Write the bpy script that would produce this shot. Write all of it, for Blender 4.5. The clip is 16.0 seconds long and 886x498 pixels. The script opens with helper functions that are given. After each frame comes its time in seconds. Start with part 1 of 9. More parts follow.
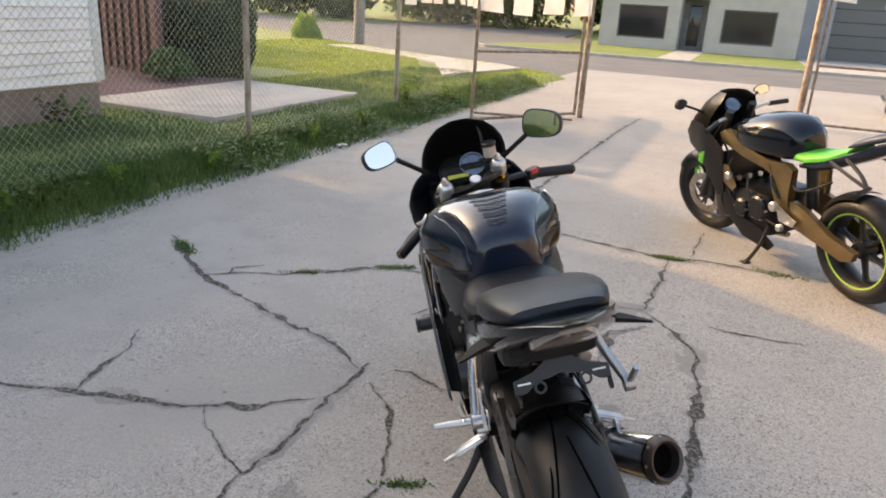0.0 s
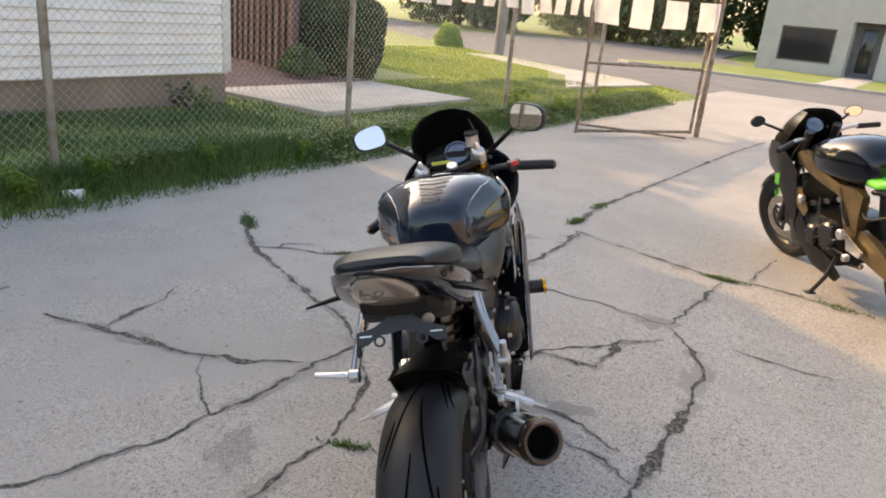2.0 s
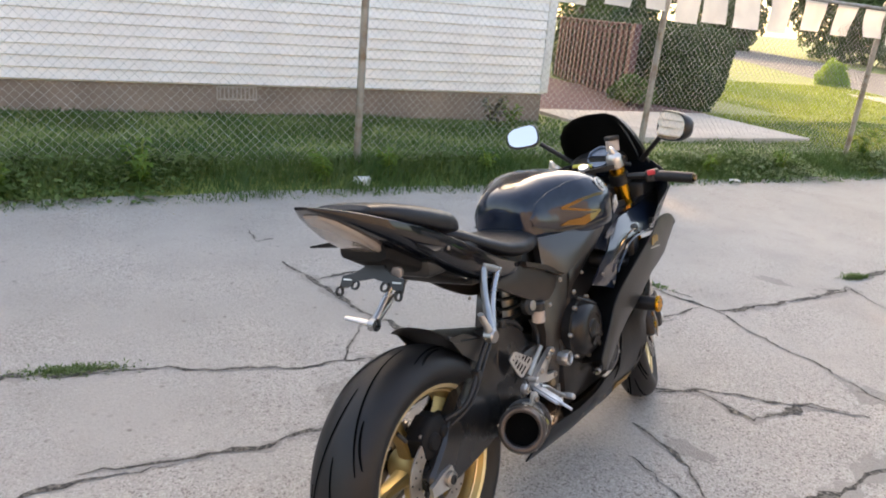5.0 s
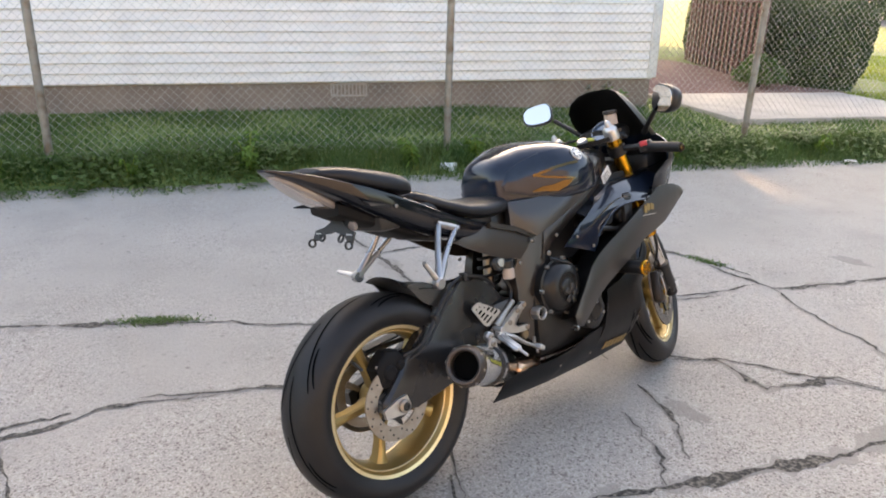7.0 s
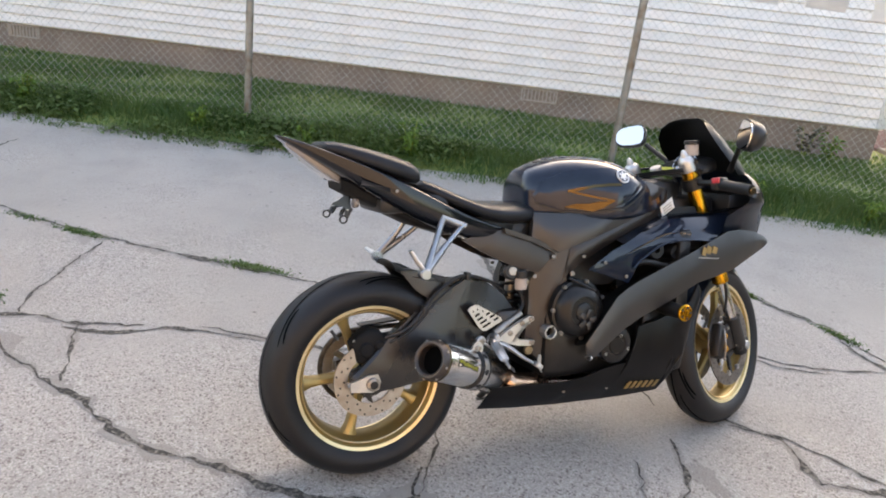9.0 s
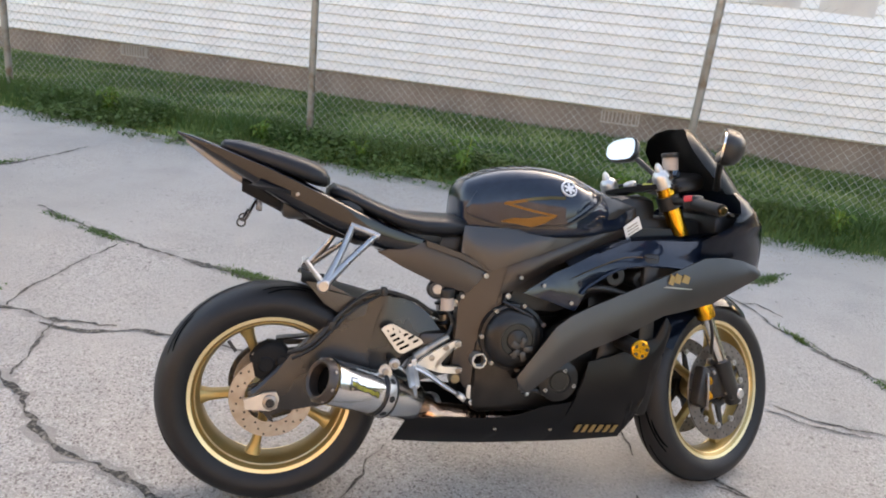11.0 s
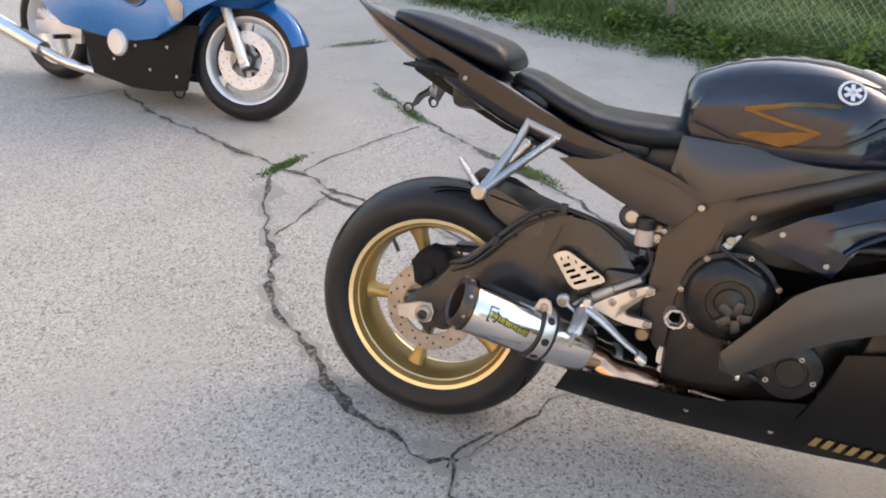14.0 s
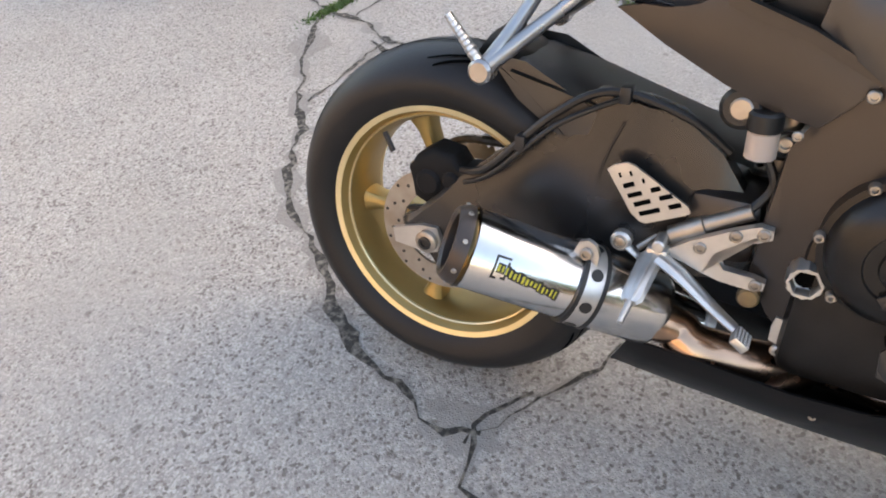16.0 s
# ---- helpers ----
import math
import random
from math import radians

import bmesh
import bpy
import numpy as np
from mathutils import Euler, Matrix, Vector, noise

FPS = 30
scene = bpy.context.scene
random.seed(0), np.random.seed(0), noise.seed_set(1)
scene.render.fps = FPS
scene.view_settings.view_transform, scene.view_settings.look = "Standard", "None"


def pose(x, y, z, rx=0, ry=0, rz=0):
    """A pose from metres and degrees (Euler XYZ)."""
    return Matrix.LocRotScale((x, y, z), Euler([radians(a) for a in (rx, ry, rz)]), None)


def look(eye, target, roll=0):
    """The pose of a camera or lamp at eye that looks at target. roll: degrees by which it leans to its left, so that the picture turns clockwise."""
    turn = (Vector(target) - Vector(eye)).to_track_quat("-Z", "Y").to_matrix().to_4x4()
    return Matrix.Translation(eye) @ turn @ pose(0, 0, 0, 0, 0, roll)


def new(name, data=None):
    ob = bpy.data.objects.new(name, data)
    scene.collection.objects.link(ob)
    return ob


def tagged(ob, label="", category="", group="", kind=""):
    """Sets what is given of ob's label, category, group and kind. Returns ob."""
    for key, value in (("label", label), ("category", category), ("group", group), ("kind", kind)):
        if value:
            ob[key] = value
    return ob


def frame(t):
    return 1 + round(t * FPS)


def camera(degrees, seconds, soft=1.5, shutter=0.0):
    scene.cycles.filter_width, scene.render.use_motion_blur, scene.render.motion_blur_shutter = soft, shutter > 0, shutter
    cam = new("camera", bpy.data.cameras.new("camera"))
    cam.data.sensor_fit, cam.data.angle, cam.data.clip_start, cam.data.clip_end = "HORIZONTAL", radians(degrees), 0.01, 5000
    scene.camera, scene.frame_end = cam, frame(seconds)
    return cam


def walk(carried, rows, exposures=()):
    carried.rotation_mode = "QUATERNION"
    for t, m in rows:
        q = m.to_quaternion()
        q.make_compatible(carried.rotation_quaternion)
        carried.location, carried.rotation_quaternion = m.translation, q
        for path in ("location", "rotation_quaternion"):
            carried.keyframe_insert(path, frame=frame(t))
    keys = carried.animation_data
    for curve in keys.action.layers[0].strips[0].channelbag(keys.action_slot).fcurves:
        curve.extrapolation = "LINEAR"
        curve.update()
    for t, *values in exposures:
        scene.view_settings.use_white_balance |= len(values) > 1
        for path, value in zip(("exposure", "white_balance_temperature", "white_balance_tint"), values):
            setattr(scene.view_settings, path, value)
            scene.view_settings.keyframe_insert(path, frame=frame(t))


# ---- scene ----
cam = camera(63.3, 16.0, soft=1.9)
PATH = [
    (0, (-0.489, -1.299, 1.451), (-0.342, 0.589, 0.807), 3.6),
    (0.5, (-0.347, -1.303, 1.455), (-0.401, 0.632, 0.891), 5.9),
    (1, (-0.142, -1.250, 1.413), (-0.434, 0.664, 0.843), 6.9),
    (1.5, (-0.022, -1.358, 1.427), (-0.300, 0.545, 0.846), 5.3),
    (2, (0.088, -1.402, 1.428), (-0.145, 0.479, 0.788), 5.5),
    (2.5, (0.274, -1.263, 1.359), (-0.106, 0.568, 0.630), 5.7),
    (3, (0.384, -1.223, 1.331), (-0.153, 0.527, 0.509), 3.8),
    (3.5, (0.517, -1.334, 1.376), (-0.179, 0.330, 0.511), 2.6),
    (4, (0.593, -1.353, 1.413), (-0.206, 0.295, 0.635), 4.1),
    (4.5, (0.739, -1.224, 1.391), (-0.226, 0.386, 0.707), 6.5),
    (5, (0.886, -1.213, 1.396), (-0.234, 0.306, 0.754), 5.7),
    (7.5, (1.515, -0.933, 1.424), (0.018, 0.202, 0.715), 4.8),
    (8, (1.558, -0.721, 1.389), (-0.060, 0.230, 0.708), 9.3),
    (8.5, (1.673, -0.618, 1.400), (-0.040, 0.139, 0.699), 7.2),
    (9, (1.779, -0.566, 1.435), (0.056, 0.175, 0.728), 7.3),
    (11.5, (1.765, 0.204, 1.394), (-0.077, 0.461, 0.692), 6.1),
    (12, (1.712, 0.335, 1.396), (-0.126, 0.415, 0.644), 5.8),
    (12.5, (1.835, 0.416, 1.427), (0.001, 0.375, 0.641), 6.8),
    (13, (1.782, 0.519, 1.391), (-0.047, 0.370, 0.596), 6.2),
    (13.5, (1.527, 0.595, 1.349), (-0.212, 0.112, 0.484), 4.6),
    (14, (1.389, 0.534, 1.311), (-0.243, -0.070, 0.311), 0.7),
    (14.5, (1.178, 0.499, 1.261), (-0.371, -0.063, 0.132), -2.9),
    (15, (0.915, 0.511, 1.148), (-0.495, -0.208, -0.086), -2.8),
    (15.5, (0.799, 0.519, 1.108), (-0.451, -0.278, -0.229), -6.0),
    (16, (0.801, 0.541, 1.128), (-0.398, -0.306, -0.225), -8.3),
]
walk(cam, [(t, look(eye, target, roll)) for t, eye, target, roll in PATH], [(0.0, 2.05, 7800, 12), (2.0, 2.1, 7900, 12), (4.5, 2.4, 7900, 13), (9.0, 2.55, 7900, 13), (16.0, 2.62, 7900, 12)])

# ---- world, sun ----
SUN_FROM = Vector((-0.76, 0.65, 0.0)).normalized()
SUN_EL = radians(28)
world = bpy.data.worlds.new("sky")
scene.world = world
world.use_nodes = True
wn = world.node_tree.nodes
sky = wn.new("ShaderNodeTexSky")
sky.sky_type = "NISHITA"
sky.sun_disc = False
sky.sun_elevation = SUN_EL
sky.sun_rotation = math.atan2(SUN_FROM.x, SUN_FROM.y)
sky.dust_density = 2.5
wn["Background"].inputs[1].default_value = 0.14
world.node_tree.links.new(sky.outputs[0], wn["Background"].inputs[0])
sun = new("sun", bpy.data.lights.new("sun", "SUN"))
sun.data.energy, sun.data.angle, sun.data.color = 1.2, radians(1.0), (1.0, 0.66, 0.34)
sun.matrix_world = look((SUN_FROM * 30) + Vector((0, 0, 30 * math.tan(SUN_EL))), (0, 0, 0))

# ---- tools ----
def mat(name, color, rough=0.6, metal=0.0, color2=None, scale=8.0, detail=6.0, bump=0.0, bump_scale=None, coat=0.0, rough_var=0.0, mixpos=(0.35, 0.7), per_object=0.0, spec=0.5, through_light=0.0):
    """A principled material with colour variation from noise, fine relief and uneven gloss."""
    m = bpy.data.materials.new(name)
    m.use_nodes = True
    nt = m.node_tree
    n, l = nt.nodes, nt.links
    p = n["Principled BSDF"]
    p.inputs["Base Color"].default_value = (*color, 1)
    p.inputs["Roughness"].default_value = rough
    p.inputs["Metallic"].default_value = metal
    p.inputs["Coat Weight"].default_value = coat
    p.inputs["Coat Roughness"].default_value = 0.06
    p.inputs["Specular IOR Level"].default_value = spec
    tc = n.new("ShaderNodeTexCoord")
    if color2 or rough_var or per_object:
        tx = n.new("ShaderNodeTexNoise")
        tx.inputs["Scale"].default_value, tx.inputs["Detail"].default_value = scale, detail
        l.new(tc.outputs["Object"], tx.inputs["Vector"])
        ramp = n.new("ShaderNodeMapRange")
        ramp.inputs[1].default_value, ramp.inputs[2].default_value = mixpos
        l.new(tx.outputs[0], ramp.inputs[0])
    if color2:
        mx = n.new("ShaderNodeMix")
        mx.data_type = "RGBA"
        mx.inputs[6].default_value, mx.inputs[7].default_value = (*color, 1), (*color2, 1)
        l.new(ramp.outputs[0], mx.inputs[0])
        l.new(mx.outputs[2], p.inputs["Base Color"])
        if per_object:
            oi = n.new("ShaderNodeObjectInfo")
            rr = n.new("ShaderNodeMapRange")
            rr.inputs[3].default_value, rr.inputs[4].default_value = 1 - per_object, 1 + per_object
            l.new(oi.outputs["Random"], rr.inputs[0])
            hs = n.new("ShaderNodeHueSaturation")
            l.new(rr.outputs[0], hs.inputs["Value"])
            l.new(mx.outputs[2], hs.inputs["Color"])
            l.new(hs.outputs[0], p.inputs["Base Color"])
    if rough_var:
        rv = n.new("ShaderNodeMapRange")
        rv.inputs[3].default_value, rv.inputs[4].default_value = max(0.02, rough - rough_var), min(1, rough + rough_var)
        l.new(tx.outputs[0], rv.inputs[0])
        l.new(rv.outputs[0], p.inputs["Roughness"])
    if bump:
        b2 = n.new("ShaderNodeTexNoise")
        b2.inputs["Scale"].default_value, b2.inputs["Detail"].default_value = bump_scale or scale * 6, 4
        l.new(tc.outputs["Object"], b2.inputs["Vector"])
        bp = n.new("ShaderNodeBump")
        bp.inputs["Strength"].default_value, bp.inputs["Distance"].default_value = bump, 0.005
        l.new(b2.outputs[0], bp.inputs["Height"])
        l.new(bp.outputs[0], p.inputs["Normal"])
    if through_light:
        tl = n.new("ShaderNodeBsdfTranslucent")
        ms = n.new("ShaderNodeMixShader")
        ms.inputs[0].default_value = through_light
        src = p.inputs["Base Color"]
        if src.links:
            l.new(src.links[0].from_socket, tl.inputs["Color"])
        else:
            tl.inputs["Color"].default_value = (*color, 1)
        l.new(p.outputs[0], ms.inputs[1])
        l.new(tl.outputs[0], ms.inputs[2])
        l.new(ms.outputs[0], n["Material Output"].inputs["Surface"])
    return m


def thing(name, m=None, label="", category="", group="", kind=""):
    """An empty at a thing's base, which carries its parts."""
    ob = new(name)
    ob.empty_display_size = 0.1
    if m is not None:
        ob.matrix_basis = m
    return tagged(ob, label, category, group, kind)


def finish(bm, name, material, smooth=38, recalc=True):
    if recalc:
        bmesh.ops.recalc_face_normals(bm, faces=bm.faces)
    me = bpy.data.meshes.new(name)
    bm.to_mesh(me)
    bm.free()
    for one in (material if isinstance(material, (list, tuple)) else [material]):
        me.materials.append(one)
    if smooth:
        me.shade_smooth()
        me.set_sharp_from_angle(angle=radians(smooth))
    return me


def part(name, bm, material, parent=None, label="", smooth=38, recalc=True):
    """Links a bmesh as one mesh object under a thing or a part."""
    ob = new(name, finish(bm, name, material, smooth, recalc))
    ob.parent = parent
    return tagged(ob, label)


def piece(name, me, parent, m):
    """An object of its own on shared mesh data."""
    ob = new(name, me)
    ob.parent = parent
    ob.matrix_basis = m
    return ob


def box(bm, lo, hi, bevel=0.0, m=None, seg=2):
    r = bmesh.ops.create_cube(bm, size=1)
    s = [hi[i] - lo[i] for i in range(3)]
    c = [(hi[i] + lo[i]) / 2 for i in range(3)]
    bmesh.ops.transform(bm, matrix=Matrix.LocRotScale(c, None, s), verts=r["verts"])
    vs = r["verts"]
    if bevel:
        es = list({e for v in vs for e in v.link_edges})
        g = bmesh.ops.bevel(bm, geom=es, offset=bevel, segments=seg, affect="EDGES", profile=0.5)
        vs = list({v for f in g["faces"] for v in f.verts} | {v for v in vs if v.is_valid})
    if m is not None:
        seen, todo = set(vs), list(vs)
        while todo:
            for e in todo.pop().link_edges:
                for v in e.verts:
                    if v not in seen:
                        seen.add(v)
                        todo.append(v)
        bmesh.ops.transform(bm, matrix=m, verts=list(seen))
    return bm


def smooth_path(pts, n=6):
    """Points of a Catmull-Rom curve through pts."""
    P = [Vector(p) for p in pts]
    if len(P) < 3:
        return P
    out = []
    for i in range(len(P) - 1):
        a, b, c, d = P[max(i - 1, 0)], P[i], P[i + 1], P[min(i + 2, len(P) - 1)]
        for k in range(n):
            t = k / n
            out.append(0.5 * (2 * b + (c - a) * t + (2 * a - 5 * b + 4 * c - d) * t * t + (3 * b - a - 3 * c + d) * t ** 3))
    return out + [P[-1]]


def tube(bm, pts, radius, sides=10, n=6, cap=True, flat=1.0):
    """A round tube along a smooth path; radius: one number or one for each given point."""
    path = smooth_path(pts, n) if n > 1 else [Vector(p) for p in pts]
    if isinstance(radius, (int, float)):
        rad = [radius] * len(path)
    else:
        rad = [float(np.interp(i / (len(path) - 1) * (len(radius) - 1), range(len(radius)), radius)) for i in range(len(path))]
    up = Vector((0.0123, 0.0311, 1)).normalized()
    rings, side = [], None
    for i, p in enumerate(path):
        d = (path[min(i + 1, len(path) - 1)] - path[max(i - 1, 0)]).normalized()
        if side is None:
            side = d.cross(up if abs(d.dot(up)) < 0.95 else Vector((1, 0, 0))).normalized()
        side = (side - d * side.dot(d)).normalized()
        other = d.cross(side)
        rings.append([bm.verts.new(p + rad[i] * (math.cos(a) * side + flat * math.sin(a) * other)) for a in [2 * math.pi * k / sides for k in range(sides)]])
    for a, b in zip(rings, rings[1:]):
        for k in range(sides):
            bm.faces.new((a[k], a[(k + 1) % sides], b[(k + 1) % sides], b[k]))
    if cap:
        bm.faces.new(rings[0][::-1])
        bm.faces.new(rings[-1])
    return bm


def loft(bm, rings, closed=True, cap=True):
    """Skins rings of equal length."""
    vs = [[bm.verts.new(p) for p in r] for r in rings]
    k = len(vs[0])
    for a, b in zip(vs, vs[1:]):
        for i in range(k if closed else k - 1):
            bm.faces.new((a[i], a[(i + 1) % k], b[(i + 1) % k], b[i]))
    if cap and closed:
        bm.faces.new(vs[0][::-1])
        bm.faces.new(vs[-1])
    return bm


def lathe(bm, profile, centre=(0, 0, 0), axis="x", sides=48, start=0.0, turn=360.0, m=None, closed=True):
    """Revolves (along the axis, radius) pairs. closed: the profile is a loop."""
    c = Vector(centre)
    full = turn >= 359.9
    cols = sides if full else sides + 1
    rings = []
    for k in range(cols):
        a = radians(start + turn * k / sides)
        ca, sa = math.cos(a), math.sin(a)
        ring = []
        for h, r in profile:
            v = Vector({"x": (h, r * ca, r * sa), "y": (r * ca, h, r * sa), "z": (r * ca, r * sa, h)}[axis])
            if m is not None:
                v = m @ v
            ring.append(bm.verts.new(c + v))
        rings.append(ring)
    n = len(profile)
    for k in range(sides):
        a, b = rings[k], rings[(k + 1) % cols]
        for i in range(n if closed else n - 1):
            q = [a[i], a[(i + 1) % n], b[(i + 1) % n], b[i]]
            if profile[i][1] < 1e-6 and profile[(i + 1) % n][1] < 1e-6:
                continue
            bm.faces.new(q)
    if not full and closed:
        bm.faces.new(rings[0])
        bm.faces.new(rings[-1][::-1])
    bmesh.ops.remove_doubles(bm, verts=bm.verts, dist=1e-6)
    return bm


def disc(bm, centre, axis_dir, radius, depth, sides=20, bevel=0.0):
    """A short cylinder from centre along axis_dir."""
    d = Vector(axis_dir).normalized()
    q = d.to_track_quat("Z", "Y").to_matrix().to_4x4()
    m = Matrix.Translation(centre) @ q
    b = min(bevel, radius * 0.9)
    prof = [(0, 0), (0, radius), (depth - b, radius), (depth, radius - b), (depth, 0)] if b else [(0, 0), (0, radius), (depth, radius), (depth, 0)]
    rings = [[bm.verts.new(m @ Vector((r * math.cos(2 * math.pi * k / sides), r * math.sin(2 * math.pi * k / sides), h))) for k in range(sides)] for h, r in prof if r > 0]
    for a, bb in zip(rings, rings[1:]):
        for k in range(sides):
            bm.faces.new((a[k], a[(k + 1) % sides], bb[(k + 1) % sides], bb[k]))
    bm.faces.new(rings[0][::-1])
    bm.faces.new(rings[-1])
    return bm


def panel(bm, outline, thick=0.004, bevel=0.0025, side=1, sub=0, bulge=0.0):
    """A sheet panel: outline of (x, y, z), thickness inwards, soft edges. side -1: mirrored in x."""
    pts = [Vector((side * x, y, z)) for x, y, z in outline]
    cx = sum(p.y for p in pts) / len(pts), sum(p.z for p in pts) / len(pts)
    out = [bm.verts.new(p) for p in pts]
    inn = [bm.verts.new(p - Vector((side * thick, 0, 0))) for p in pts]
    f1 = bm.faces.new(out)
    bm.faces.new(inn[::-1])
    k = len(pts)
    rim = []
    for i in range(k):
        f = bm.faces.new((out[i], inn[i], inn[(i + 1) % k], out[(i + 1) % k]))
        rim.append(bm.edges.get((out[i], out[(i + 1) % k])))
    g = None
    if bevel:
        g = bmesh.ops.bevel(bm, geom=rim, offset=bevel, segments=2, affect="EDGES", profile=0.5)
    big = [f for f in bm.faces if f.is_valid and len(f.verts) > 4]
    bmesh.ops.triangulate(bm, faces=big, quad_method="BEAUTY", ngon_method="BEAUTY")
    return bm


def ring_section(y, zc, hw, hh, n=24, power=2.4, shift=0.0, top=None):
    """A super-ellipse across the bike at station y: half width hw, half height hh."""
    out = []
    for k in range(n):
        a = 2 * math.pi * k / n
        c, s = math.cos(a), math.sin(a)
        p = 2 / power
        zz = math.copysign(abs(s) ** p, s) * (hh if s < 0 or top is None else top)
        out.append((shift + math.copysign(abs(c) ** p, c) * hw, y, zc + zz))
    return out

# ---- materials of the place ----
M_SIDING = mat("white_siding", (0.9, 0.86, 0.8), 0.5, color2=(0.82, 0.78, 0.73), scale=1.2, bump=0.08, bump_scale=40, mixpos=(0.3, 0.75))
M_FOUND = mat("painted_foundation", (0.3, 0.225, 0.175), 0.85, color2=(0.22, 0.165, 0.13), scale=3, bump=0.4, bump_scale=60)
M_TRIM = mat("white_trim", (0.78, 0.77, 0.74), 0.5, color2=(0.66, 0.65, 0.62), scale=4)
M_GALV = mat("galvanised_steel", (0.34, 0.32, 0.28), 0.55, 0.7, color2=(0.22, 0.16, 0.11), scale=9, rough_var=0.15, mixpos=(0.45, 0.7))
M_RUST = mat("weathered_gate_steel", (0.3, 0.25, 0.2), 0.7, 0.5, color2=(0.2, 0.12, 0.07), scale=12, mixpos=(0.4, 0.65), bump=0.2)
M_BROWN = mat("brown_stained_wood", (0.17, 0.085, 0.075), 0.75, color2=(0.11, 0.055, 0.048), scale=14, bump=0.3, per_object=0.2)
M_PENNANT = mat("white_pennant_plastic", (0.82, 0.8, 0.76), 0.45, color2=(0.7, 0.68, 0.65), scale=5, through_light=0.35)
M_ROPE = mat("dark_cord", (0.07, 0.06, 0.05), 0.9)
M_HEDGE = mat("hedge_leaf", (0.035, 0.07, 0.016), 0.5, color2=(0.06, 0.1, 0.02), scale=3, through_light=0.25)
M_TREE = mat("tree_leaf", (0.055, 0.095, 0.035), 0.55, color2=(0.1, 0.15, 0.05), scale=0.6, through_light=0.3)
M_BUSH = mat("bush_leaf", (0.27, 0.4, 0.06), 0.5, color2=(0.36, 0.46, 0.09), scale=3, through_light=0.4)
M_HEDGE2 = mat("low_plant_leaf", (0.06, 0.12, 0.025), 0.5, color2=(0.1, 0.17, 0.035), scale=4, through_light=0.3)
M_BARK = mat("bark", (0.11, 0.085, 0.065), 0.9, color2=(0.07, 0.055, 0.045), scale=9, bump=0.6)
M_POLE = mat("weathered_pole_wood", (0.3, 0.25, 0.2), 0.85, color2=(0.2, 0.165, 0.13), scale=10, bump=0.4)
M_BUILD = mat("grey_stucco", (0.4, 0.375, 0.345), 0.85, color2=(0.35, 0.33, 0.305), scale=1.5, bump=0.2, bump_scale=30)
M_DARKGLASS = mat("dark_window_glass", (0.02, 0.02, 0.022), 0.08, spec=0.6)
M_ASPHALT = mat("asphalt", (0.14, 0.135, 0.135), 0.9, color2=(0.1, 0.1, 0.1), scale=0.8, bump=0.4, bump_scale=90)
M_KERB = mat("kerb_concrete", (0.4, 0.37, 0.33), 0.9, color2=(0.3, 0.28, 0.25), scale=4, bump=0.3)
M_PAD = mat("pad_concrete", (0.46, 0.42, 0.37), 0.85, color2=(0.36, 0.33, 0.29), scale=3, bump=0.3, bump_scale=60)
M_LAWN = mat("lawn", (0.125, 0.17, 0.033), 0.85, color2=(0.195, 0.222, 0.048), scale=0.7, bump=0.8, bump_scale=25)
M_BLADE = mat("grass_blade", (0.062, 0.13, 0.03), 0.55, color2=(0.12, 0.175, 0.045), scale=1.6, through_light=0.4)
# green brightened to carry sunlight on the lawn blades; weed stalks share it
M_SUNGREEN = mat("weed_leaf", (0.23, 0.3, 0.036), 0.5, color2=(0.32, 0.37, 0.062), scale=4, through_light=0.45)
M_WEEDTALL = mat("tall_weed_leaf", (0.11, 0.21, 0.03), 0.5, color2=(0.17, 0.26, 0.045), scale=3, through_light=0.4)
M_DRY = mat("dry_grass", (0.3, 0.25, 0.12), 0.8, color2=(0.2, 0.18, 0.08), scale=5)
M_CRACK = mat("crack_dirt", (0.035, 0.032, 0.027), 0.95, color2=(0.2, 0.18, 0.15), scale=70, mixpos=(0.45, 0.68), bump=0.9, bump_scale=120)
M_CUP = mat("clear_plastic", (0.75, 0.75, 0.73), 0.25)


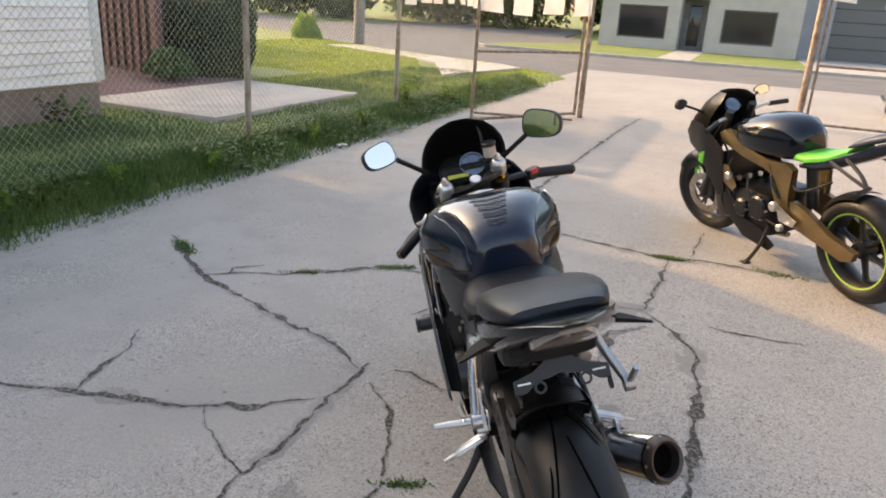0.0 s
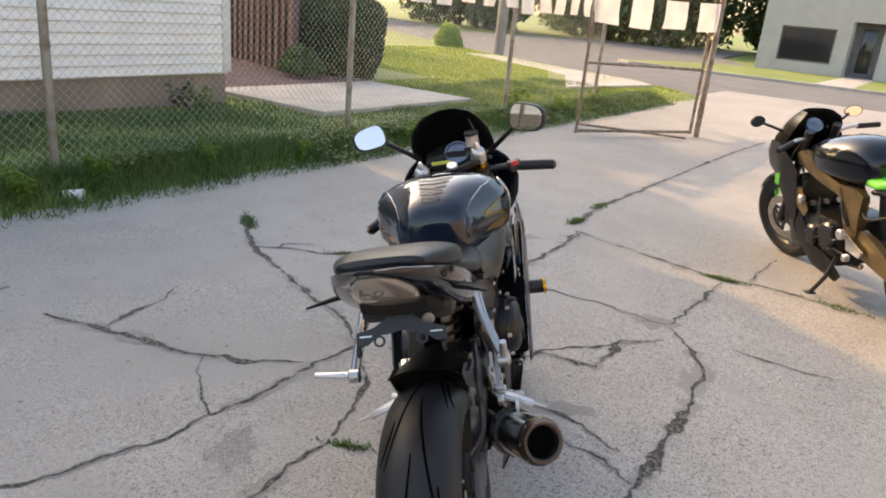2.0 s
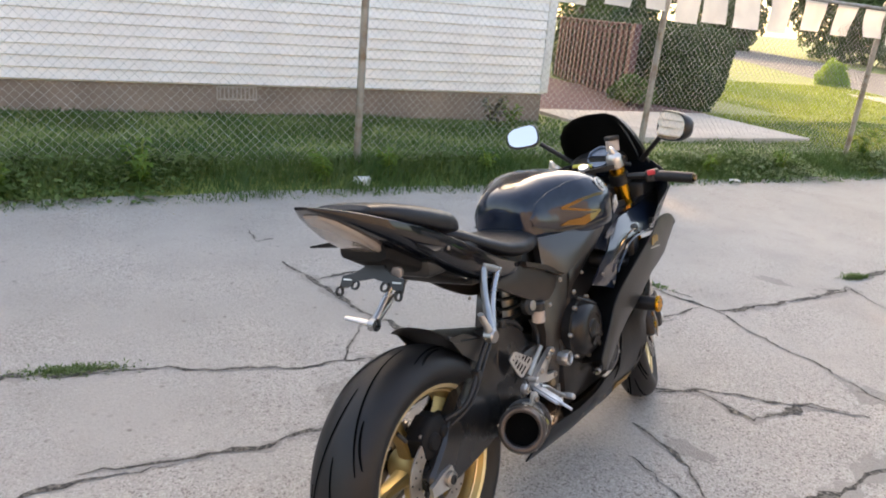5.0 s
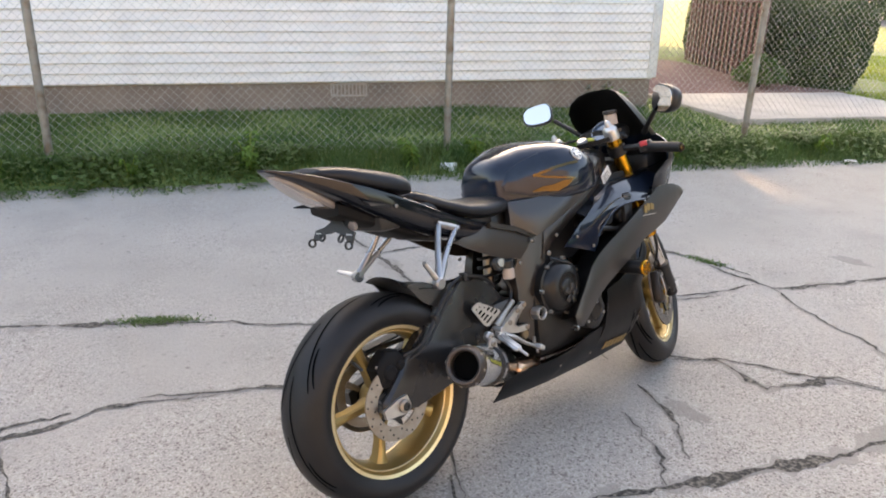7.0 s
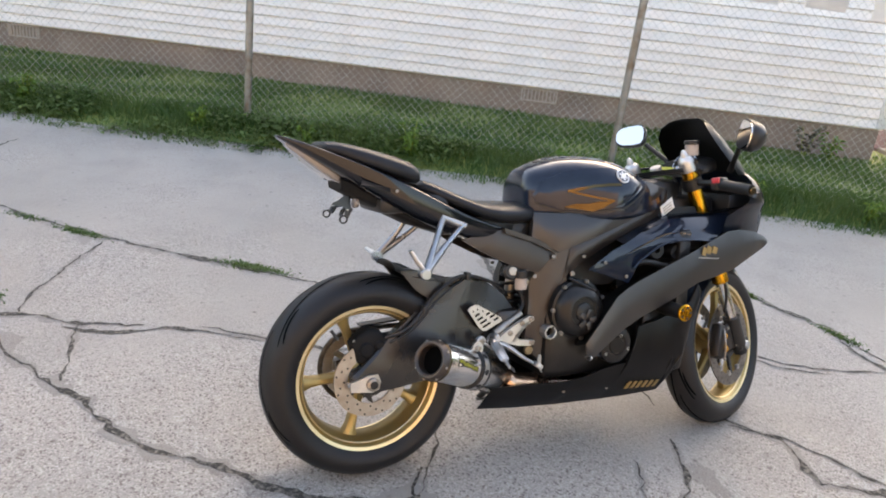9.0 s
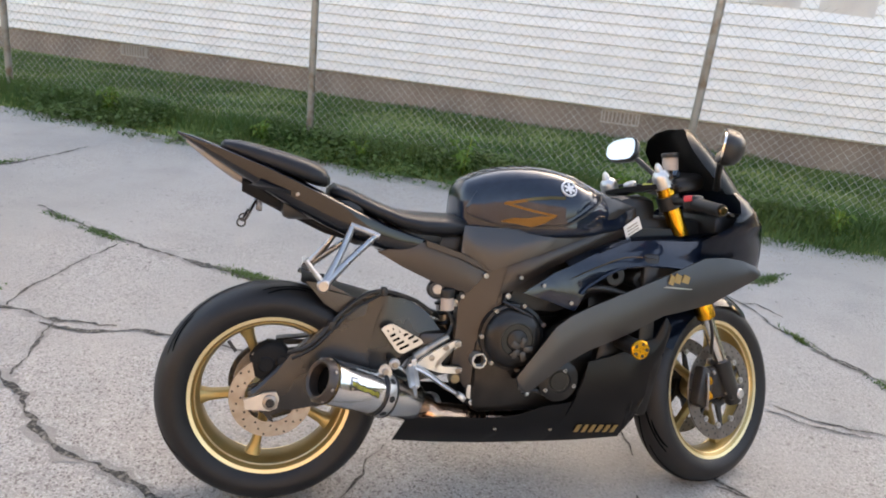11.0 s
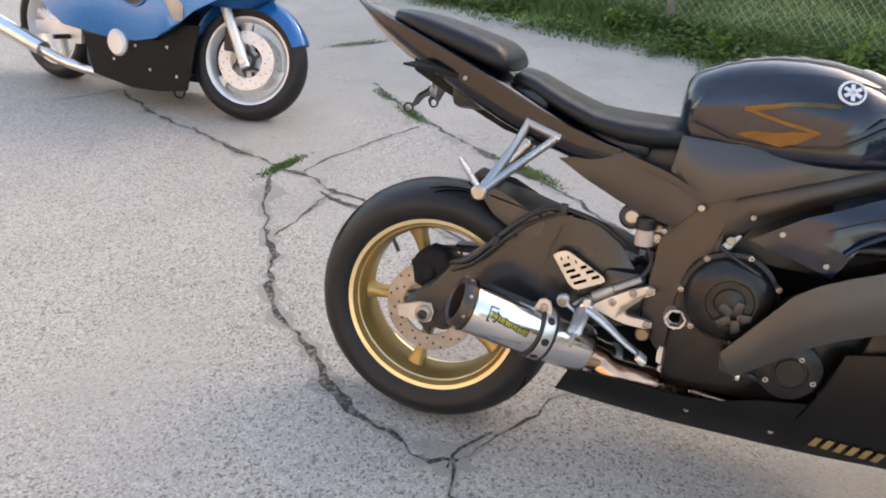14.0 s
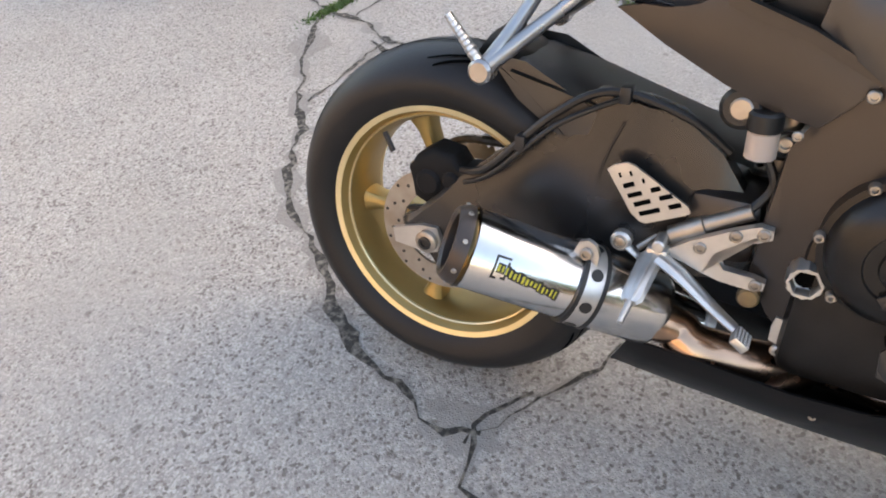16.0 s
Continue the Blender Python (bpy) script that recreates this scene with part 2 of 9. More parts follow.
def concrete(name="old_concrete", dark=0.8):
    """Old driveway concrete: broad stains, worn paste with exposed stones, small dark specks."""
    m = bpy.data.materials.new(name)
    m.use_nodes = True
    n, l = m.node_tree.nodes, m.node_tree.links
    p = n["Principled BSDF"]
    p.inputs["Roughness"].default_value = 0.82
    tc = n.new("ShaderNodeTexCoord")

    def tex(kind, scale, detail=5.0):
        t = n.new(kind)
        t.inputs["Scale"].default_value = scale
        if kind == "ShaderNodeTexNoise":
            t.inputs["Detail"].default_value = detail
        l.new(tc.outputs["Object"], t.inputs["Vector"])
        return t

    def rng(src, a, b, lo=0.0, hi=1.0):
        r = n.new("ShaderNodeMapRange")
        r.inputs[1].default_value, r.inputs[2].default_value, r.inputs[3].default_value, r.inputs[4].default_value = a, b, lo, hi
        l.new(src, r.inputs[0])
        return r.outputs[0]

    def mix(fac, a, b):
        x = n.new("ShaderNodeMix")
        x.data_type = "RGBA"
        l.new(fac, x.inputs[0])
        for k, v in ((6, a), (7, b)):
            if isinstance(v, tuple):
                x.inputs[k].default_value = (*v, 1)
            else:
                l.new(v, x.inputs[k])
        return x.outputs[2]

    broad = tex("ShaderNodeTexNoise", 0.55, 4)
    mid = tex("ShaderNodeTexNoise", 3.0, 6)
    fine = tex("ShaderNodeTexNoise", 75, 3)
    stones = tex("ShaderNodeTexVoronoi", 215)
    grit = tex("ShaderNodeTexVoronoi", 165)
    pits = tex("ShaderNodeTexVoronoi", 16)
    worn = tex("ShaderNodeTexNoise", 1.3, 5)
    gaps = tex("ShaderNodeTexNoise", 7, 5)
    sep_p = n.new("ShaderNodeSeparateXYZ")
    l.new(tc.outputs["Object"], sep_p.inputs[0])
    trodden = n.new("ShaderNodeMath")
    trodden.operation = "ADD"
    l.new(worn.outputs[0], trodden.inputs[0])
    l.new(rng(sep_p.outputs[0], 2.4, 4.2, -0.06, 0.16), trodden.inputs[1])
    c = mix(rng(broad.outputs[0], 0.35, 0.65), (0.435, 0.405, 0.365), (0.345, 0.322, 0.29))
    c = mix(rng(mid.outputs[0], 0.46, 0.72, 0, 0.55), c, (0.285, 0.262, 0.236))
    c = mix(rng(fine.outputs[0], 0.3, 0.7, 0, 0.28), c, (0.48, 0.45, 0.405))

    def scatter(tx, channel, a, b, lo, hi):
        """Chosen cells of a stone pattern, more of them where the paste has worn away."""
        sep = n.new("ShaderNodeSeparateColor")
        l.new(tx.outputs["Color"], sep.inputs[0])
        x = n.new("ShaderNodeMath")
        x.operation = "MULTIPLY"
        l.new(rng(sep.outputs[channel], a, b), x.inputs[0])
        l.new(rng(trodden.outputs[0], 0.36, 0.66, lo, hi), x.inputs[1])
        return x.outputs[0]

    c = mix(scatter(stones, 0, 0.6, 0.68, 0.03, 0.36), c, (0.2, 0.168, 0.145))
    c = mix(scatter(stones, 1, 0.64, 0.72, 0.04, 0.5), c, (0.62, 0.575, 0.52))
    c = mix(scatter(grit, 2, 0.88, 0.91, 0.06, 0.7), c, (0.13, 0.105, 0.09))
    c = mix(scatter(grit, 0, 0.88, 0.92, 0.08, 0.55), c, (0.6, 0.58, 0.53))
    few = n.new("ShaderNodeMath")
    few.operation = "MULTIPLY"
    l.new(rng(pits.outputs["Distance"], 0.07, 0.2, 0.7, 0), few.inputs[0])
    l.new(rng(gaps.outputs[0], 0.46, 0.6), few.inputs[1])
    c = mix(few.outputs[0], c, (0.14, 0.12, 0.105))
    hs = n.new("ShaderNodeHueSaturation")
    hs.inputs["Value"].default_value = dark
    l.new(c, hs.inputs["Color"])
    l.new(hs.outputs[0], p.inputs["Base Color"])
    b = n.new("ShaderNodeBump")
    b.inputs["Strength"].default_value, b.inputs["Distance"].default_value = 0.7, 0.005
    h = n.new("ShaderNodeMath")
    h.operation = "ADD"
    l.new(fine.outputs[0], h.inputs[0])
    l.new(rng(stones.outputs["Distance"], 0.0, 0.5, 0.6, 0), h.inputs[1])
    l.new(h.outputs[0], b.inputs["Height"])
    l.new(b.outputs[0], p.inputs["Normal"])
    return m


M_CONCRETE = concrete()
M_STAIN = concrete("worn_concrete", 0.64)

# ---- the place: frame along the fence (x away from the house, y towards the street) ----
F = pose(-3.16, 2.97, 0, 0, 0, -25.66)
rnd = random.Random(7)


def placed(ob, kind="structure", label="", category="", m=F):
    ob.matrix_basis = m
    return tagged(ob, label, category, kind=kind)


def yard_height(x, y):
    """Height of the grass bank between the lot and the house."""
    t = min(max((0.62 - x) / 0.7, 0.0), 1.0)
    s = min(max((0 - x) / 1.7, 0.0), 1.0)
    return -0.03 + 0.12 * t * t * (3 - 2 * t) + (0.04 + 0.014 * min(max(y, -9.0), 0.0)) * s


def quad_sheet(name, x0, x1, y0, y1, z, material, label, category, step=None, rough=0.0):
    bm = bmesh.new()
    nx, ny = (1, 1) if not step else (max(1, int((x1 - x0) / step)), max(1, int((y1 - y0) / step)))
    g = [[bm.verts.new((x0 + (x1 - x0) * i / nx, y0 + (y1 - y0) * j / ny, z + rough * noise.noise(Vector((i * 0.37, j * 0.37, 1.7))))) for j in range(ny + 1)] for i in range(nx + 1)]
    for i in range(nx):
        for j in range(ny):
            bm.faces.new((g[i][j], g[i + 1][j], g[i + 1][j + 1], g[i][j + 1]))
    return placed(part(name, bm, material, recalc=False), label=label, category=category)


# ground sheet to the horizon, then what lies on it
quad_sheet("ground", -900, 900, -900, 900, -0.14, M_LAWN, "green lawn and open ground reaching the horizon", "ground")
def plot(name, outline, z0, z1, material, label, category):
    """A flat plot of ground with upright edges."""
    bm = bmesh.new()
    low, top = ([bm.verts.new((x, y, z)) for x, y in outline] for z in (z0, z1))
    faces = [bm.faces.new(top)]
    for i in range(len(outline)):
        k = (i + 1) % len(outline)
        bm.faces.new((low[i], low[k], top[k], top[i]))
    bmesh.ops.triangulate(bm, faces=faces, ngon_method="BEAUTY")
    return placed(part(name, bm, material, smooth=0), label=label, category=category)


plot("road", [(160, 12), (-1, 12), (-4, 14.5), (-13, 20.5), (-70, 58), (-70, 74), (-21, 38.5), (-17, 62), (-9, 62), (-6.5, 44), (-3, 36), (160, 36)], -0.13, -0.05, M_ASPHALT, "grey worn asphalt street and side street beyond the lot", "road")
lot = quad_sheet("pavement_lot", 0.25, 26, -22, 17.4, 0.0, M_CONCRETE, "old cracked grey concrete lot with worn stones", "pavement")


def road_edge(x):
    """Where the lawn beside the lot ends at the street."""
    return float(np.interp(x, (-40, -12.5, -7.7, -4.9, -3.8, -1.5, 0.4, 1.2), (40.5, 21.6, 18.0, 16.4, 15.9, 14.9, 14.0, 13.4)))


# lawn beside the lot, with its bank
bm = bmesh.new()
xs = [-40, -20, -10, -6, -4, -3, -2.4, -1.9, -1.4, -1.0, -0.6, -0.3, -0.1, 0.05, 0.2, 0.35, 0.5, 0.65]
ys = [k / 84 for k in range(85)]
g = []
for x in xs:
    col = []
    for f in ys:
        y = -22 + (road_edge(x) + 22) * f
        edge = 0.07 * noise.noise(Vector((y * 0.9, 3.1, 0))) + 0.04 * noise.noise(Vector((y * 3.1, 8.1, 0))) + 0.11 * min(1.0, max(0.0, -y / 2.5)) if x > 0 else 0
        drop = 0.5 * max(0, y - 12) / 8 if x > -0.2 else 0
        col.append(bm.verts.new((x + edge * (x / 0.65 if x > 0 else 0) + (drop if x > 0 else 0), y, yard_height(x, y) + 0.012 * noise.noise(Vector((x * 2, y * 2, 0))))))
    g.append(col)
for i in range(len(xs) - 1):
    for j in range(len(ys) - 1):
        bm.faces.new((g[i][j], g[i + 1][j], g[i + 1][j + 1], g[i][j + 1]))
placed(part("ground_lawn", bm, M_LAWN, recalc=False), label="sunlit mown lawn with a low grassy bank", category="lawn")

# kerb and verge across the street
plot("kerb", [(-6.0, 25.75), (-5.4, 25.3), (30, 25.3), (30, 25.5), (-5.3, 25.5), (-5.85, 25.95)], -0.13, 0.05, M_KERB, "pale concrete kerb along the far street side", "kerb")
plot("verge", [(-5.85, 25.95), (-5.3, 25.5), (1.2, 25.5), (1.2, 34.0), (-2.6, 34.0), (-4.3, 31.5), (-5.6, 28)], -0.13, 0.04, M_LAWN, "narrow strip of sunlit grass before the grey building", "lawn")
plot("verge", [(2.4, 25.5), (6.4, 25.5), (6.4, 34.0), (2.4, 34.0)], -0.13, 0.04, M_LAWN, "narrow strip of sunlit grass before the grey building", "lawn")
plot("pavement_walk", [(1.2, 25.5), (2.4, 25.5), (2.4, 34.9), (1.2, 34.9)], -0.13, 0.045, M_KERB, "pale concrete walk to the building door", "pavement")
plot("pavement_forecourt", [(6.4, 25.5), (40, 25.5), (40, 37), (6.4, 37)], -0.13, 0.02, M_KERB, "concrete forecourt beside the grey building", "pavement")
# worn footpath that crosses the lawn to the driveway
plot("pavement_footpath", [(-1.15, 10.6), (-0.55, 13.9), (-1.2, 14.6), (-3.1, 15.3), (-6.5, 17.0), (-7.0, 16.0), (-3.6, 14.2), (-2.4, 13.2)], 0.0, 0.158, M_PAD, "pale worn concrete footpath crossing the lawn", "pavement")

# concrete pad by the house corner
bm = bmesh.new()
box(bm, (-2.75, 3.5, -0.05), (-0.82, 6.6, 0.175), 0.012)
placed(part("pavement_pad", bm, M_PAD), label="pale concrete pad set in the grass by the house", category="pavement")
bm = bmesh.new()
box(bm, (-7.6, 3.3, -0.05), (-2.75, 6.75, 0.165), 0.01)
placed(part("pavement_bed", bm, mat("red_mulch", (0.2, 0.115, 0.1), 0.95, color2=(0.14, 0.08, 0.07), scale=20, bump=0.8)), label="reddish mulch bed between pad and wooden fence", category="garden bed")

# ---- house ----
house = thing("house", F @ Matrix.Translation((-0.313, -0.17, -0.049)) @ pose(0, 0, 0, 0.92, 0, -3.15), "white clapboard house on a brown painted foundation", "house")
HX, HY = -1.75, 3.14
bm = bmesh.new()
box(bm, (HX - 8.0, -17, -0.1), (HX - 0.03, HY - 0.03, 0.5))
part("foundation", bm, M_FOUND, house, "brown painted block foundation")
bm = bmesh.new()
box(bm, (HX - 8.02, -17.02, 0.47), (HX - 0.012, HY - 0.012, 3.05))
wall_body = part("wall", bm, M_SIDING, house)
bm = bmesh.new()
r = loft(bm, [[(HX - 8.5, y, 2.95), (HX + 0.45, y, 2.95), (HX + 0.45, y, 3.07), (HX - 4.0, y, 7.0), (HX - 8.5, y, 3.07)] for y in (-17.2, HY + 0.15)])
part("roof", bm, mat("brown_shingle", (0.12, 0.1, 0.09), 0.9, color2=(0.08, 0.07, 0.065), scale=12, bump=0.5), house)
bm = bmesh.new()
box(bm, (HX - 0.09, HY - 0.09, 0.49), (HX + 0.022, HY + 0.022, 2.96), 0.006)
part("corner_board", bm, M_TRIM, house, "white corner trim board")
# clapboards, each a lapped board
bm = bmesh.new()
loft(bm, [[(0.02, y, 0.0), (0.026, y, 0.004), (0.004, y, 0.108), (-0.02, y, 0.108), (-0.02, y, 0.0)] for y in (-17.0, HY - 0.092)])
lap = finish(bm, "clapboard", mat("white_clapboard", (0.92, 0.87, 0.81), 0.45, color2=(0.84, 0.79, 0.74), scale=2.5, bump=0.1, bump_scale=30, per_object=0.05), smooth=20)
for k in range(24):
    piece("clapboard", lap, wall_body, pose(HX, 0, 0.485 + 0.104 * k))
bm = bmesh.new()
loft(bm, [[(x, 0.02, 0.0), (x, 0.026, 0.004), (x, 0.004, 0.108), (x, -0.02, 0.108), (x, -0.02, 0.0)] for x in (HX - 7.9, HX - 0.092)])
lap2 = finish(bm, "clapboard", lap.materials[0], smooth=20)
for k in range(24):
    piece("clapboard", lap2, wall_body, pose(0, HY, 0.485 + 0.104 * k))
# foundation vents
for yv in (-0.47, -6.6, -11.5):
    bm = bmesh.new()
    x0 = HX - 0.035
    for lo, hi in (((x0, yv - 0.2, 0.32), (x0 + 0.02, yv - 0.185, 0.46)), ((x0, yv + 0.185, 0.32), (x0 + 0.02, yv + 0.2, 0.46)), ((x0, yv - 0.2, 0.445), (x0 + 0.02, yv + 0.2, 0.46)), ((x0, yv - 0.2, 0.32), (x0 + 0.02, yv + 0.2, 0.335))):
        box(bm, lo, hi)
    vent = part("vent", bm, mat("vent_grey", (0.44, 0.37, 0.31), 0.75), house, "pale metal foundation vent grille")
    bm = bmesh.new()
    box(bm, (0, -0.007, 0), (0.02, 0.007, 0.115))
    slat = finish(bm, "slat", vent.data.materials[0])
    for k in range(9):
        piece("slat", slat, vent, pose(x0 + 0.002, yv - 0.164 + 0.041 * k, 0.333))

# ---- brown wooden fence and hedge ----
wood = thing("wooden_fence", F @ pose(-3.85, 5.98, 0, 0, 0, -19), "brown stained picket fence beside the hedge", "fence")
bm = bmesh.new()
box(bm, (-0.058, -0.011, 0.0), (0.058, 0.011, 1.2), 0.004, seg=1)
slat = finish(bm, "picket", M_BROWN)
for k in range(34):
    piece("picket", slat, wood, pose(-0.09 - 0.128 * k, 0.036 * (k % 2) - 0.018, 0.15 + rnd.uniform(-0.012, 0.012), 0, rnd.uniform(-0.6, 0.6), rnd.uniform(-2, 2)))
for z in (0.32, 1.18):
    bm = bmesh.new()
    box(bm, (-4.5, 0.034, z), (0.0, 0.074, z + 0.09), 0.005)
    part("rail", bm, M_BROWN, wood)
bm = bmesh.new()
box(bm, (-4.5, -0.06, 1.34), (0.03, 0.06, 1.375), 0.006)
part("cap_rail", bm, M_BROWN, wood)
bm = bmesh.new()
box(bm, (-0.02, -0.06, 0.05), (0.08, 0.05, 1.38), 0.008)
part("post", bm, M_BROWN, wood)


def leaf_cloud(name, inside, count, size, material, parent, seed, flatness=0.5, label=""):
    """Many small leaves as one mesh; inside() draws a place and its outward way."""
    r = random.Random(seed)
    verts, faces = [], []
    for _ in range(count):
        p, out = inside(r)
        d = Vector((r.gauss(0, 1), r.gauss(0, 1), r.gauss(0, 1))).normalized()
        nrm = (out * (1 - flatness) + d * flatness).normalized()
        a = nrm.cross(Vector((r.gauss(0, 1), r.gauss(0, 1), r.gauss(0, 1)))).normalized()
        b = nrm.cross(a)
        s = size * r.uniform(0.6, 1.4)
        i = len(verts)
        verts += [p - a * s, p + b * s * 0.45 + nrm * s * 0.12, p + a * s, p - b * s * 0.45 + nrm * s * 0.12]
        faces += [(i, i + 1, i + 2), (i, i + 2, i + 3)]
    me = bpy.data.meshes.new(name)
    me.from_pydata([tuple(v) for v in verts], [], faces)
    me.materials.append(material)
    ob = new(name, me)
    ob.parent = parent
    return tagged(ob, label)


hedge = thing("hedge", F @ pose(-3.72, 6.98, 0, 0, 0, -17), "dense dark green clipped hedge with rounded ends", "hedge")


def in_hedge(r):
    while True:
        x, y, z = r.uniform(-5.0, 0.85), r.uniform(-0.8, 0.8), r.uniform(0.08, 1.52)
        fx = max(0, x) / 0.72
        fy = abs(y) / 0.7
        fz = max(0, (z - 0.9) / 0.56)
        low = max(0, (0.5 - z) / 0.75)
        q = ((fx ** 2 + fy ** 2) ** 1.3 if x > 0 else fy ** 4) + fz ** 5 + low
        q += 0.2 * noise.noise(Vector((x * 2.2, y * 2.2, z * 2.2))) + 0.08 * noise.noise(Vector((x * 7, y * 7, z * 7)))
        if 0.6 < q < 1.03:
            return Vector((x, y, z)), Vector((fx, y, fz + 0.01)).normalized()


leaf_cloud("foliage", in_hedge, 60000, 0.03, M_HEDGE, hedge, 3)
# near-black body fills the leaf shell as painted shade deep in the hedge
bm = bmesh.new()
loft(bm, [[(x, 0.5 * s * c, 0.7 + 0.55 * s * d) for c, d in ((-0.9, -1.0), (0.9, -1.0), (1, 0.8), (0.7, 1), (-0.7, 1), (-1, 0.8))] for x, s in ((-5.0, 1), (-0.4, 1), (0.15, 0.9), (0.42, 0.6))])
part("core", bm, mat("hedge_depth_shade", (0.012, 0.02, 0.008), 0.9), hedge)
for k in range(5):
    bm = bmesh.new()
    tube(bm, [(0.1 - k, 0.0, 0.0), (0.05 - k, -0.05, 0.5), (0.1 - k, 0.0, 0.9)], [0.04, 0.03, 0.02], 7)
    part("stem", bm, M_BARK, hedge)

# ---- chain-link fence ----
fence = thing("chain_link_fence", F, "galvanised chain-link fence with steel posts and weeds along it", "fence")
POSTS = (-12.4, -9.3, -6.2, -3.1, 0.0, 2.97, 6.17, 9.25)
for y in POSTS:
    bm = bmesh.new()
    lathe(bm, [(-0.2, 0.001), (-0.2, 0.03), (1.80, 0.03), (1.83, 0.036), (1.86, 0.03), (1.885, 0.012), (1.89, 0.001)], (0, y, 0), "z", 14, closed=False)
    post = part("post", bm, M_GALV, fence)
    for z in (0.45, 0.95, 1.45):
        bm = bmesh.new()
        lathe(bm, [(z - 0.009, 0.029), (z - 0.009, 0.034), (z + 0.009, 0.034), (z + 0.009, 0.029)], (0, y, 0), "z", 14)
        part("band", bm, M_GALV, post)
for a, b in zip(POSTS, POSTS[1:]):
    bm = bmesh.new()
    tube(bm, [(0.0, a + 0.02, 1.8), (0, b - 0.02, 1.8)], 0.02, 10, 1)
    part("top_rail", bm, M_GALV, fence)


def chain_link(y0, y1, z0, z1, pitch=0.066, r=0.0013, along=None):
    """Two families of zigzag wires; returns a bmesh in the plane x = 0."""
    bm = bmesh.new()
    h = z1 - z0
    k0 = int((y0 - h) / pitch)
    for k in range(k0, int((y1 + h) / pitch) + 1):
        for sgn in (1, -1):
            ya, yb = (k * pitch, k * pitch + h) if sgn > 0 else (k * pitch + h, k * pitch)
            za, zb = z0, z1
            if min(ya, yb) > y1 or max(ya, yb) < y0:
                continue

            def at(y):
                return za + (y - ya) / (yb - ya) * (zb - za)
            p, q = min(max(ya, y0), y1), min(max(yb, y0), y1)
            if abs(p - q) < 0.01:
                continue
            pts = [Vector((0.003 * sgn, p, at(p))), Vector((0.003 * sgn, q, at(q)))]
            d = (pts[1] - pts[0]).normalized()
            s1, s2 = d.cross(Vector((1, 0, 0))).normalized(), Vector((1, 0, 0))
            ra = [[bm.verts.new(pt + r * (math.cos(t) * s1 + math.sin(t) * s2)) for t in (0, 2.094, 4.189)] for pt in pts]
            for i in range(3):
                bm.faces.new((ra[0][i], ra[0][(i + 1) % 3], ra[1][(i + 1) % 3], ra[1][i]))
    return bm


mesh_part = part("wire_mesh", chain_link(-12.4, 9.25, 0.08, 1.8, r=0.0014), mat("galvanised_wire", (0.5, 0.48, 0.44), 0.5, 0.5, color2=(0.36, 0.33, 0.29), scale=5), fence, "diamond wire mesh", smooth=0, recalc=False)
tagged(mesh_part, kind="stuff")

# ---- swung-open gate leaf and the gate posts ----
GL, GR = Vector((0.49, 7.97, 0)), Vector((2.17, 9.12, 0))
gdir = (GR - GL)
glen = gdir.length
G = Matrix.Translation(GL) @ pose(0, 0, 0, 0, 0, math.degrees(math.atan2(gdir.y, gdir.x)))
gate = thing("gate", G, "rusty steel chain-link gate leaf standing open", "gate")
for name, a, b, r in (("stile", (0, 0, 0.04), (0, 0, 2.0), 0.022), ("stile", (glen - 0.09, 0, 0.04), (glen - 0.09, 0, 2.0), 0.022), ("rail", (0, 0, 0.07), (glen - 0.09, 0, 0.07), 0.02),
                      ("rail", (0, 0, 0.92), (glen - 0.09, 0, 0.92), 0.018), ("rail", (0, 0, 1.98), (glen - 0.09, 0, 1.98), 0.02), ("brace", (0.02, -0.03, 0.16), (glen * 0.8, -0.25, 0.03), 0.016)):
    bm = bmesh.new()
    tube(bm, [a, b], r, 10, 1)
    part(name, bm, M_RUST, gate)
wm = chain_link(0.02, glen - 0.1, 0.07, 1.98, r=0.0008)
bmesh.ops.transform(wm, matrix=pose(0, 0, 0, 0, 0, -90), verts=wm.verts)
wmp = part("wire_mesh", wm, M_RUST, gate, smooth=0, recalc=False)
tagged(wmp, kind="stuff")


def gate_post(p, h, r, label):
    t = thing("gate_post", Matrix.Translation(p), label, "post", "gate posts")
    bm = bmesh.new()
    lathe(bm, [(-0.1, 0.001), (-0.1, r), (h - 0.03, r), (h, r * 0.6), (h + 0.01, 0.001)], (0, 0, 0), "z", 14, closed=False)
    part("pipe", bm, M_RUST, t)
    for z in (0.35, h - 0.35):
        bm = bmesh.new()
        lathe(bm, [(z - 0.025, r), (z - 0.025, r + 0.008), (z + 0.025, r + 0.008), (z + 0.025, r)], (0, 0, 0), "z", 14)
        part("hinge", bm, M_RUST, t)
    return t


gate_post(GR + Vector((0.03, 0.03, 0)), 2.12, 0.04, "tall rusty steel gate post beside the open leaf")
gate_post(Vector((5.62, 9.35, 0)), 2.25, 0.05, "tall rusty steel gate post across the driveway")
right_gate = thing("gate", Matrix.Translation((5.72, 9.3, 0)) @ pose(0, 0, 0, 0, 0, -28), "rusty steel gate leaf beyond the driveway", "gate")
for a, b in (((0, 0, 0.07), (0, 0, 2.0)), ((3.2, 0, 0.07), (3.2, 0, 2.0)), ((0, 0, 0.07), (3.2, 0, 0.07)), ((0, 0, 0.92), (3.2, 0, 0.92)), ((0, 0, 1.98), (3.2, 0, 1.98))):
    bm = bmesh.new()
    tube(bm, [a, b], 0.02, 10, 1)
    part("rail", bm, M_RUST, right_gate)

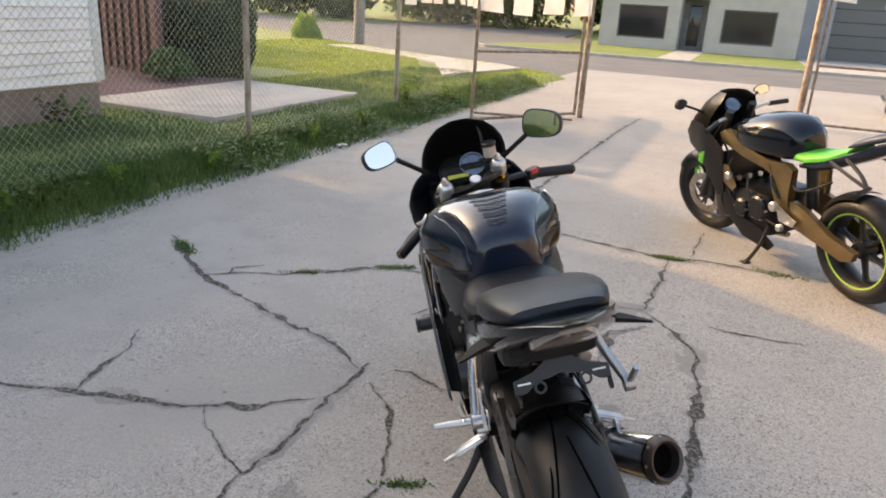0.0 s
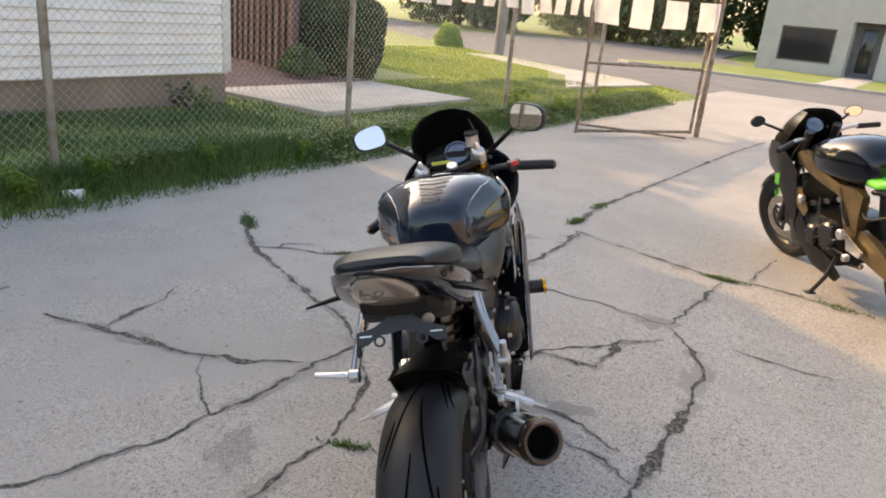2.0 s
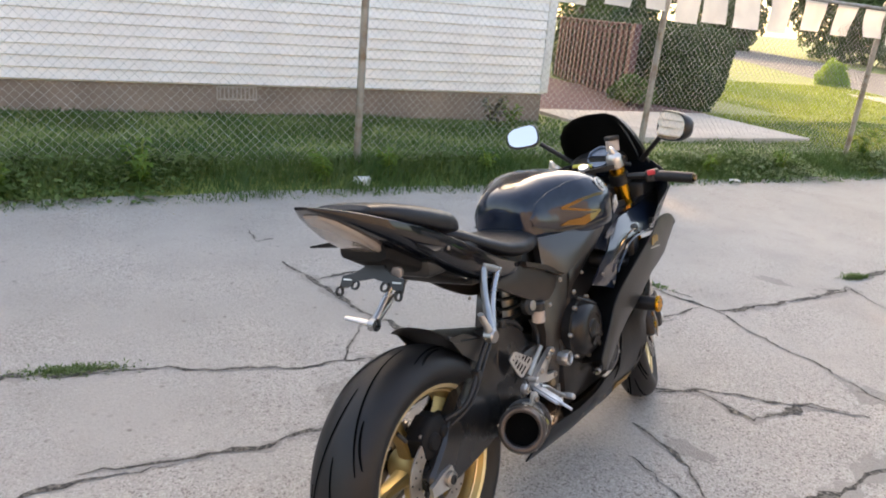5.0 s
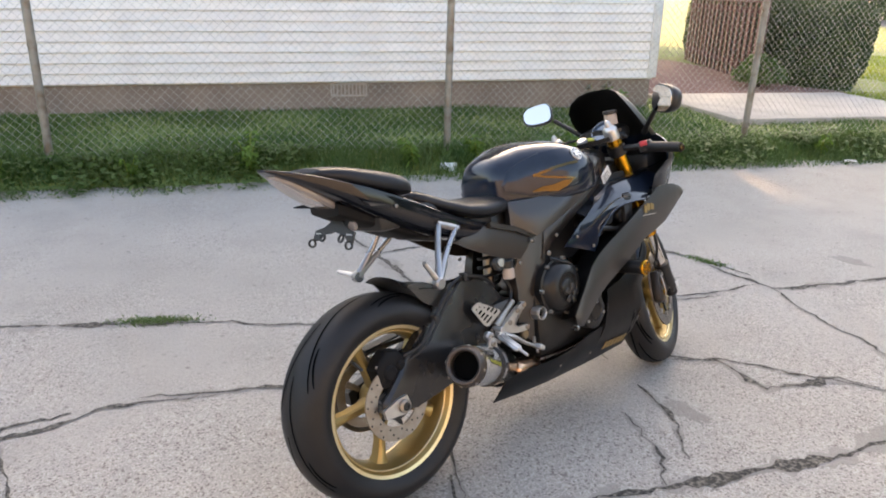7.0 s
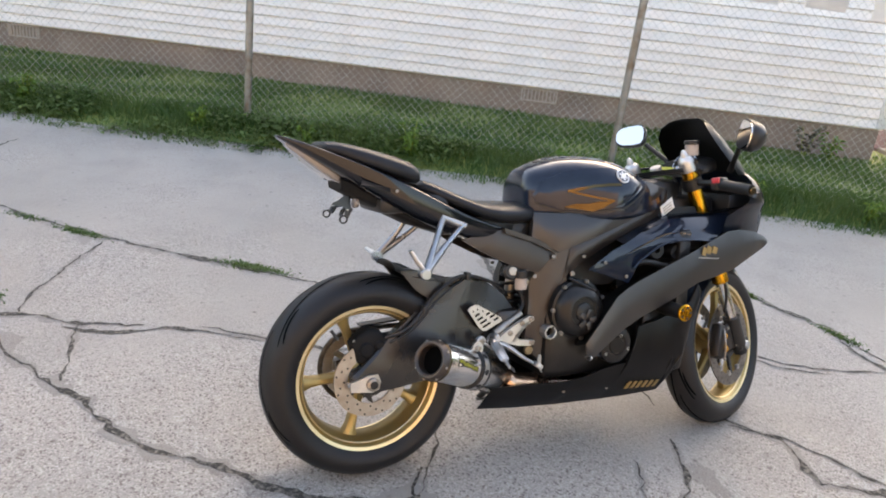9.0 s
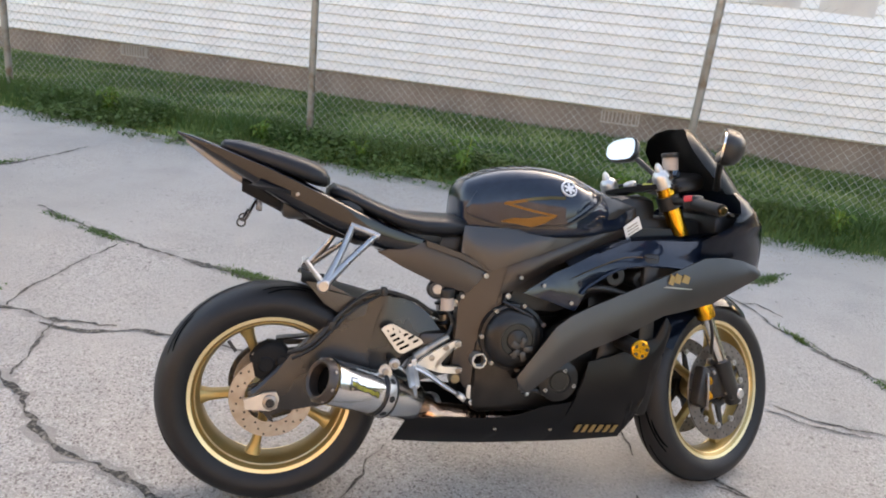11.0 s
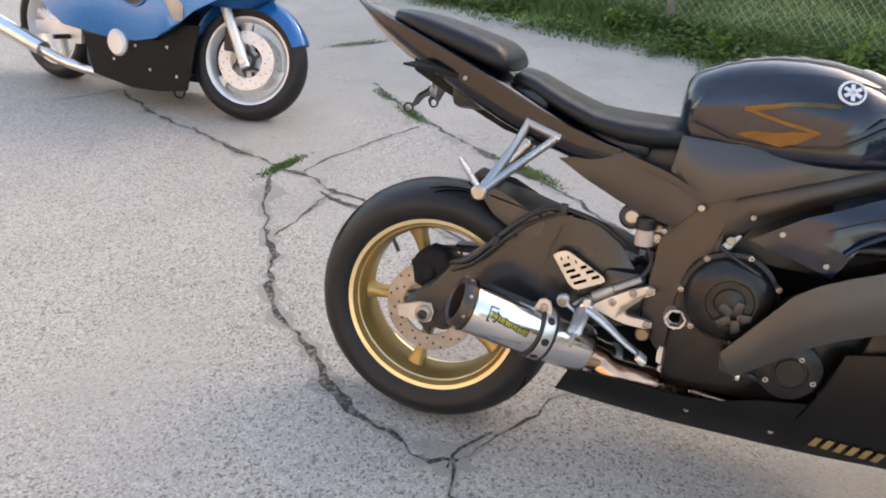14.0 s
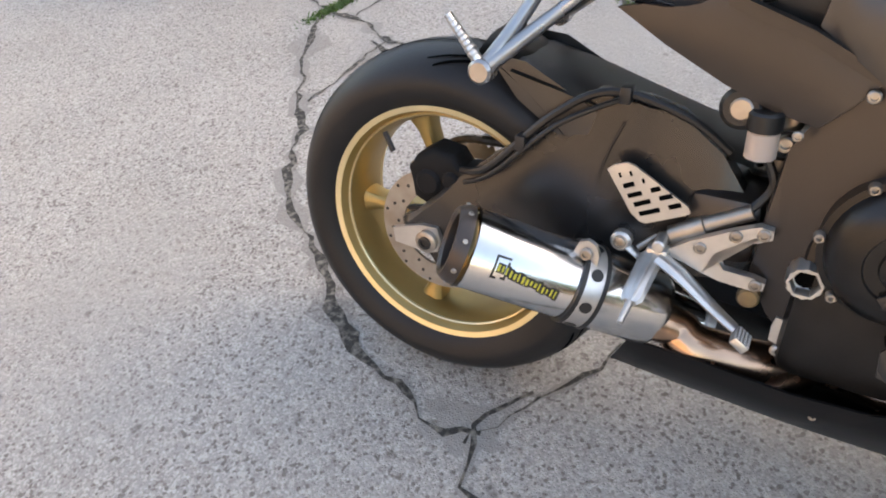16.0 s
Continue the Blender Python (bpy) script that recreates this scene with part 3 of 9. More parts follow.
# ---- pennant strings ----
def pennant_string(points, count, width, drop, seed):
    line = thing("pennant_string", None, "string of white square pennants hanging from a cord", "pennants", "pennant strings")
    r = random.Random(seed)
    path = smooth_path(points, 12)
    bm = bmesh.new()
    tube(bm, path, 0.006, 6, 1)
    part("cord", bm, M_ROPE, line)
    for k in range(count):
        t = (k + 0.5) / count * (len(path) - 1)
        i = int(t)
        p = path[i].lerp(path[min(i + 1, len(path) - 1)], t - i)
        d = (path[min(i + 1, len(path) - 1)] - path[i]).normalized()
        w, h = width * r.uniform(0.9, 1.1), drop * r.uniform(0.9, 1.1)
        side = Vector((-d.y, d.x, 0)).normalized()
        sw = r.uniform(-0.1, 0.1)
        bm = bmesh.new()
        rows = []
        for j in range(4):
            f = j / 3
            off = side * (sw * f * f * h + 0.012 * math.sin(4 * f + k))
            rows.append([p + d * (w * (s - 0.5)) * (1 - 0.06 * f) + Vector((0, 0, -h * f)) + off + side * (0.02 * math.sin(3.1 * s + k) * f) for s in (0, 0.33, 0.67, 1)])
        loft(bm, rows, closed=False)
        front = list(bm.faces)
        bmesh.ops.solidify(bm, geom=front, thickness=0.0015)
        part("pennant", bm, M_PENNANT, line)
    return line


def W(x, y, z):
    return tuple(F @ Vector((x, y, z)))


pennant_string([W(0.03, 3.1, 1.79), W(0.03, 6.2, 1.78), W(0.03, 9.2, 1.78)], 14, 0.33, 0.33, 1)
pennant_string([W(0.03, 0.2, 1.86), W(0.03, 1.6, 1.83), W(0.03, 3.0, 1.79)], 6, 0.34, 0.3, 5)
pennant_string([tuple(GL + Vector((0, -0.04, 1.8))), tuple(GL.lerp(GR, 0.5) + Vector((0, -0.05, 1.75))), tuple(GR + Vector((0, -0.04, 1.78)))], 4, 0.36, 0.36, 2)
pennant_string([(5.62, 9.35, 2.15), (7.2, 8.5, 2.0), (8.8, 7.6, 2.1)], 5, 0.4, 0.3, 3)

# ---- grey building across the street ----
bld = thing("shop_building", F @ Matrix.Translation((0, 34.0, 0)), "low flat-roofed grey stucco shop building with dark windows", "building")
XS = [-2.55, -1.72, 0.52, 1.1, 2.34, 3.0, 5.26, 6.3]
HB = 3.85
bm = bmesh.new()
for a, b, z0, z1 in ((XS[0], XS[1], -0.1, HB), (XS[1], XS[2], -0.1, 0.5), (XS[1], XS[2], 1.98, HB), (XS[2], XS[3], -0.1, HB), (XS[3], XS[4], 2.35, HB), (XS[4], XS[5], -0.1, HB), (XS[5], XS[6], -0.1, 0.5), (XS[5], XS[6], 1.98, HB), (XS[6], XS[7], -0.1, HB)):
    box(bm, (a, 0, z0), (b, 0.25, z1))
box(bm, (XS[0], 0.25, -0.1), (XS[0] + 0.25, 12, HB))
box(bm, (XS[7] - 0.25, 0.25, -0.1), (XS[7], 12, HB))
box(bm, (XS[0], 12, -0.1), (XS[7], 12.25, HB))
bmesh.ops.remove_doubles(bm, verts=bm.verts, dist=1e-5)
part("wall", bm, M_BUILD, bld)
bm = bmesh.new()
box(bm, (XS[0] - 0.06, -0.06, HB), (XS[7] + 0.06, 12.3, HB + 0.12), 0.01)
part("roof", bm, M_BUILD, bld)
for a, b in ((XS[1], XS[2]), (XS[5], XS[6])):
    w = thing("window", None)
    w.parent = bld
    bm = bmesh.new()
    for lo, hi in (((a, 0.1, 0.5), (b, 0.16, 0.57)), ((a, 0.1, 1.91), (b, 0.16, 1.98)), ((a, 0.1, 0.57), (a + 0.07, 0.16, 1.91)), ((b - 0.07, 0.1, 0.57), (b, 0.16, 1.91))):
        box(bm, lo, hi)
    part("window_frame", bm, mat("dark_frame", (0.09, 0.085, 0.08), 0.5), w)
    bm = bmesh.new()
    box(bm, (a + 0.06, 0.125, 0.56), (b - 0.06, 0.135, 1.92))
    part("pane", bm, M_DARKGLASS, w)
    bm = bmesh.new()
    box(bm, (a + 0.3, 0.6, 0.75), (b - 0.4, 0.75, 1.35), 0.02)
    part("blind", bm, mat("window_display", (0.3, 0.2, 0.14), 0.8), w)
bm = bmesh.new()
box(bm, (XS[3] + 0.05, 0.85, 0.0), (XS[4] - 0.05, 0.9, 2.35))
door = part("door", bm, mat("shop_door", (0.16, 0.155, 0.16), 0.5, color2=(0.1, 0.1, 0.1), scale=3), bld, "dark glazed shop door in a recess")
bm = bmesh.new()
box(bm, (XS[3] + 0.35, 0.835, 0.25), (XS[4] - 0.35, 0.848, 2.1), 0.004)
part("pane", bm, M_DARKGLASS, door)
bm = bmesh.new()
box(bm, (XS[3], 0.25, 0), (XS[3] + 0.06, 0.9, 2.35))
box(bm, (XS[4] - 0.06, 0.25, 0), (XS[4], 0.9, 2.35))
part("reveal", bm, M_BUILD, bld)
annex = thing("garage_building", F @ Matrix.Translation((6.4, 36.6, 0)), "grey garage building with wide dark doors", "building")
bm = bmesh.new()
for a, b, z0, z1 in ((0, 1.3, -0.1, 4.2), (1.3, 4.3, 2.9, 4.2), (4.3, 5.3, -0.1, 4.2), (5.3, 8.3, 2.9, 4.2), (8.3, 16, -0.1, 4.2)):
    box(bm, (a, 0, z0), (b, 0.3, z1))
box(bm, (0, 0.3, 4.1), (16, 9, 4.2))
part("wall", bm, mat("grey_block_wall", (0.36, 0.36, 0.37), 0.85, color2=(0.3, 0.3, 0.31), scale=1.2), annex)
for a in (1.3, 5.3):
    bm = bmesh.new()
    for k in range(5):
        box(bm, (a, 0.18, 0.02 + 0.58 * k), (a + 3.0, 0.24, 0.58 + 0.58 * k), 0.01, seg=1)
    part("door", bm, mat("garage_door_paint", (0.13, 0.125, 0.12), 0.5), annex, "dark panelled garage door")

# ---- pole, bush, sign, trees ----
pole = thing("utility_pole", F @ Matrix.Translation((-7.8, 19.4, -0.1)), "weathered grey wooden utility pole by the street", "pole")
bm = bmesh.new()
tube(bm, [(0, 0, 0), (0.02, 0, 4), (0.05, 0, 9)], [0.19, 0.16, 0.12], 14)
part("shaft", bm, M_POLE, pole)
bm = bmesh.new()
box(bm, (-1.2, -0.2, 8.2), (1.2, -0.1, 8.32), 0.01)
part("crossarm", bm, M_POLE, pole)


def bush(p, r0, h, n, seed, leaf=None, label="small bright green rounded bush on the lawn"):
    b = thing("bush", F @ Matrix.Translation(p), label, "bush")

    def inside(r):
        d = Vector((r.gauss(0, 1), r.gauss(0, 1), abs(r.gauss(0, 1)))).normalized()
        q = (1 + 0.25 * noise.noise(d * 2.5)) * r.uniform(0.6, 1.0)
        return Vector((d.x * r0 * q, d.y * r0 * q, 0.1 + d.z * h * q)), d
    leaf_cloud("foliage", inside, n, 0.05, leaf or M_BUSH, b, seed, 0.6)
    for k in range(5):
        bm = bmesh.new()
        tube(bm, [(0, 0, -0.05), (0.15 * math.cos(k * 1.3), 0.15 * math.sin(k * 1.3), 0.3), (0.3 * math.cos(k * 1.3), 0.3 * math.sin(k * 1.3), h * 0.7)], [0.02, 0.014, 0.006], 6)
        part("stem", bm, M_BARK, b)
    return b


bush((-9.3, 18.5, -0.02), 0.5, 0.78, 5000, 11)
bush((-3.45, 5.75, 0.15), 0.36, 0.36, 1500, 12, M_HEDGE2, "low leafy dark green plant at the foot of the hedge")


def tree(p, height, crown_r, trunk_r, seed, leaves=9000, leaf=0.16, low=0.3, tall=1.0):
    """A tapered trunk with limbs and a crown of clumps with gaps."""
    r = random.Random(seed)
    t = thing("tree", F @ Matrix.Translation(p), "tall leafy deciduous tree with a dark green crown", "tree", "street trees")
    bm = bmesh.new()
    tube(bm, [(0, 0, -0.3), (0.1, 0.05, height * 0.3), (-0.1, 0.1, height * 0.6), (0.05, 0, height * 0.9)], [trunk_r, trunk_r * 0.75, trunk_r * 0.45, trunk_r * 0.12], 9)
    tr = part("trunk", bm, M_BARK, t)
    clumps = []
    for k in range(26):
        a = 2.4 * k + r.uniform(-0.4, 0.4)
        z = height * (low + (1 - low) * (k + 0.5) / 26)
        rr = crown_r * math.sin(math.pi * min(0.97, max(0.12, 0.1 + 0.85 * (k + 0.5) / 26))) ** 0.7 * r.uniform(0.45, 0.95)
        c = Vector((rr * math.cos(a), rr * math.sin(a), z))
        clumps.append((c, crown_r * r.uniform(0.28, 0.45)))
        if k % 3 == 0 and k < 22:
            bm = bmesh.new()
            tube(bm, [(0, 0, z * 0.75), (c.x * 0.5, c.y * 0.5, z * 0.9), tuple(c)], [trunk_r * 0.35, trunk_r * 0.2, 0.02], 6)
            part("limb", bm, M_BARK, t)

    def inside(q):
        c, s = clumps[q.randrange(len(clumps))]
        d = Vector((q.gauss(0, 1), q.gauss(0, 1), q.gauss(0, 0.8))).normalized()
        return c + d * s * q.uniform(0.55, 1.0), d
    leaf_cloud("crown", inside, leaves, leaf, M_TREE, t, seed + 1, 0.6)
    return t


# three unseen trees, added only to throw shade on lot, pad and lawn
tree((-14.0, 7.3, 0), 9.6, 1.7, 0.17, 21, 12000, 0.13, 0.22)
tree((-14.6, 9.7, 0), 9.2, 2.0, 0.17, 22, 14000, 0.14, 0.24)
tree((-18.0, 15.2, 0), 7.0, 1.7, 0.15, 23, 9000, 0.14, 0.3)

# unseen building added for warm bounce and reflections; closes the lot opposite the house
bm = bmesh.new()
box(bm, (12.5, -20, -0.1), (20, 6.5, 5.4))
placed(part("wall_closing", bm, mat("tan_bounce_wall", (0.37, 0.325, 0.285), 0.9, color2=(0.3, 0.265, 0.235), scale=4, bump=0.3)), label="unseen plain tan building added along the lot to reflect warm light", category="building")
k = 0
for x, y, h, r in ((-44, 50, 13, 5), (-36, 56, 15, 6), (-28, 52, 12, 5), (-22, 60, 16, 6), (-15.5, 54, 14, 5), (-9, 70, 16, 6), (-4.5, 62, 13, 4.6), (0, 58, 13, 5), (5, 60, 15, 5.5), (11, 57, 13, 5), (18, 60, 15, 6), (26, 58, 14, 6), (-52, 44, 14, 6), (-18, 72, 18, 7), (2, 76, 18, 7), (-30, 74, 18, 7), (14, 74, 17, 7), (36, 60, 15, 6), (-62, 50, 15, 7)):
    tree((x, y, 0), h, r, 0.28, 40 + k, 9000, 0.36, 0.06)
    k += 1
# ---- motorcycle materials and shared parts ----
M_GLOSS = mat("gloss_black_paint", (0.0035, 0.008, 0.019), 0.3, 0.0, color2=(0.006, 0.012, 0.026), scale=40, coat=1.0, spec=0.1)
M_MATTE = mat("satin_black_plastic", (0.0105, 0.0097, 0.0092), 0.36, color2=(0.015, 0.0135, 0.0125), scale=5, bump=0.04, bump_scale=300, rough_var=0.08, spec=0.85)
M_FRAME = mat("dark_satin_frame", (0.03, 0.0235, 0.02), 0.33, 0.35, color2=(0.022, 0.0175, 0.015), scale=6, rough_var=0.08, bump=0.06, bump_scale=200, spec=0.85)
M_VINYL = mat("black_vinyl", (0.009, 0.01, 0.0125), 0.36, color2=(0.014, 0.015, 0.018), scale=7, bump=0.15, bump_scale=420, rough_var=0.08, spec=0.28)
M_RUBBER = mat("tyre_rubber", (0.0105, 0.01, 0.0105), 0.48, color2=(0.016, 0.015, 0.0145), scale=9, bump=0.08, bump_scale=250, rough_var=0.1, spec=0.32)
# near-black that stands for shade in grooves, slots and openings
M_HOLLOWSHADE = mat("hollow_shade", (0.003, 0.003, 0.003), 0.95, spec=0.02)
M_GLOSS.node_tree.nodes["Principled BSDF"].inputs["Coat IOR"].default_value = 1.47
M_GOLD = mat("gold_wheel_paint", (0.43, 0.31, 0.125), 0.4, 0.75, color2=(0.33, 0.23, 0.085), scale=5, rough_var=0.1)
M_GOLDAN = mat("gold_anodised", (0.75, 0.36, 0.03), 0.24, 1.0, color2=(0.62, 0.28, 0.02), scale=10)
M_GOLDEDGE = mat("machined_gold_edge", (0.82, 0.68, 0.4), 0.34, 0.7, color2=(0.72, 0.57, 0.3), scale=8)
M_GOLDLINE = mat("gold_decal", (0.125, 0.083, 0.038), 0.12, 1.0, color2=(0.1, 0.066, 0.03), scale=30)
M_BADGE = mat("gold_badge_print", (0.36, 0.24, 0.09), 0.4, 0.3, color2=(0.3, 0.2, 0.07), scale=30)
M_ALU = mat("cast_aluminium", (0.62, 0.6, 0.57), 0.36, 0.9, color2=(0.5, 0.49, 0.47), scale=25, rough_var=0.12, bump=0.06, bump_scale=200)
M_POLISH = mat("polished_can", (0.74, 0.72, 0.69), 0.16, 1.0, color2=(0.64, 0.62, 0.6), scale=14, rough_var=0.08)
M_STEEL = mat("brake_steel", (0.42, 0.39, 0.35), 0.38, 0.9, color2=(0.3, 0.25, 0.2), scale=20, rough_var=0.1)
M_CALIPER = mat("dark_bronze_caliper", (0.03, 0.022, 0.017), 0.4, 0.3, color2=(0.018, 0.014, 0.012), scale=20, rough_var=0.1, bump=0.08, bump_scale=200)
M_DISC = mat("dark_brake_steel", (0.24, 0.215, 0.19), 0.42, 0.9, color2=(0.16, 0.135, 0.115), scale=24, rough_var=0.1)
M_COPPER = mat("heat_tinted_pipe", (0.62, 0.4, 0.26), 0.25, 1.0, color2=(0.4, 0.24, 0.17), scale=12, rough_var=0.1)
M_BLACK = mat("black_hardware", (0.008, 0.008, 0.008), 0.42, color2=(0.014, 0.0125, 0.012), scale=12, rough_var=0.12)
M_ENGINE = mat("engine_dark_cast", (0.02, 0.018, 0.017), 0.3, 0.4, color2=(0.009, 0.0085, 0.008), scale=18, bump=0.06, bump_scale=200)
M_SMOKE = mat("smoked_screen", (0.004, 0.004, 0.004), 0.3)
M_MIRROR = mat("mirror_glass", (0.95, 0.87, 0.78), 0.015, 1.0)
M_LENS = mat("smoked_clear_lens", (0.2, 0.175, 0.16), 0.14, color2=(0.27, 0.23, 0.2), scale=14, coat=1.0)
M_BELLY = mat("deep_black_belly_plastic", (0.005, 0.0048, 0.005), 0.3, color2=(0.008, 0.0075, 0.0075), scale=6, bump=0.03, bump_scale=300, rough_var=0.06, spec=0.2)
M_TAIL = mat("gloss_black_tail", (0.003, 0.004, 0.007), 0.2, color2=(0.005, 0.0065, 0.01), scale=30, coat=0.8, spec=0.08)
M_GRIP = mat("dull_black_plastic", (0.007, 0.007, 0.007), 0.7, color2=(0.011, 0.01, 0.01), scale=20, spec=0.2)
M_WHITE = mat("white_label", (0.72, 0.7, 0.66), 0.5)
M_RED = mat("red_switch", (0.5, 0.03, 0.04), 0.45)
M_YELLOW = mat("yellow_print", (0.45, 0.42, 0.04), 0.5)
M_DIAL = mat("dial_blue_grey", (0.1, 0.14, 0.2), 0.25, color2=(0.05, 0.07, 0.1), scale=20, coat=1.0)
M_FLUID = mat("translucent_reservoir", (0.42, 0.35, 0.3), 0.35, color2=(0.48, 0.38, 0.3), scale=9)
M_CHAIN = mat("chain_steel", (0.16, 0.14, 0.12), 0.45, 0.8, color2=(0.08, 0.07, 0.06), scale=60)


def bolt(at, way, r, parent, material=None, name="bolt", depth=0.007):
    w = Vector(way).normalized()
    m = Matrix.Translation(at) @ w.to_track_quat("Z", "Y").to_matrix().to_4x4()
    bm = bmesh.new()
    loft(bm, [[m @ Vector((q * math.cos(2 * math.pi * k / 12), q * math.sin(2 * math.pi * k / 12), h)) for k in range(12)] for h, q in ((0, r), (depth * 0.75, r), (depth, r * 0.78), (depth, r * 0.5), (depth * 0.45, r * 0.46))])
    return part(name, bm, material or M_ALU, parent)


def side_sheet(name, outline, xf, thick, material, parent, sides=(1, -1), cuts=2, label="", smooth=38, drop=None):
    """A curved sheet part for each side: outline of (y, z); xf gives how far out it stands."""
    made = []
    for s in sides:
        bm = bmesh.new()
        f = bm.faces.new([bm.verts.new((0, y, z)) for y, z in outline])
        bmesh.ops.triangulate(bm, faces=[f], ngon_method="BEAUTY")
        if cuts:
            bmesh.ops.subdivide_edges(bm, edges=list(bm.edges), cuts=cuts, use_grid_fill=True)
        base = list(bm.faces)
        back = bmesh.ops.duplicate(bm, geom=list(bm.verts) + list(bm.edges) + base)
        rim = [e for e in bm.edges if e.is_boundary and e in set(x for f in base for x in f.edges)]
        pair = back["vert_map"]
        for e in rim:
            a, b = e.verts
            bm.faces.new((a, b, pair[b], pair[a]))
        edge_verts = {v for e in rim for v in e.verts}
        fall = (min(thick * 0.55, 0.009) if cuts else 0.0) if drop is None else drop
        seen = set()
        for f in base:
            for v in f.verts:
                if v not in seen:
                    seen.add(v)
                    x = xf(v.co.y, v.co.z) if callable(xf) else xf
                    pair[v].co.x = s * (x - thick)
                    v.co.x = s * (x - (fall if v in edge_verts else 0.0))
        made.append(part(name, bm, material, parent, label, smooth))
    return made[0]


def rim_profile(w, r):
    """Closed section of a cast rim: half width w, bead radius r."""
    return [(-w, r + 0.004), (-w + 0.004, r + 0.008), (-w + 0.009, r + 0.004), (-w * 0.6, r - 0.012), (-w * 0.35, r - 0.024), (w * 0.35, r - 0.024), (w * 0.6, r - 0.012), (w - 0.009, r + 0.004), (w - 0.004, r + 0.008), (w, r + 0.004),
            (w - 0.003, r - 0.008), (w * 0.75, r - 0.018), (w * 0.4, r - 0.031), (-w * 0.4, r - 0.031), (-w * 0.75, r - 0.018), (-w + 0.003, r - 0.008)]


def tyre_profile(w, r_in, r_out):
    """Closed section of a tyre: half width w, bead radius, crown radius."""
    out = []
    h = r_out - r_in
    for k in range(17):
        a = math.pi * (k / 16)
        c, s = -math.cos(a), math.sin(a)
        out.append((w * c, r_in + h * (0.32 + 0.68 * s ** 0.95)))
    return [(-w * 0.74, r_in - 0.006), (-w * 0.86, r_in + 0.006)] + out + [(w * 0.86, r_in + 0.006), (w * 0.74, r_in - 0.006)]


def wheel(name, parent, T, w, r_in, r_out, spokes, turn, paint, spoke_w=0.03, spoke_d=0.05, double=False, edge=None, grooves=True):
    """Rim with hub and spokes as one cast mesh, tyre with grooves as sub-parts; axle along x."""
    bm = bmesh.new()
    lathe(bm, rim_profile(w * 0.8, r_in), sides=64)
    bm.transform(T)
    wh = part(name, bm, paint, parent)
    for s in (1, -1):
        bm = bmesh.new()
        lathe(bm, [(s * (w * 0.8 + 0.0006), r_in + 0.0035), (s * (w * 0.8 - 0.003), r_in + 0.0088), (s * (w * 0.8 - 0.009), r_in + 0.0052), (s * (w * 0.8 - 0.0035), r_in - 0.0105)], sides=64)
        bm.transform(T)
        part("rim_edge", bm, edge or paint, wh, "brighter machined rim edge")
        if grooves:
            bm = bmesh.new()
            q = w * 0.8 * 0.75
            lathe(bm, [(s * (q - 0.002), r_in - 0.016), (s * (q + 0.0035), r_in - 0.0195), (s * (q + 0.001), r_in - 0.022), (s * (q - 0.005), r_in - 0.02)], sides=64)
            bm.transform(T)
            part("rim_lip", bm, edge or paint, wh, "thin inner rim lip")
    bm = bmesh.new()
    lathe(bm, [(-0.055, 0.02), (-0.055, 0.04), (-0.03, 0.052), (0.03, 0.052), (0.055, 0.04), (0.055, 0.02)], sides=32)
    bm.transform(T)
    part("hub", bm, paint, wh)
    for k in range(spokes):
        a = radians(turn + 360 * k / spokes)
        for off in ((-0.05, 0.05) if double else (0.0,)):
            rad, tan = Vector((0, math.cos(a + off), math.sin(a + off))), Vector((0, -math.sin(a + off), math.cos(a + off)))
            rings = []
            for r, f, g in ((0.045, 1.15, 1.0), (0.08, 0.85, 0.8), (0.13, 0.75, 0.72), (0.165, 0.9, 0.8), (r_in - 0.026, 1.5, 1.0)):
                ring = []
                for q in range(10):
                    t = 2 * math.pi * q / 10
                    cx, cy = math.cos(t), math.sin(t)
                    ring.append(rad * r + tan * (spoke_w * 0.5 * f * math.copysign(abs(cx) ** 0.6, cx)) + Vector((spoke_d * 0.5 * g * math.copysign(abs(cy) ** 0.6, cy), 0, 0)))
                rings.append(ring)
            bm = bmesh.new()
            loft(bm, rings)
            bm.transform(T)
            part("spoke", bm, paint, wh)
    bm = bmesh.new()
    prof = tyre_profile(w, r_in, r_out)
    lathe(bm, prof, sides=96)
    bm.transform(T)
    part("tyre", bm, M_RUBBER, wh, "black road tyre with curved grooves")
    if not grooves:
        return wh
    # dark strips paint the shade of grooves that sweep from crown to shoulders
    bm = bmesh.new()
    hgt = r_out - r_in

    def surf(hx, a):
        c = max(-1, min(1, hx / w))
        s = math.sqrt(max(0, 1 - c * c))
        r = r_in + hgt * (0.32 + 0.68 * s ** 0.95) + 0.0012
        return Vector((hx, r * math.cos(a), r * math.sin(a)))
    for k in range(6):
        for s in (1, -1):
            a0 = 2 * math.pi * (k + (0.5 if s > 0 else 0)) / 6
            for h0, h1, span, lag in ((0.06, 0.7, 1.15, 0.0), (0.55, 0.82, 0.35, 0.75)):
                prev = None
                for q in range(13):
                    t = q / 12
                    hx = s * w * (h0 + (h1 - h0) * t ** 1.5)
                    a = a0 + lag + span * t
                    wd = 0.0024 * math.sin(math.pi * min(0.96, 0.06 + t * 0.9)) ** 0.5 + 0.0005
                    p, q2 = bm.verts.new(surf(hx - wd, a)), bm.verts.new(surf(hx + wd, a))
                    if prev:
                        bm.faces.new((prev[0], prev[1], q2, p))
                    prev = (p, q2)
    bm.transform(T)
    tagged(part("tread_groove", bm, M_HOLLOWSHADE, wh, "dark strips on the tread for the shade in its sipes"), kind="stuff")
    return wh


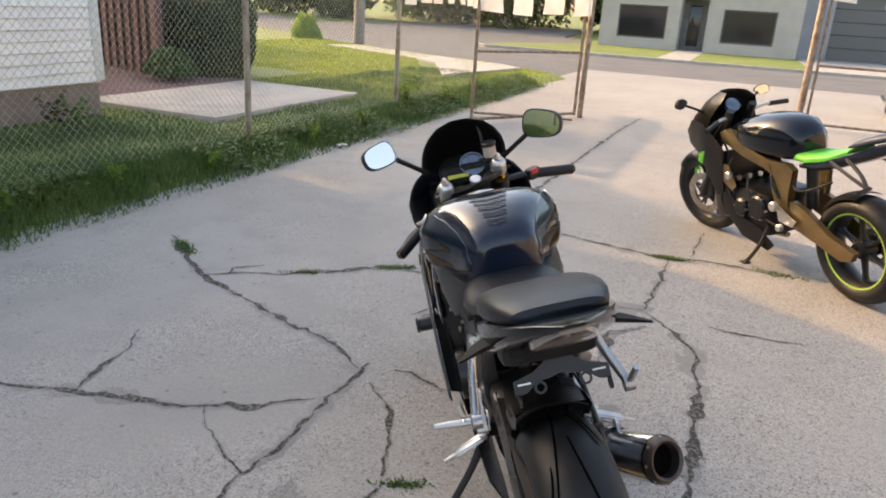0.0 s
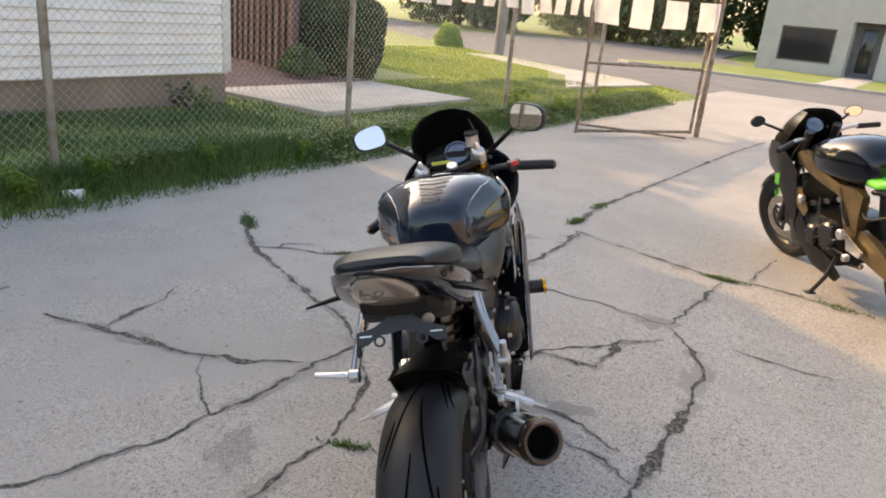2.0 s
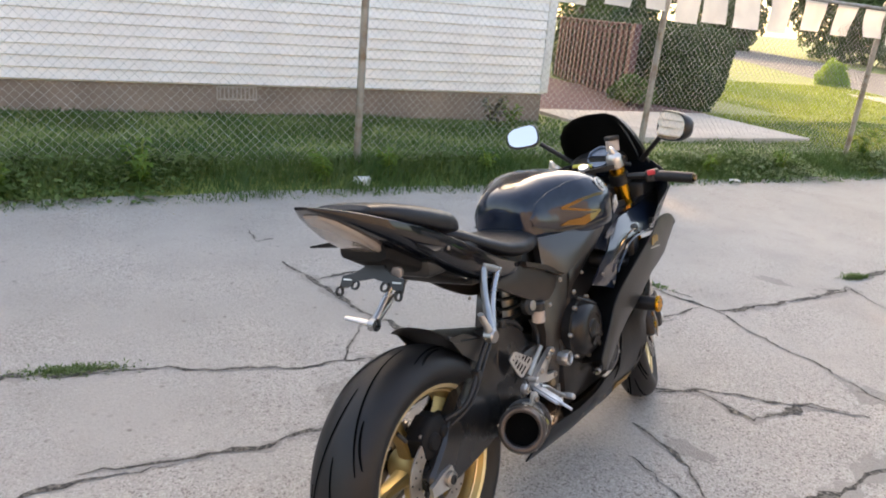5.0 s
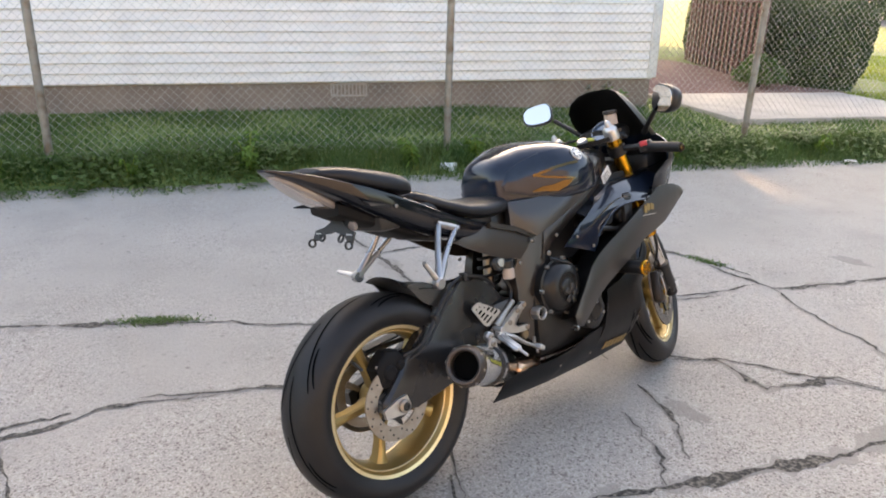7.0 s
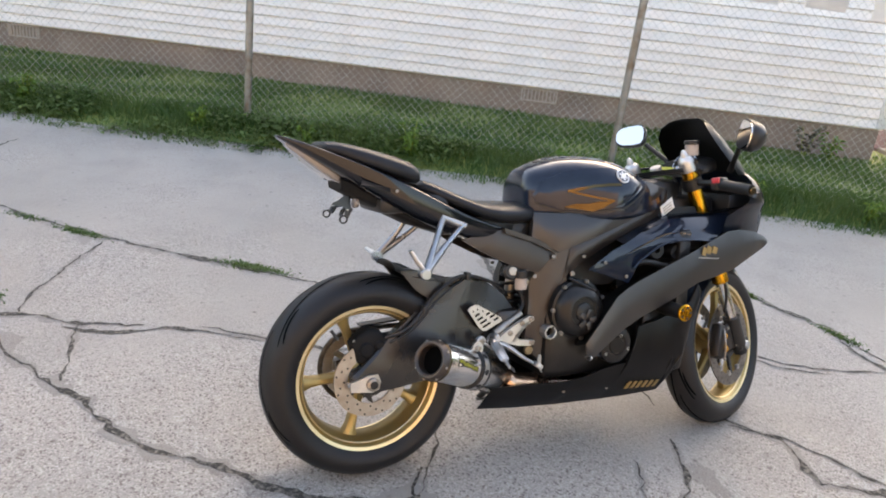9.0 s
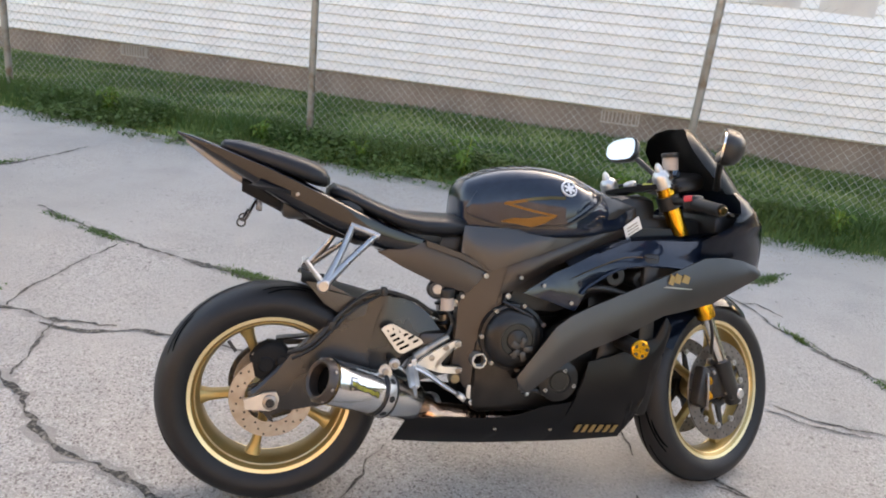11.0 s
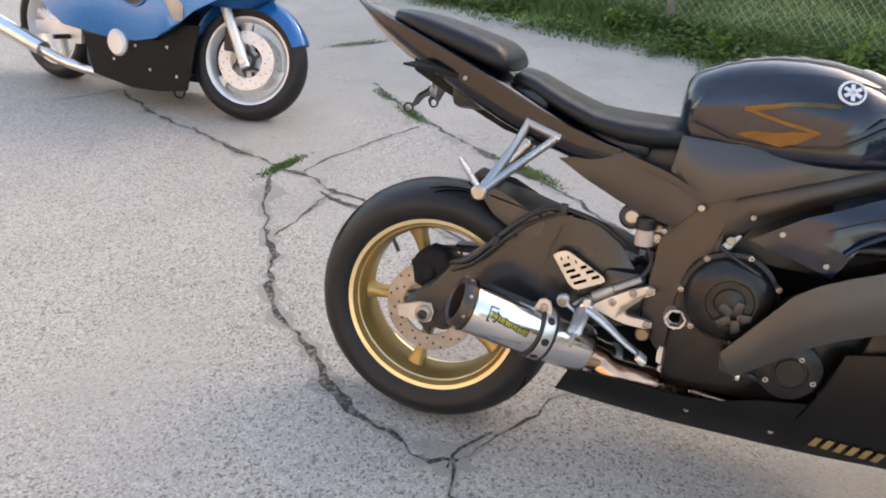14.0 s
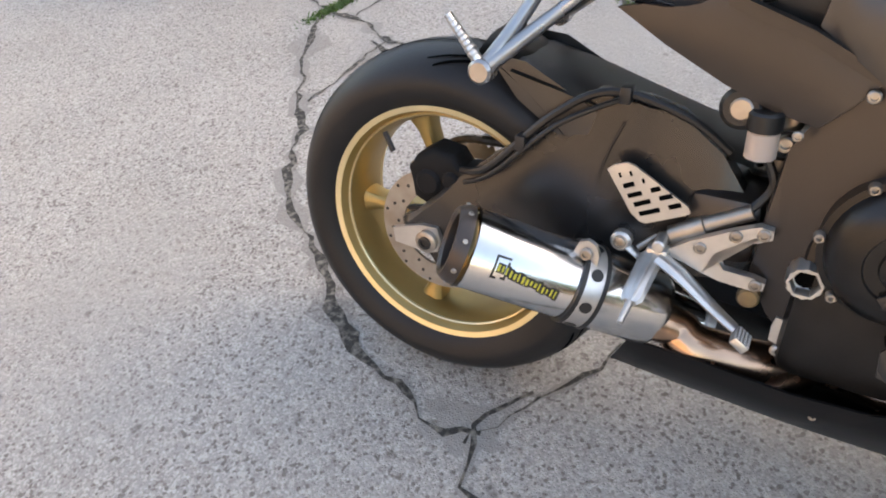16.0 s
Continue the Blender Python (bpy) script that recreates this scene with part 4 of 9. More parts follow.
def brake_disc(parent, T, h, r_out, r_in, holes, thick=0.005, name="brake_disc", metal=None):
    """A drilled disc: an annulus; black dots paint its holes' shade between inner and outer band."""
    bm = bmesh.new()
    lathe(bm, [(h - thick / 2, r_in), (h - thick / 2, r_out - 0.001), (h, r_out), (h + thick / 2, r_out - 0.001), (h + thick / 2, r_in)], sides=60)
    bm.transform(T)
    d = part(name, bm, metal or M_STEEL, parent, "drilled steel brake disc")
    bm = bmesh.new()
    for k in range(holes):
        a = 2 * math.pi * k / holes
        r = r_in + (r_out - r_in) * (0.25, 0.55, 0.82)[k % 3]
        for s in (1, -1):
            disc(bm, (h + s * thick / 2, r * math.cos(a), r * math.sin(a)), (s, 0, 0), 0.0032, 0.0004, 8)
    bm.transform(T)
    tagged(part("drill_hole", bm, M_BLACK, d), kind="stuff")
    bm = bmesh.new()
    star_o, star_i = [], []
    for k in range(72):
        a = 2 * math.pi * k / 72
        r = 0.05 + (r_in * 1.02 - 0.05) * max(0.0, math.cos(6 * (a - 0.35))) ** 3
        b = a + 0.25 * (r - 0.05) / (r_in - 0.049)
        star_o.append((r * math.cos(b), r * math.sin(b)))
        star_i.append((0.03 * math.cos(a), 0.03 * math.sin(a)))
    loft(bm, [[(h - 0.004, *p) for p in star_i], [(h - 0.004, *p) for p in star_o], [(h + 0.004, *p) for p in star_o], [(h + 0.004, *p) for p in star_i], [(h - 0.004, *p) for p in star_i]], cap=False)
    bmesh.ops.remove_doubles(bm, verts=bm.verts, dist=1e-6)
    bm.transform(T)
    part("carrier", bm, M_BLACK, d)
    return d

# ---- the black sport motorcycle: y ahead, x to its right, z up from the rear tyre's foot ----
bike = thing("motorcycle", pose(0.047, -0.003, -0.008, 0, -14.0, 2.3), "black sport motorcycle with gold wheels leaning on its side stand", "motorcycle")
AX_R = Vector((0, 0.008, 0.316))
T_R = Matrix.Translation(AX_R)
# steering turned to the left about the raked head
AX_F = Vector((0.005, 1.375, 0.286))
HEAD = Vector((0, -0.42, 0.907)).normalized()
S_P = Vector((0, 1.385, 0.3))
STEER = Matrix.Translation(S_P) @ Matrix.Rotation(radians(21), 4, HEAD) @ Matrix.Translation(-S_P)
T_F = STEER @ Matrix.Translation(AX_F)

# rear wheel
rw = wheel("rear_wheel", bike, T_R, 0.091, 0.219, 0.307, 5, 112, M_GOLD, 0.034, 0.055, edge=M_GOLDEDGE)
brake_disc(bike, T_R, 0.075, 0.112, 0.07, 36)
bm = bmesh.new()
teeth = 43
ring_o, ring_i = [], []
for k in range(teeth * 4):
    a = 2 * math.pi * k / (teeth * 4)
    r = 0.104 + (0.005 if k % 4 in (0, 1) else -0.002)
    ring_o.append((r * math.cos(a), r * math.sin(a)))
    ring_i.append((0.075 * math.cos(a), 0.075 * math.sin(a)))
loft(bm, [[(-0.082, *p) for p in ring_i], [(-0.082, *p) for p in ring_o], [(-0.076, *p) for p in ring_o], [(-0.076, *p) for p in ring_i], [(-0.082, *p) for p in ring_i]], cap=False)
for k in range(5):
    a = 2 * math.pi * k / 5
    tube(bm, [(-0.079, 0.03 * math.cos(a), 0.03 * math.sin(a)), (-0.079, 0.08 * math.cos(a), 0.08 * math.sin(a))], 0.011, 6, 1)
bm.transform(T_R)
part("sprocket", bm, M_STEEL, rw, "toothed steel rear sprocket")
bm = bmesh.new()
disc(bm, AX_R + Vector((0.06, -0.19 * 0.6, 0.19 * 0.8)), (0.2, 0.55, -0.8), 0.005, 0.035, 8)
part("valve", bm, M_BLACK, rw)

# chain loop on the far side
bm = bmesh.new()
loop = []
for k in range(19):
    a = radians(95 + 170 * k / 18)
    loop.append((-0.079, AX_R.y + 0.112 * math.cos(a), AX_R.z + 0.112 * math.sin(a)))
for k in range(9):
    a = radians(-85 + 170 * k / 8)
    loop.append((-0.079, 0.6 + 0.045 * math.cos(a), 0.4 + 0.045 * math.sin(a)))
loop.append(loop[0])
tube(bm, loop, 0.008, 6, 1, cap=False)
part("chain", bm, M_CHAIN, bike, "steel drive chain")
bm = bmesh.new()
loft(bm, [[(-0.1, 0.02, 0.438), (-0.06, 0.02, 0.438), (-0.06, 0.02, 0.444), (-0.1, 0.02, 0.444)], [(-0.1, 0.28, 0.462), (-0.06, 0.28, 0.462), (-0.06, 0.28, 0.468), (-0.1, 0.28, 0.468)]])
part("chain_guard", bm, M_BLACK, bike)

# swing arm, braced on top
M_ARM = mat("swing_arm_black", (0.012, 0.011, 0.011), 0.27, color2=(0.018, 0.016, 0.0145), scale=6, rough_var=0.06, bump=0.04, bump_scale=200, spec=0.6)


def arm_x(y, z):
    return 0.13 - 0.02 * max(0, 0.12 - y) + 0.008 * math.sin(8 * z)


side_sheet("swing_arm", [(-0.055, 0.335), (-0.05, 0.3), (0.063, 0.285), (0.25, 0.315), (0.42, 0.36), (0.53, 0.385), (0.565, 0.43), (0.55, 0.47), (0.473, 0.492), (0.433, 0.545), (0.37, 0.59), (0.324, 0.602), (0.255, 0.603), (0.2, 0.56), (0.057, 0.437), (-0.03, 0.352)], arm_x, 0.042, M_ARM, bike, (1,), 2, "dark cast swing arm with a raised brace")
side_sheet("swing_arm", [(-0.055, 0.335), (-0.05, 0.295), (0.063, 0.285), (0.25, 0.33), (0.42, 0.36), (0.56, 0.385), (0.56, 0.46), (0.44, 0.5), (0.3, 0.48), (0.15, 0.4), (0.0, 0.35)], arm_x, 0.042, M_ARM, bike, (-1,), 2, "dark cast swing arm")
bm = bmesh.new()
box(bm, (-0.11, 0.4, 0.4), (0.11, 0.5, 0.5), 0.02)
part("swing_arm_bridge", bm, M_FRAME, bike)
# seam along the brace
bm = bmesh.new()
tube(bm, [(0.1235, 0.262, 0.36), (0.1245, 0.268, 0.43), (0.1235, 0.28, 0.51), (0.123, 0.3, 0.57)], 0.0022, 6)
part("weld_seam", bm, M_ARM, bike)
# axle plate, nut
side_sheet("axle_plate", [(-0.064, 0.32), (-0.06, 0.294), (0.004, 0.288), (0.022, 0.295), (0.028, 0.318), (0.02, 0.34), (-0.01, 0.338)], 0.139, 0.01, M_ALU, bike, (1, -1), 0)
bolt((0.139, 0.004, 0.313), (1, 0, 0), 0.02, bike, M_STEEL, "axle_nut", 0.012)
bolt((0.15, 0.004, 0.313), (1, 0, 0), 0.012, bike, M_BLACK, "axle_end", 0.004)
# rear caliper and hose
bm = bmesh.new()
loft(bm, [[(x, AX_R.y + (y - AX_R.y) * f + 0.012 * (1 - f), 0.42 + (z - 0.42) * f) for y, z in ((-0.045, 0.4), (-0.04, 0.372), (-0.012, 0.36), (0.02, 0.366), (0.05, 0.385), (0.085, 0.4), (0.1, 0.425), (0.08, 0.445), (0.05, 0.442), (0.035, 0.462), (-0.005, 0.468), (-0.035, 0.448), (-0.052, 0.425))] for x, f in ((0.03, 0.9), (0.035, 1.0), (0.07, 1.0), (0.08, 0.93), (0.085, 0.78))])
cal_r = part("rear_caliper", bm, M_GRIP, bike, "black cast brake caliper over the rear disc")
for y, z, r in ((-0.008, 0.408, 0.023), (0.033, 0.418, 0.016)):
    bm = bmesh.new()
    disc(bm, (0.08, y, z), (1, 0, 0), r, 0.012, 18, 0.005)
    part("piston_cap", bm, M_GRIP, cal_r)
bolt((0.07, -0.04, 0.432), (1, 0, 0), 0.006, cal_r, M_STEEL, "bolt", 0.006)
bolt((0.07, 0.082, 0.424), (1, 0, 0), 0.007, cal_r, M_STEEL, "bolt", 0.008)
bm = bmesh.new()
tube(bm, [(0.11, 0.05, 0.44), (0.14, 0.11, 0.47), (0.135, 0.2, 0.565), (0.13, 0.28, 0.612), (0.12, 0.38, 0.59), (0.11, 0.44, 0.55)], 0.006, 8)
tube(bm, [(0.12, 0.06, 0.425), (0.145, 0.12, 0.465), (0.14, 0.21, 0.555), (0.12, 0.3, 0.605)], 0.004, 8)
part("brake_hose", bm, M_BLACK, bike)
for p in ((0.138, 0.16, 0.52), (0.13, 0.3, 0.612)):
    bm = bmesh.new()
    box(bm, (p[0] - 0.012, p[1] - 0.008, p[2] - 0.012), (p[0] + 0.012, p[1] + 0.008, p[2] + 0.012), 0.003)
    part("hose_clip", bm, M_BLACK, bike)

# hugger over the rear tyre
bm = bmesh.new()
rows = []
for k in range(13):
    a = radians(24 + 54 * k / 12)
    r = 0.322 + 0.026 * max(0, (k - 5) / 7) ** 1.5
    row = []
    for q in range(11):
        t = -1 + 2 * q / 10
        rr = r - 0.022 * abs(t) ** 3
        row.append((0.09 * t, AX_R.y + rr * math.cos(a), AX_R.z + rr * math.sin(a)))
    rows.append(row)
loft(bm, rows, closed=False)
bmesh.ops.solidify(bm, geom=list(bm.faces), thickness=0.004)
part("rear_hugger", bm, M_MATTE, bike, "black plastic hugger over the rear tyre")
side_sheet("hugger_side", [(0.09, 0.635), (0.15, 0.63), (0.26, 0.575), (0.32, 0.5), (0.24, 0.51), (0.14, 0.575)], lambda y, z: 0.0905, 0.004, M_MATTE, bike, (1, -1), 1)
bm = bmesh.new()
loft(bm, [[(x, y, z - 0.012 * abs(x / w) ** 3) for x in (-w, -0.6 * w, 0.0, 0.6 * w, w)] for y, z, w in ((0.13, 0.628, 0.098), (0.2, 0.612, 0.096), (0.3, 0.585, 0.088), (0.4, 0.56, 0.078), (0.47, 0.54, 0.07))], closed=False)
bmesh.ops.solidify(bm, geom=list(bm.faces), thickness=0.004)
part("hugger_front", bm, M_MATTE, bike, "black forward shield of the hugger")

# ---- engine ----
bm = bmesh.new()
box(bm, (-0.15, 0.55, 0.27), (0.15, 0.93, 0.5), 0.03)
box(bm, (-0.17, 0.68, 0.48), (0.17, 0.9, 0.68), 0.02, pose(0, 0.1, 0, -14))
engine = part("engine", bm, M_ENGINE, bike, "dark four-cylinder engine block")
bm = bmesh.new()
lathe(bm, [(0.14, 0.001), (0.14, 0.094), (0.166, 0.094), (0.168, 0.086), (0.185, 0.082), (0.197, 0.068), (0.203, 0.05), (0.203, 0.046), (0.2, 0.044), (0.2, 0.03), (0.204, 0.028), (0.207, 0.018), (0.208, 0.001)], (0, 0.656, 0.497), "x", 40, closed=False)
cover = part("clutch_cover", bm, M_ENGINE, engine, "round dark clutch cover")
for k in range(7):
    a = 2 * math.pi * k / 7 + 0.4
    bolt((0.165, 0.656 + 0.093 * math.cos(a), 0.497 + 0.093 * math.sin(a)), (1, 0, 0), 0.007, cover, M_STEEL, "bolt", 0.012)
bm = bmesh.new()
for k in range(5):
    a = 2 * math.pi * k / 5
    box(bm, (-0.009, 0.006, 0), (0.009, 0.034, 0.004), 0.002, Matrix.Translation((0.205, 0.667, 0.472)) @ Matrix.Rotation(radians(90), 4, "Y") @ Matrix.Rotation(a, 4, "Z"))
part("cover_badge", bm, M_FRAME, cover)
bm = bmesh.new()
lathe(bm, [(0.14, 0.001), (0.14, 0.062), (0.192, 0.06), (0.198, 0.05), (0.2, 0.034), (0.197, 0.032), (0.197, 0.028), (0.2, 0.026), (0.2, 0.001)], (0, 0.79, 0.378), "x", 30, closed=False)
c2 = part("pulse_cover", bm, M_ENGINE, engine, "small round engine cover")
for y, z in ((0.745, 0.41), (0.75, 0.36), (0.806, 0.415), (0.835, 0.37)):
    bolt((0.192, y, z - 0.007), (1, 0, 0), 0.006, c2, M_ALU, "bolt", 0.008)
bm = bmesh.new()
lathe(bm, [(-0.15, 0.001), (-0.15, 0.085), (-0.18, 0.08), (-0.19, 0.05), (-0.19, 0.001)], (0, 0.72, 0.42), "x", 30, closed=False)
part("stator_cover", bm, M_ENGINE, engine)
bm = bmesh.new()
tube(bm, [(0.17, 0.69, 0.34), (0.185, 0.72, 0.35), (0.18, 0.75, 0.34), (0.19, 0.78, 0.33)], 0.006, 8)
part("hose", bm, M_BLACK, engine)
bm = bmesh.new()
tube(bm, [(0.17, 0.62, 0.6), (0.19, 0.66, 0.58), (0.19, 0.7, 0.56)], 0.005, 8)
part("hose", bm, M_BLACK, engine)
for y, z in ((0.7, 0.343), (0.765, 0.335)):
    bm = bmesh.new()
    lathe(bm, [(-0.004, 0.007), (-0.004, 0.0105), (0.004, 0.0105), (0.004, 0.007)], (0.182, y, z), "y", 14)
    part("hose_clamp", bm, M_ALU, engine)
# engine clutter behind the fairing
bm = bmesh.new()
box(bm, (-0.19, 1.03, 0.38), (0.19, 1.08, 0.74), 0.01)
part("radiator", bm, M_BLACK, bike)
bm = bmesh.new()
box(bm, (-0.19, 0.74, 0.32), (-0.1, 1.02, 0.7), 0.03)
part("inner_cover", bm, M_BLACK, bike)
for k in range(4):
    bm = bmesh.new()
    x = -0.12 + 0.08 * k
    tube(bm, [(x, 0.92, 0.52), (x, 0.985, 0.46), (x * 0.9, 0.96, 0.32), (x * 0.6 + 0.02, 0.8, 0.24), (0.05, 0.62, 0.23)], 0.019, 10)
    part("header_pipe", bm, M_COPPER, bike)
for y, z, r in ((0.86, 0.66, 0.03), (0.95, 0.675, 0.034), (1.03, 0.665, 0.028)):
    bm = bmesh.new()
    lathe(bm, [(0.1, r), (0.165, r), (0.175, r * 0.8), (0.175, r * 0.3), (0.1, r * 0.3)], (0, y, z), "x", 20)
    part("throttle_fitting", bm, M_BLACK, bike)
bm = bmesh.new()
tube(bm, [(0.16, 0.82, 0.62), (0.175, 0.9, 0.64), (0.17, 1.0, 0.62), (0.16, 1.08, 0.64)], 0.011, 10)
part("coolant_hose", bm, M_BLACK, bike)
bm = bmesh.new()
tube(bm, [(0.15, 0.9, 0.72), (0.16, 1.0, 0.7), (0.15, 1.1, 0.71)], 0.008, 10)
part("coolant_hose", bm, M_BLACK, bike)

# ---- frame ----
def frame_x(y, z):
    return 0.11 + 0.048 * math.sin(math.pi * min(1, max(0, (y - 0.45) / 0.62))) - 0.09 * max(0, y - 0.93)


side_sheet("main_frame", [(1.04, 0.868), (0.97, 0.845), (0.891, 0.8), (0.74, 0.745), (0.64, 0.708), (0.583, 0.682), (0.53, 0.63), (0.507, 0.58), (0.5, 0.5), (0.498, 0.4), (0.53, 0.35), (0.585, 0.3), (0.625, 0.33), (0.622, 0.42), (0.6, 0.5), (0.6, 0.55), (0.63, 0.6), (0.673, 0.64), (0.76, 0.69), (0.87, 0.735), (0.971, 0.772), (1.05, 0.79)], frame_x, 0.045, M_FRAME, bike, (1, -1), 2, "dark aluminium twin-spar frame")
bm = bmesh.new()
tube(bm, [(0, 1.1, 0.76), (0, 1.055, 0.89)], 0.045, 16, 1)
part("steering_head", bm, M_FRAME, bike)
# pivot nut with a toothed rim and a hexagon recess
for sd in (1, -1):
    bm = bmesh.new()
    outer = [((0.0235 if k % 4 < 2 else 0.0222) * math.cos(2 * math.pi * k / 48), (0.0235 if k % 4 < 2 else 0.0222) * math.sin(2 * math.pi * k / 48)) for k in range(48)]
    hexa = [(0.0145 * math.cos(2 * math.pi * k / 48) / max(math.cos((2 * math.pi * k / 48) % (math.pi / 3) - math.pi / 6), 0.5), 0.0145 * math.sin(2 * math.pi * k / 48) / max(math.cos((2 * math.pi * k / 48) % (math.pi / 3) - math.pi / 6), 0.5)) for k in range(48)]
    loft(bm, [[(sd * x, 0.564 + f * u, 0.43 + f * v) for u, v in ring] for x, f, ring in ((0.13, 1, outer), (0.158, 1, outer), (0.163, 0.92, outer), (0.163, 1.12, hexa), (0.16, 1, hexa), (0.146, 1, hexa))])
    nut = part("pivot_nut", bm, M_ALU, bike, "toothed aluminium swing arm pivot nut")
    # near-black disc paints the shade on the recess floor
    bm = bmesh.new()
    disc(bm, (sd * 0.1462, 0.564, 0.43), (sd, 0, 0), 0.0135, 0.001, 12)
    part("recess", bm, M_HOLLOWSHADE, nut)
for x, y, z, r in ((0.142, 0.575, 0.665, 0.011), (0.137, 0.512, 0.606, 0.009), (0.15, 0.59, 0.55, 0.009), (0.165, 0.67, 0.665, 0.008), (0.15, 0.64, 0.61, 0.012)):
    bolt((x, y, z), (1, 0, 0), r * 0.7, bike, M_STEEL, "frame_bolt", 0.006)
    bolt((-x, y, z), (-1, 0, 0), r * 0.7, bike, M_STEEL, "frame_bolt", 0.006)

# ---- tank ----
TZ = 0.812
TP = 3.1
T_ST = [(0.505, 0.062, 0.03, 0.06), (0.511, 0.084, 0.05, 0.093), (0.528, 0.098, 0.06, 0.116), (0.575, 0.116, 0.06, 0.136), (0.62, 0.137, 0.06, 0.15), (0.66, 0.159, 0.06, 0.157), (0.71, 0.187, 0.055, 0.16), (0.76, 0.205, 0.05, 0.158), (0.81, 0.209, 0.045, 0.148), (0.86, 0.198, 0.04, 0.13), (0.92, 0.16, 0.03, 0.106), (0.98, 0.13, 0.02, 0.082), (1.04, 0.1, 0.015, 0.066)]
bm = bmesh.new()
loft(bm, [ring_section(y, TZ, hw, lo, 48, TP, 0, top) for y, hw, lo, top in T_ST])
tank = part("fuel_tank", bm, M_GLOSS, bike, "gloss black fuel tank with gold outline graphics")


def tank_x(y, z, lift=0.0015):
    ys = [s[0] for s in T_ST]
    hw, top, lo = (float(np.interp(y, ys, [s[i] for s in T_ST])) for i in (1, 3, 2))
    t = (z - TZ) / (top if z > TZ else lo)
    return hw * max(0.0, 1 - min(1, abs(t)) ** TP) ** (1 / TP) + lift


side_sheet("tank_panel", [(0.52, 0.85), (0.545, 0.892), (0.6, 0.918), (0.668, 0.936), (0.73, 0.94), (0.787, 0.936), (0.84, 0.926), (0.87, 0.9), (0.825, 0.862), (0.772, 0.828), (0.69, 0.806), (0.6, 0.802), (0.53, 0.825)], lambda y, z: tank_x(y, z, 0.007), 0.012, M_GLOSS, tank, (1, -1), 3, "gloss black tank side panel", 38, 0.004)


def tank_line(points, width, material, name, s=1):
    """A ribbon that lies on the tank's flank along (y, z) points."""
    bm = bmesh.new()
    prev = None
    pts = []
    for (a, b) in zip(points, points[1:]):
        for k in range(8):
            pts.append((a[0] + (b[0] - a[0]) * k / 8, a[1] + (b[1] - a[1]) * k / 8))
    pts.append(points[-1])
    for i, (y, z) in enumerate(pts):
        p, q = pts[max(i - 1, 0)], pts[min(i + 1, len(pts) - 1)]
        d = Vector((q[0] - p[0], q[1] - p[1])).normalized()
        n1 = Vector((-d.y, d.x)) * width
        va = bm.verts.new((s * tank_x(y + n1.x, z + n1.y, 0.0085), y + n1.x, z + n1.y))
        vb = bm.verts.new((s * tank_x(y - n1.x, z - n1.y, 0.0085), y - n1.x, z - n1.y))
        if prev:
            bm.faces.new((prev[0], prev[1], vb, va))
        prev = (va, vb)
    return part(name, bm, material, tank)


for s in (1, -1):
    tank_line([(0.617, 0.866), (0.65, 0.874), (0.69, 0.884), (0.73, 0.889), (0.768, 0.89)], 0.0042, M_GOLDLINE, "gold_stripe", s)
    tank_line([(0.617, 0.868), (0.65, 0.859), (0.69, 0.85), (0.745, 0.84)], 0.003, M_GOLDLINE, "gold_stripe", s)
    side_sheet("gold_flash", [(0.606, 0.817), (0.64, 0.829), (0.675, 0.83), (0.7, 0.837), (0.745, 0.84), (0.715, 0.819), (0.685, 0.806), (0.65, 0.812)], lambda y, z: tank_x(y, z, 0.0088), 0.002, M_GOLDLINE, tank, (s,), 1, "gold flash on the tank flank", 38, 0.0)
    tank_line([(0.52, 0.83), (0.6, 0.803), (0.68, 0.803), (0.78, 0.818), (0.88, 0.88), (0.9, 0.9)], 0.003, M_BLACK, "panel_gap", s)
    # round emblem, left as plain rings
    bm = bmesh.new()
    c = Vector((s * (tank_x(0.782, 0.915, 0) + 0.007), 0.782, 0.915))
    nrm = Vector((s * 0.86, 0.1, 0.5)).normalized()
    disc(bm, c - nrm * 0.002, nrm, 0.024, 0.004, 28, 0.001)
    em = part("emblem", bm, M_ALU, tank, "round silver emblem, plain")
    bm = bmesh.new()
    disc(bm, c + nrm * 0.0015, nrm, 0.019, 0.0012, 24)
    part("emblem_field", bm, M_GLOSS, em)
    bm = bmesh.new()
    q = nrm.to_track_quat("Z", "Y").to_matrix().to_4x4()
    for k in range(3):
        box(bm, (-0.0035, -0.016, 0), (0.0035, 0.016, 0.0012), 0.0004, Matrix.Translation(c + nrm * 0.0024) @ q @ Matrix.Rotation(k * math.pi / 3, 4, "Z"), 1)
    part("emblem_bars", bm, M_ALU, em)
# tank pad of chevron ribs
def tank_top(y, x):
    ys = [s[0] for s in T_ST]
    hw, top = (float(np.interp(y, ys, [s[i] for s in T_ST])) for i in (1, 3))
    return TZ + top * max(0, 1 - min(1, abs(x) / hw) ** TP) ** (1 / TP)


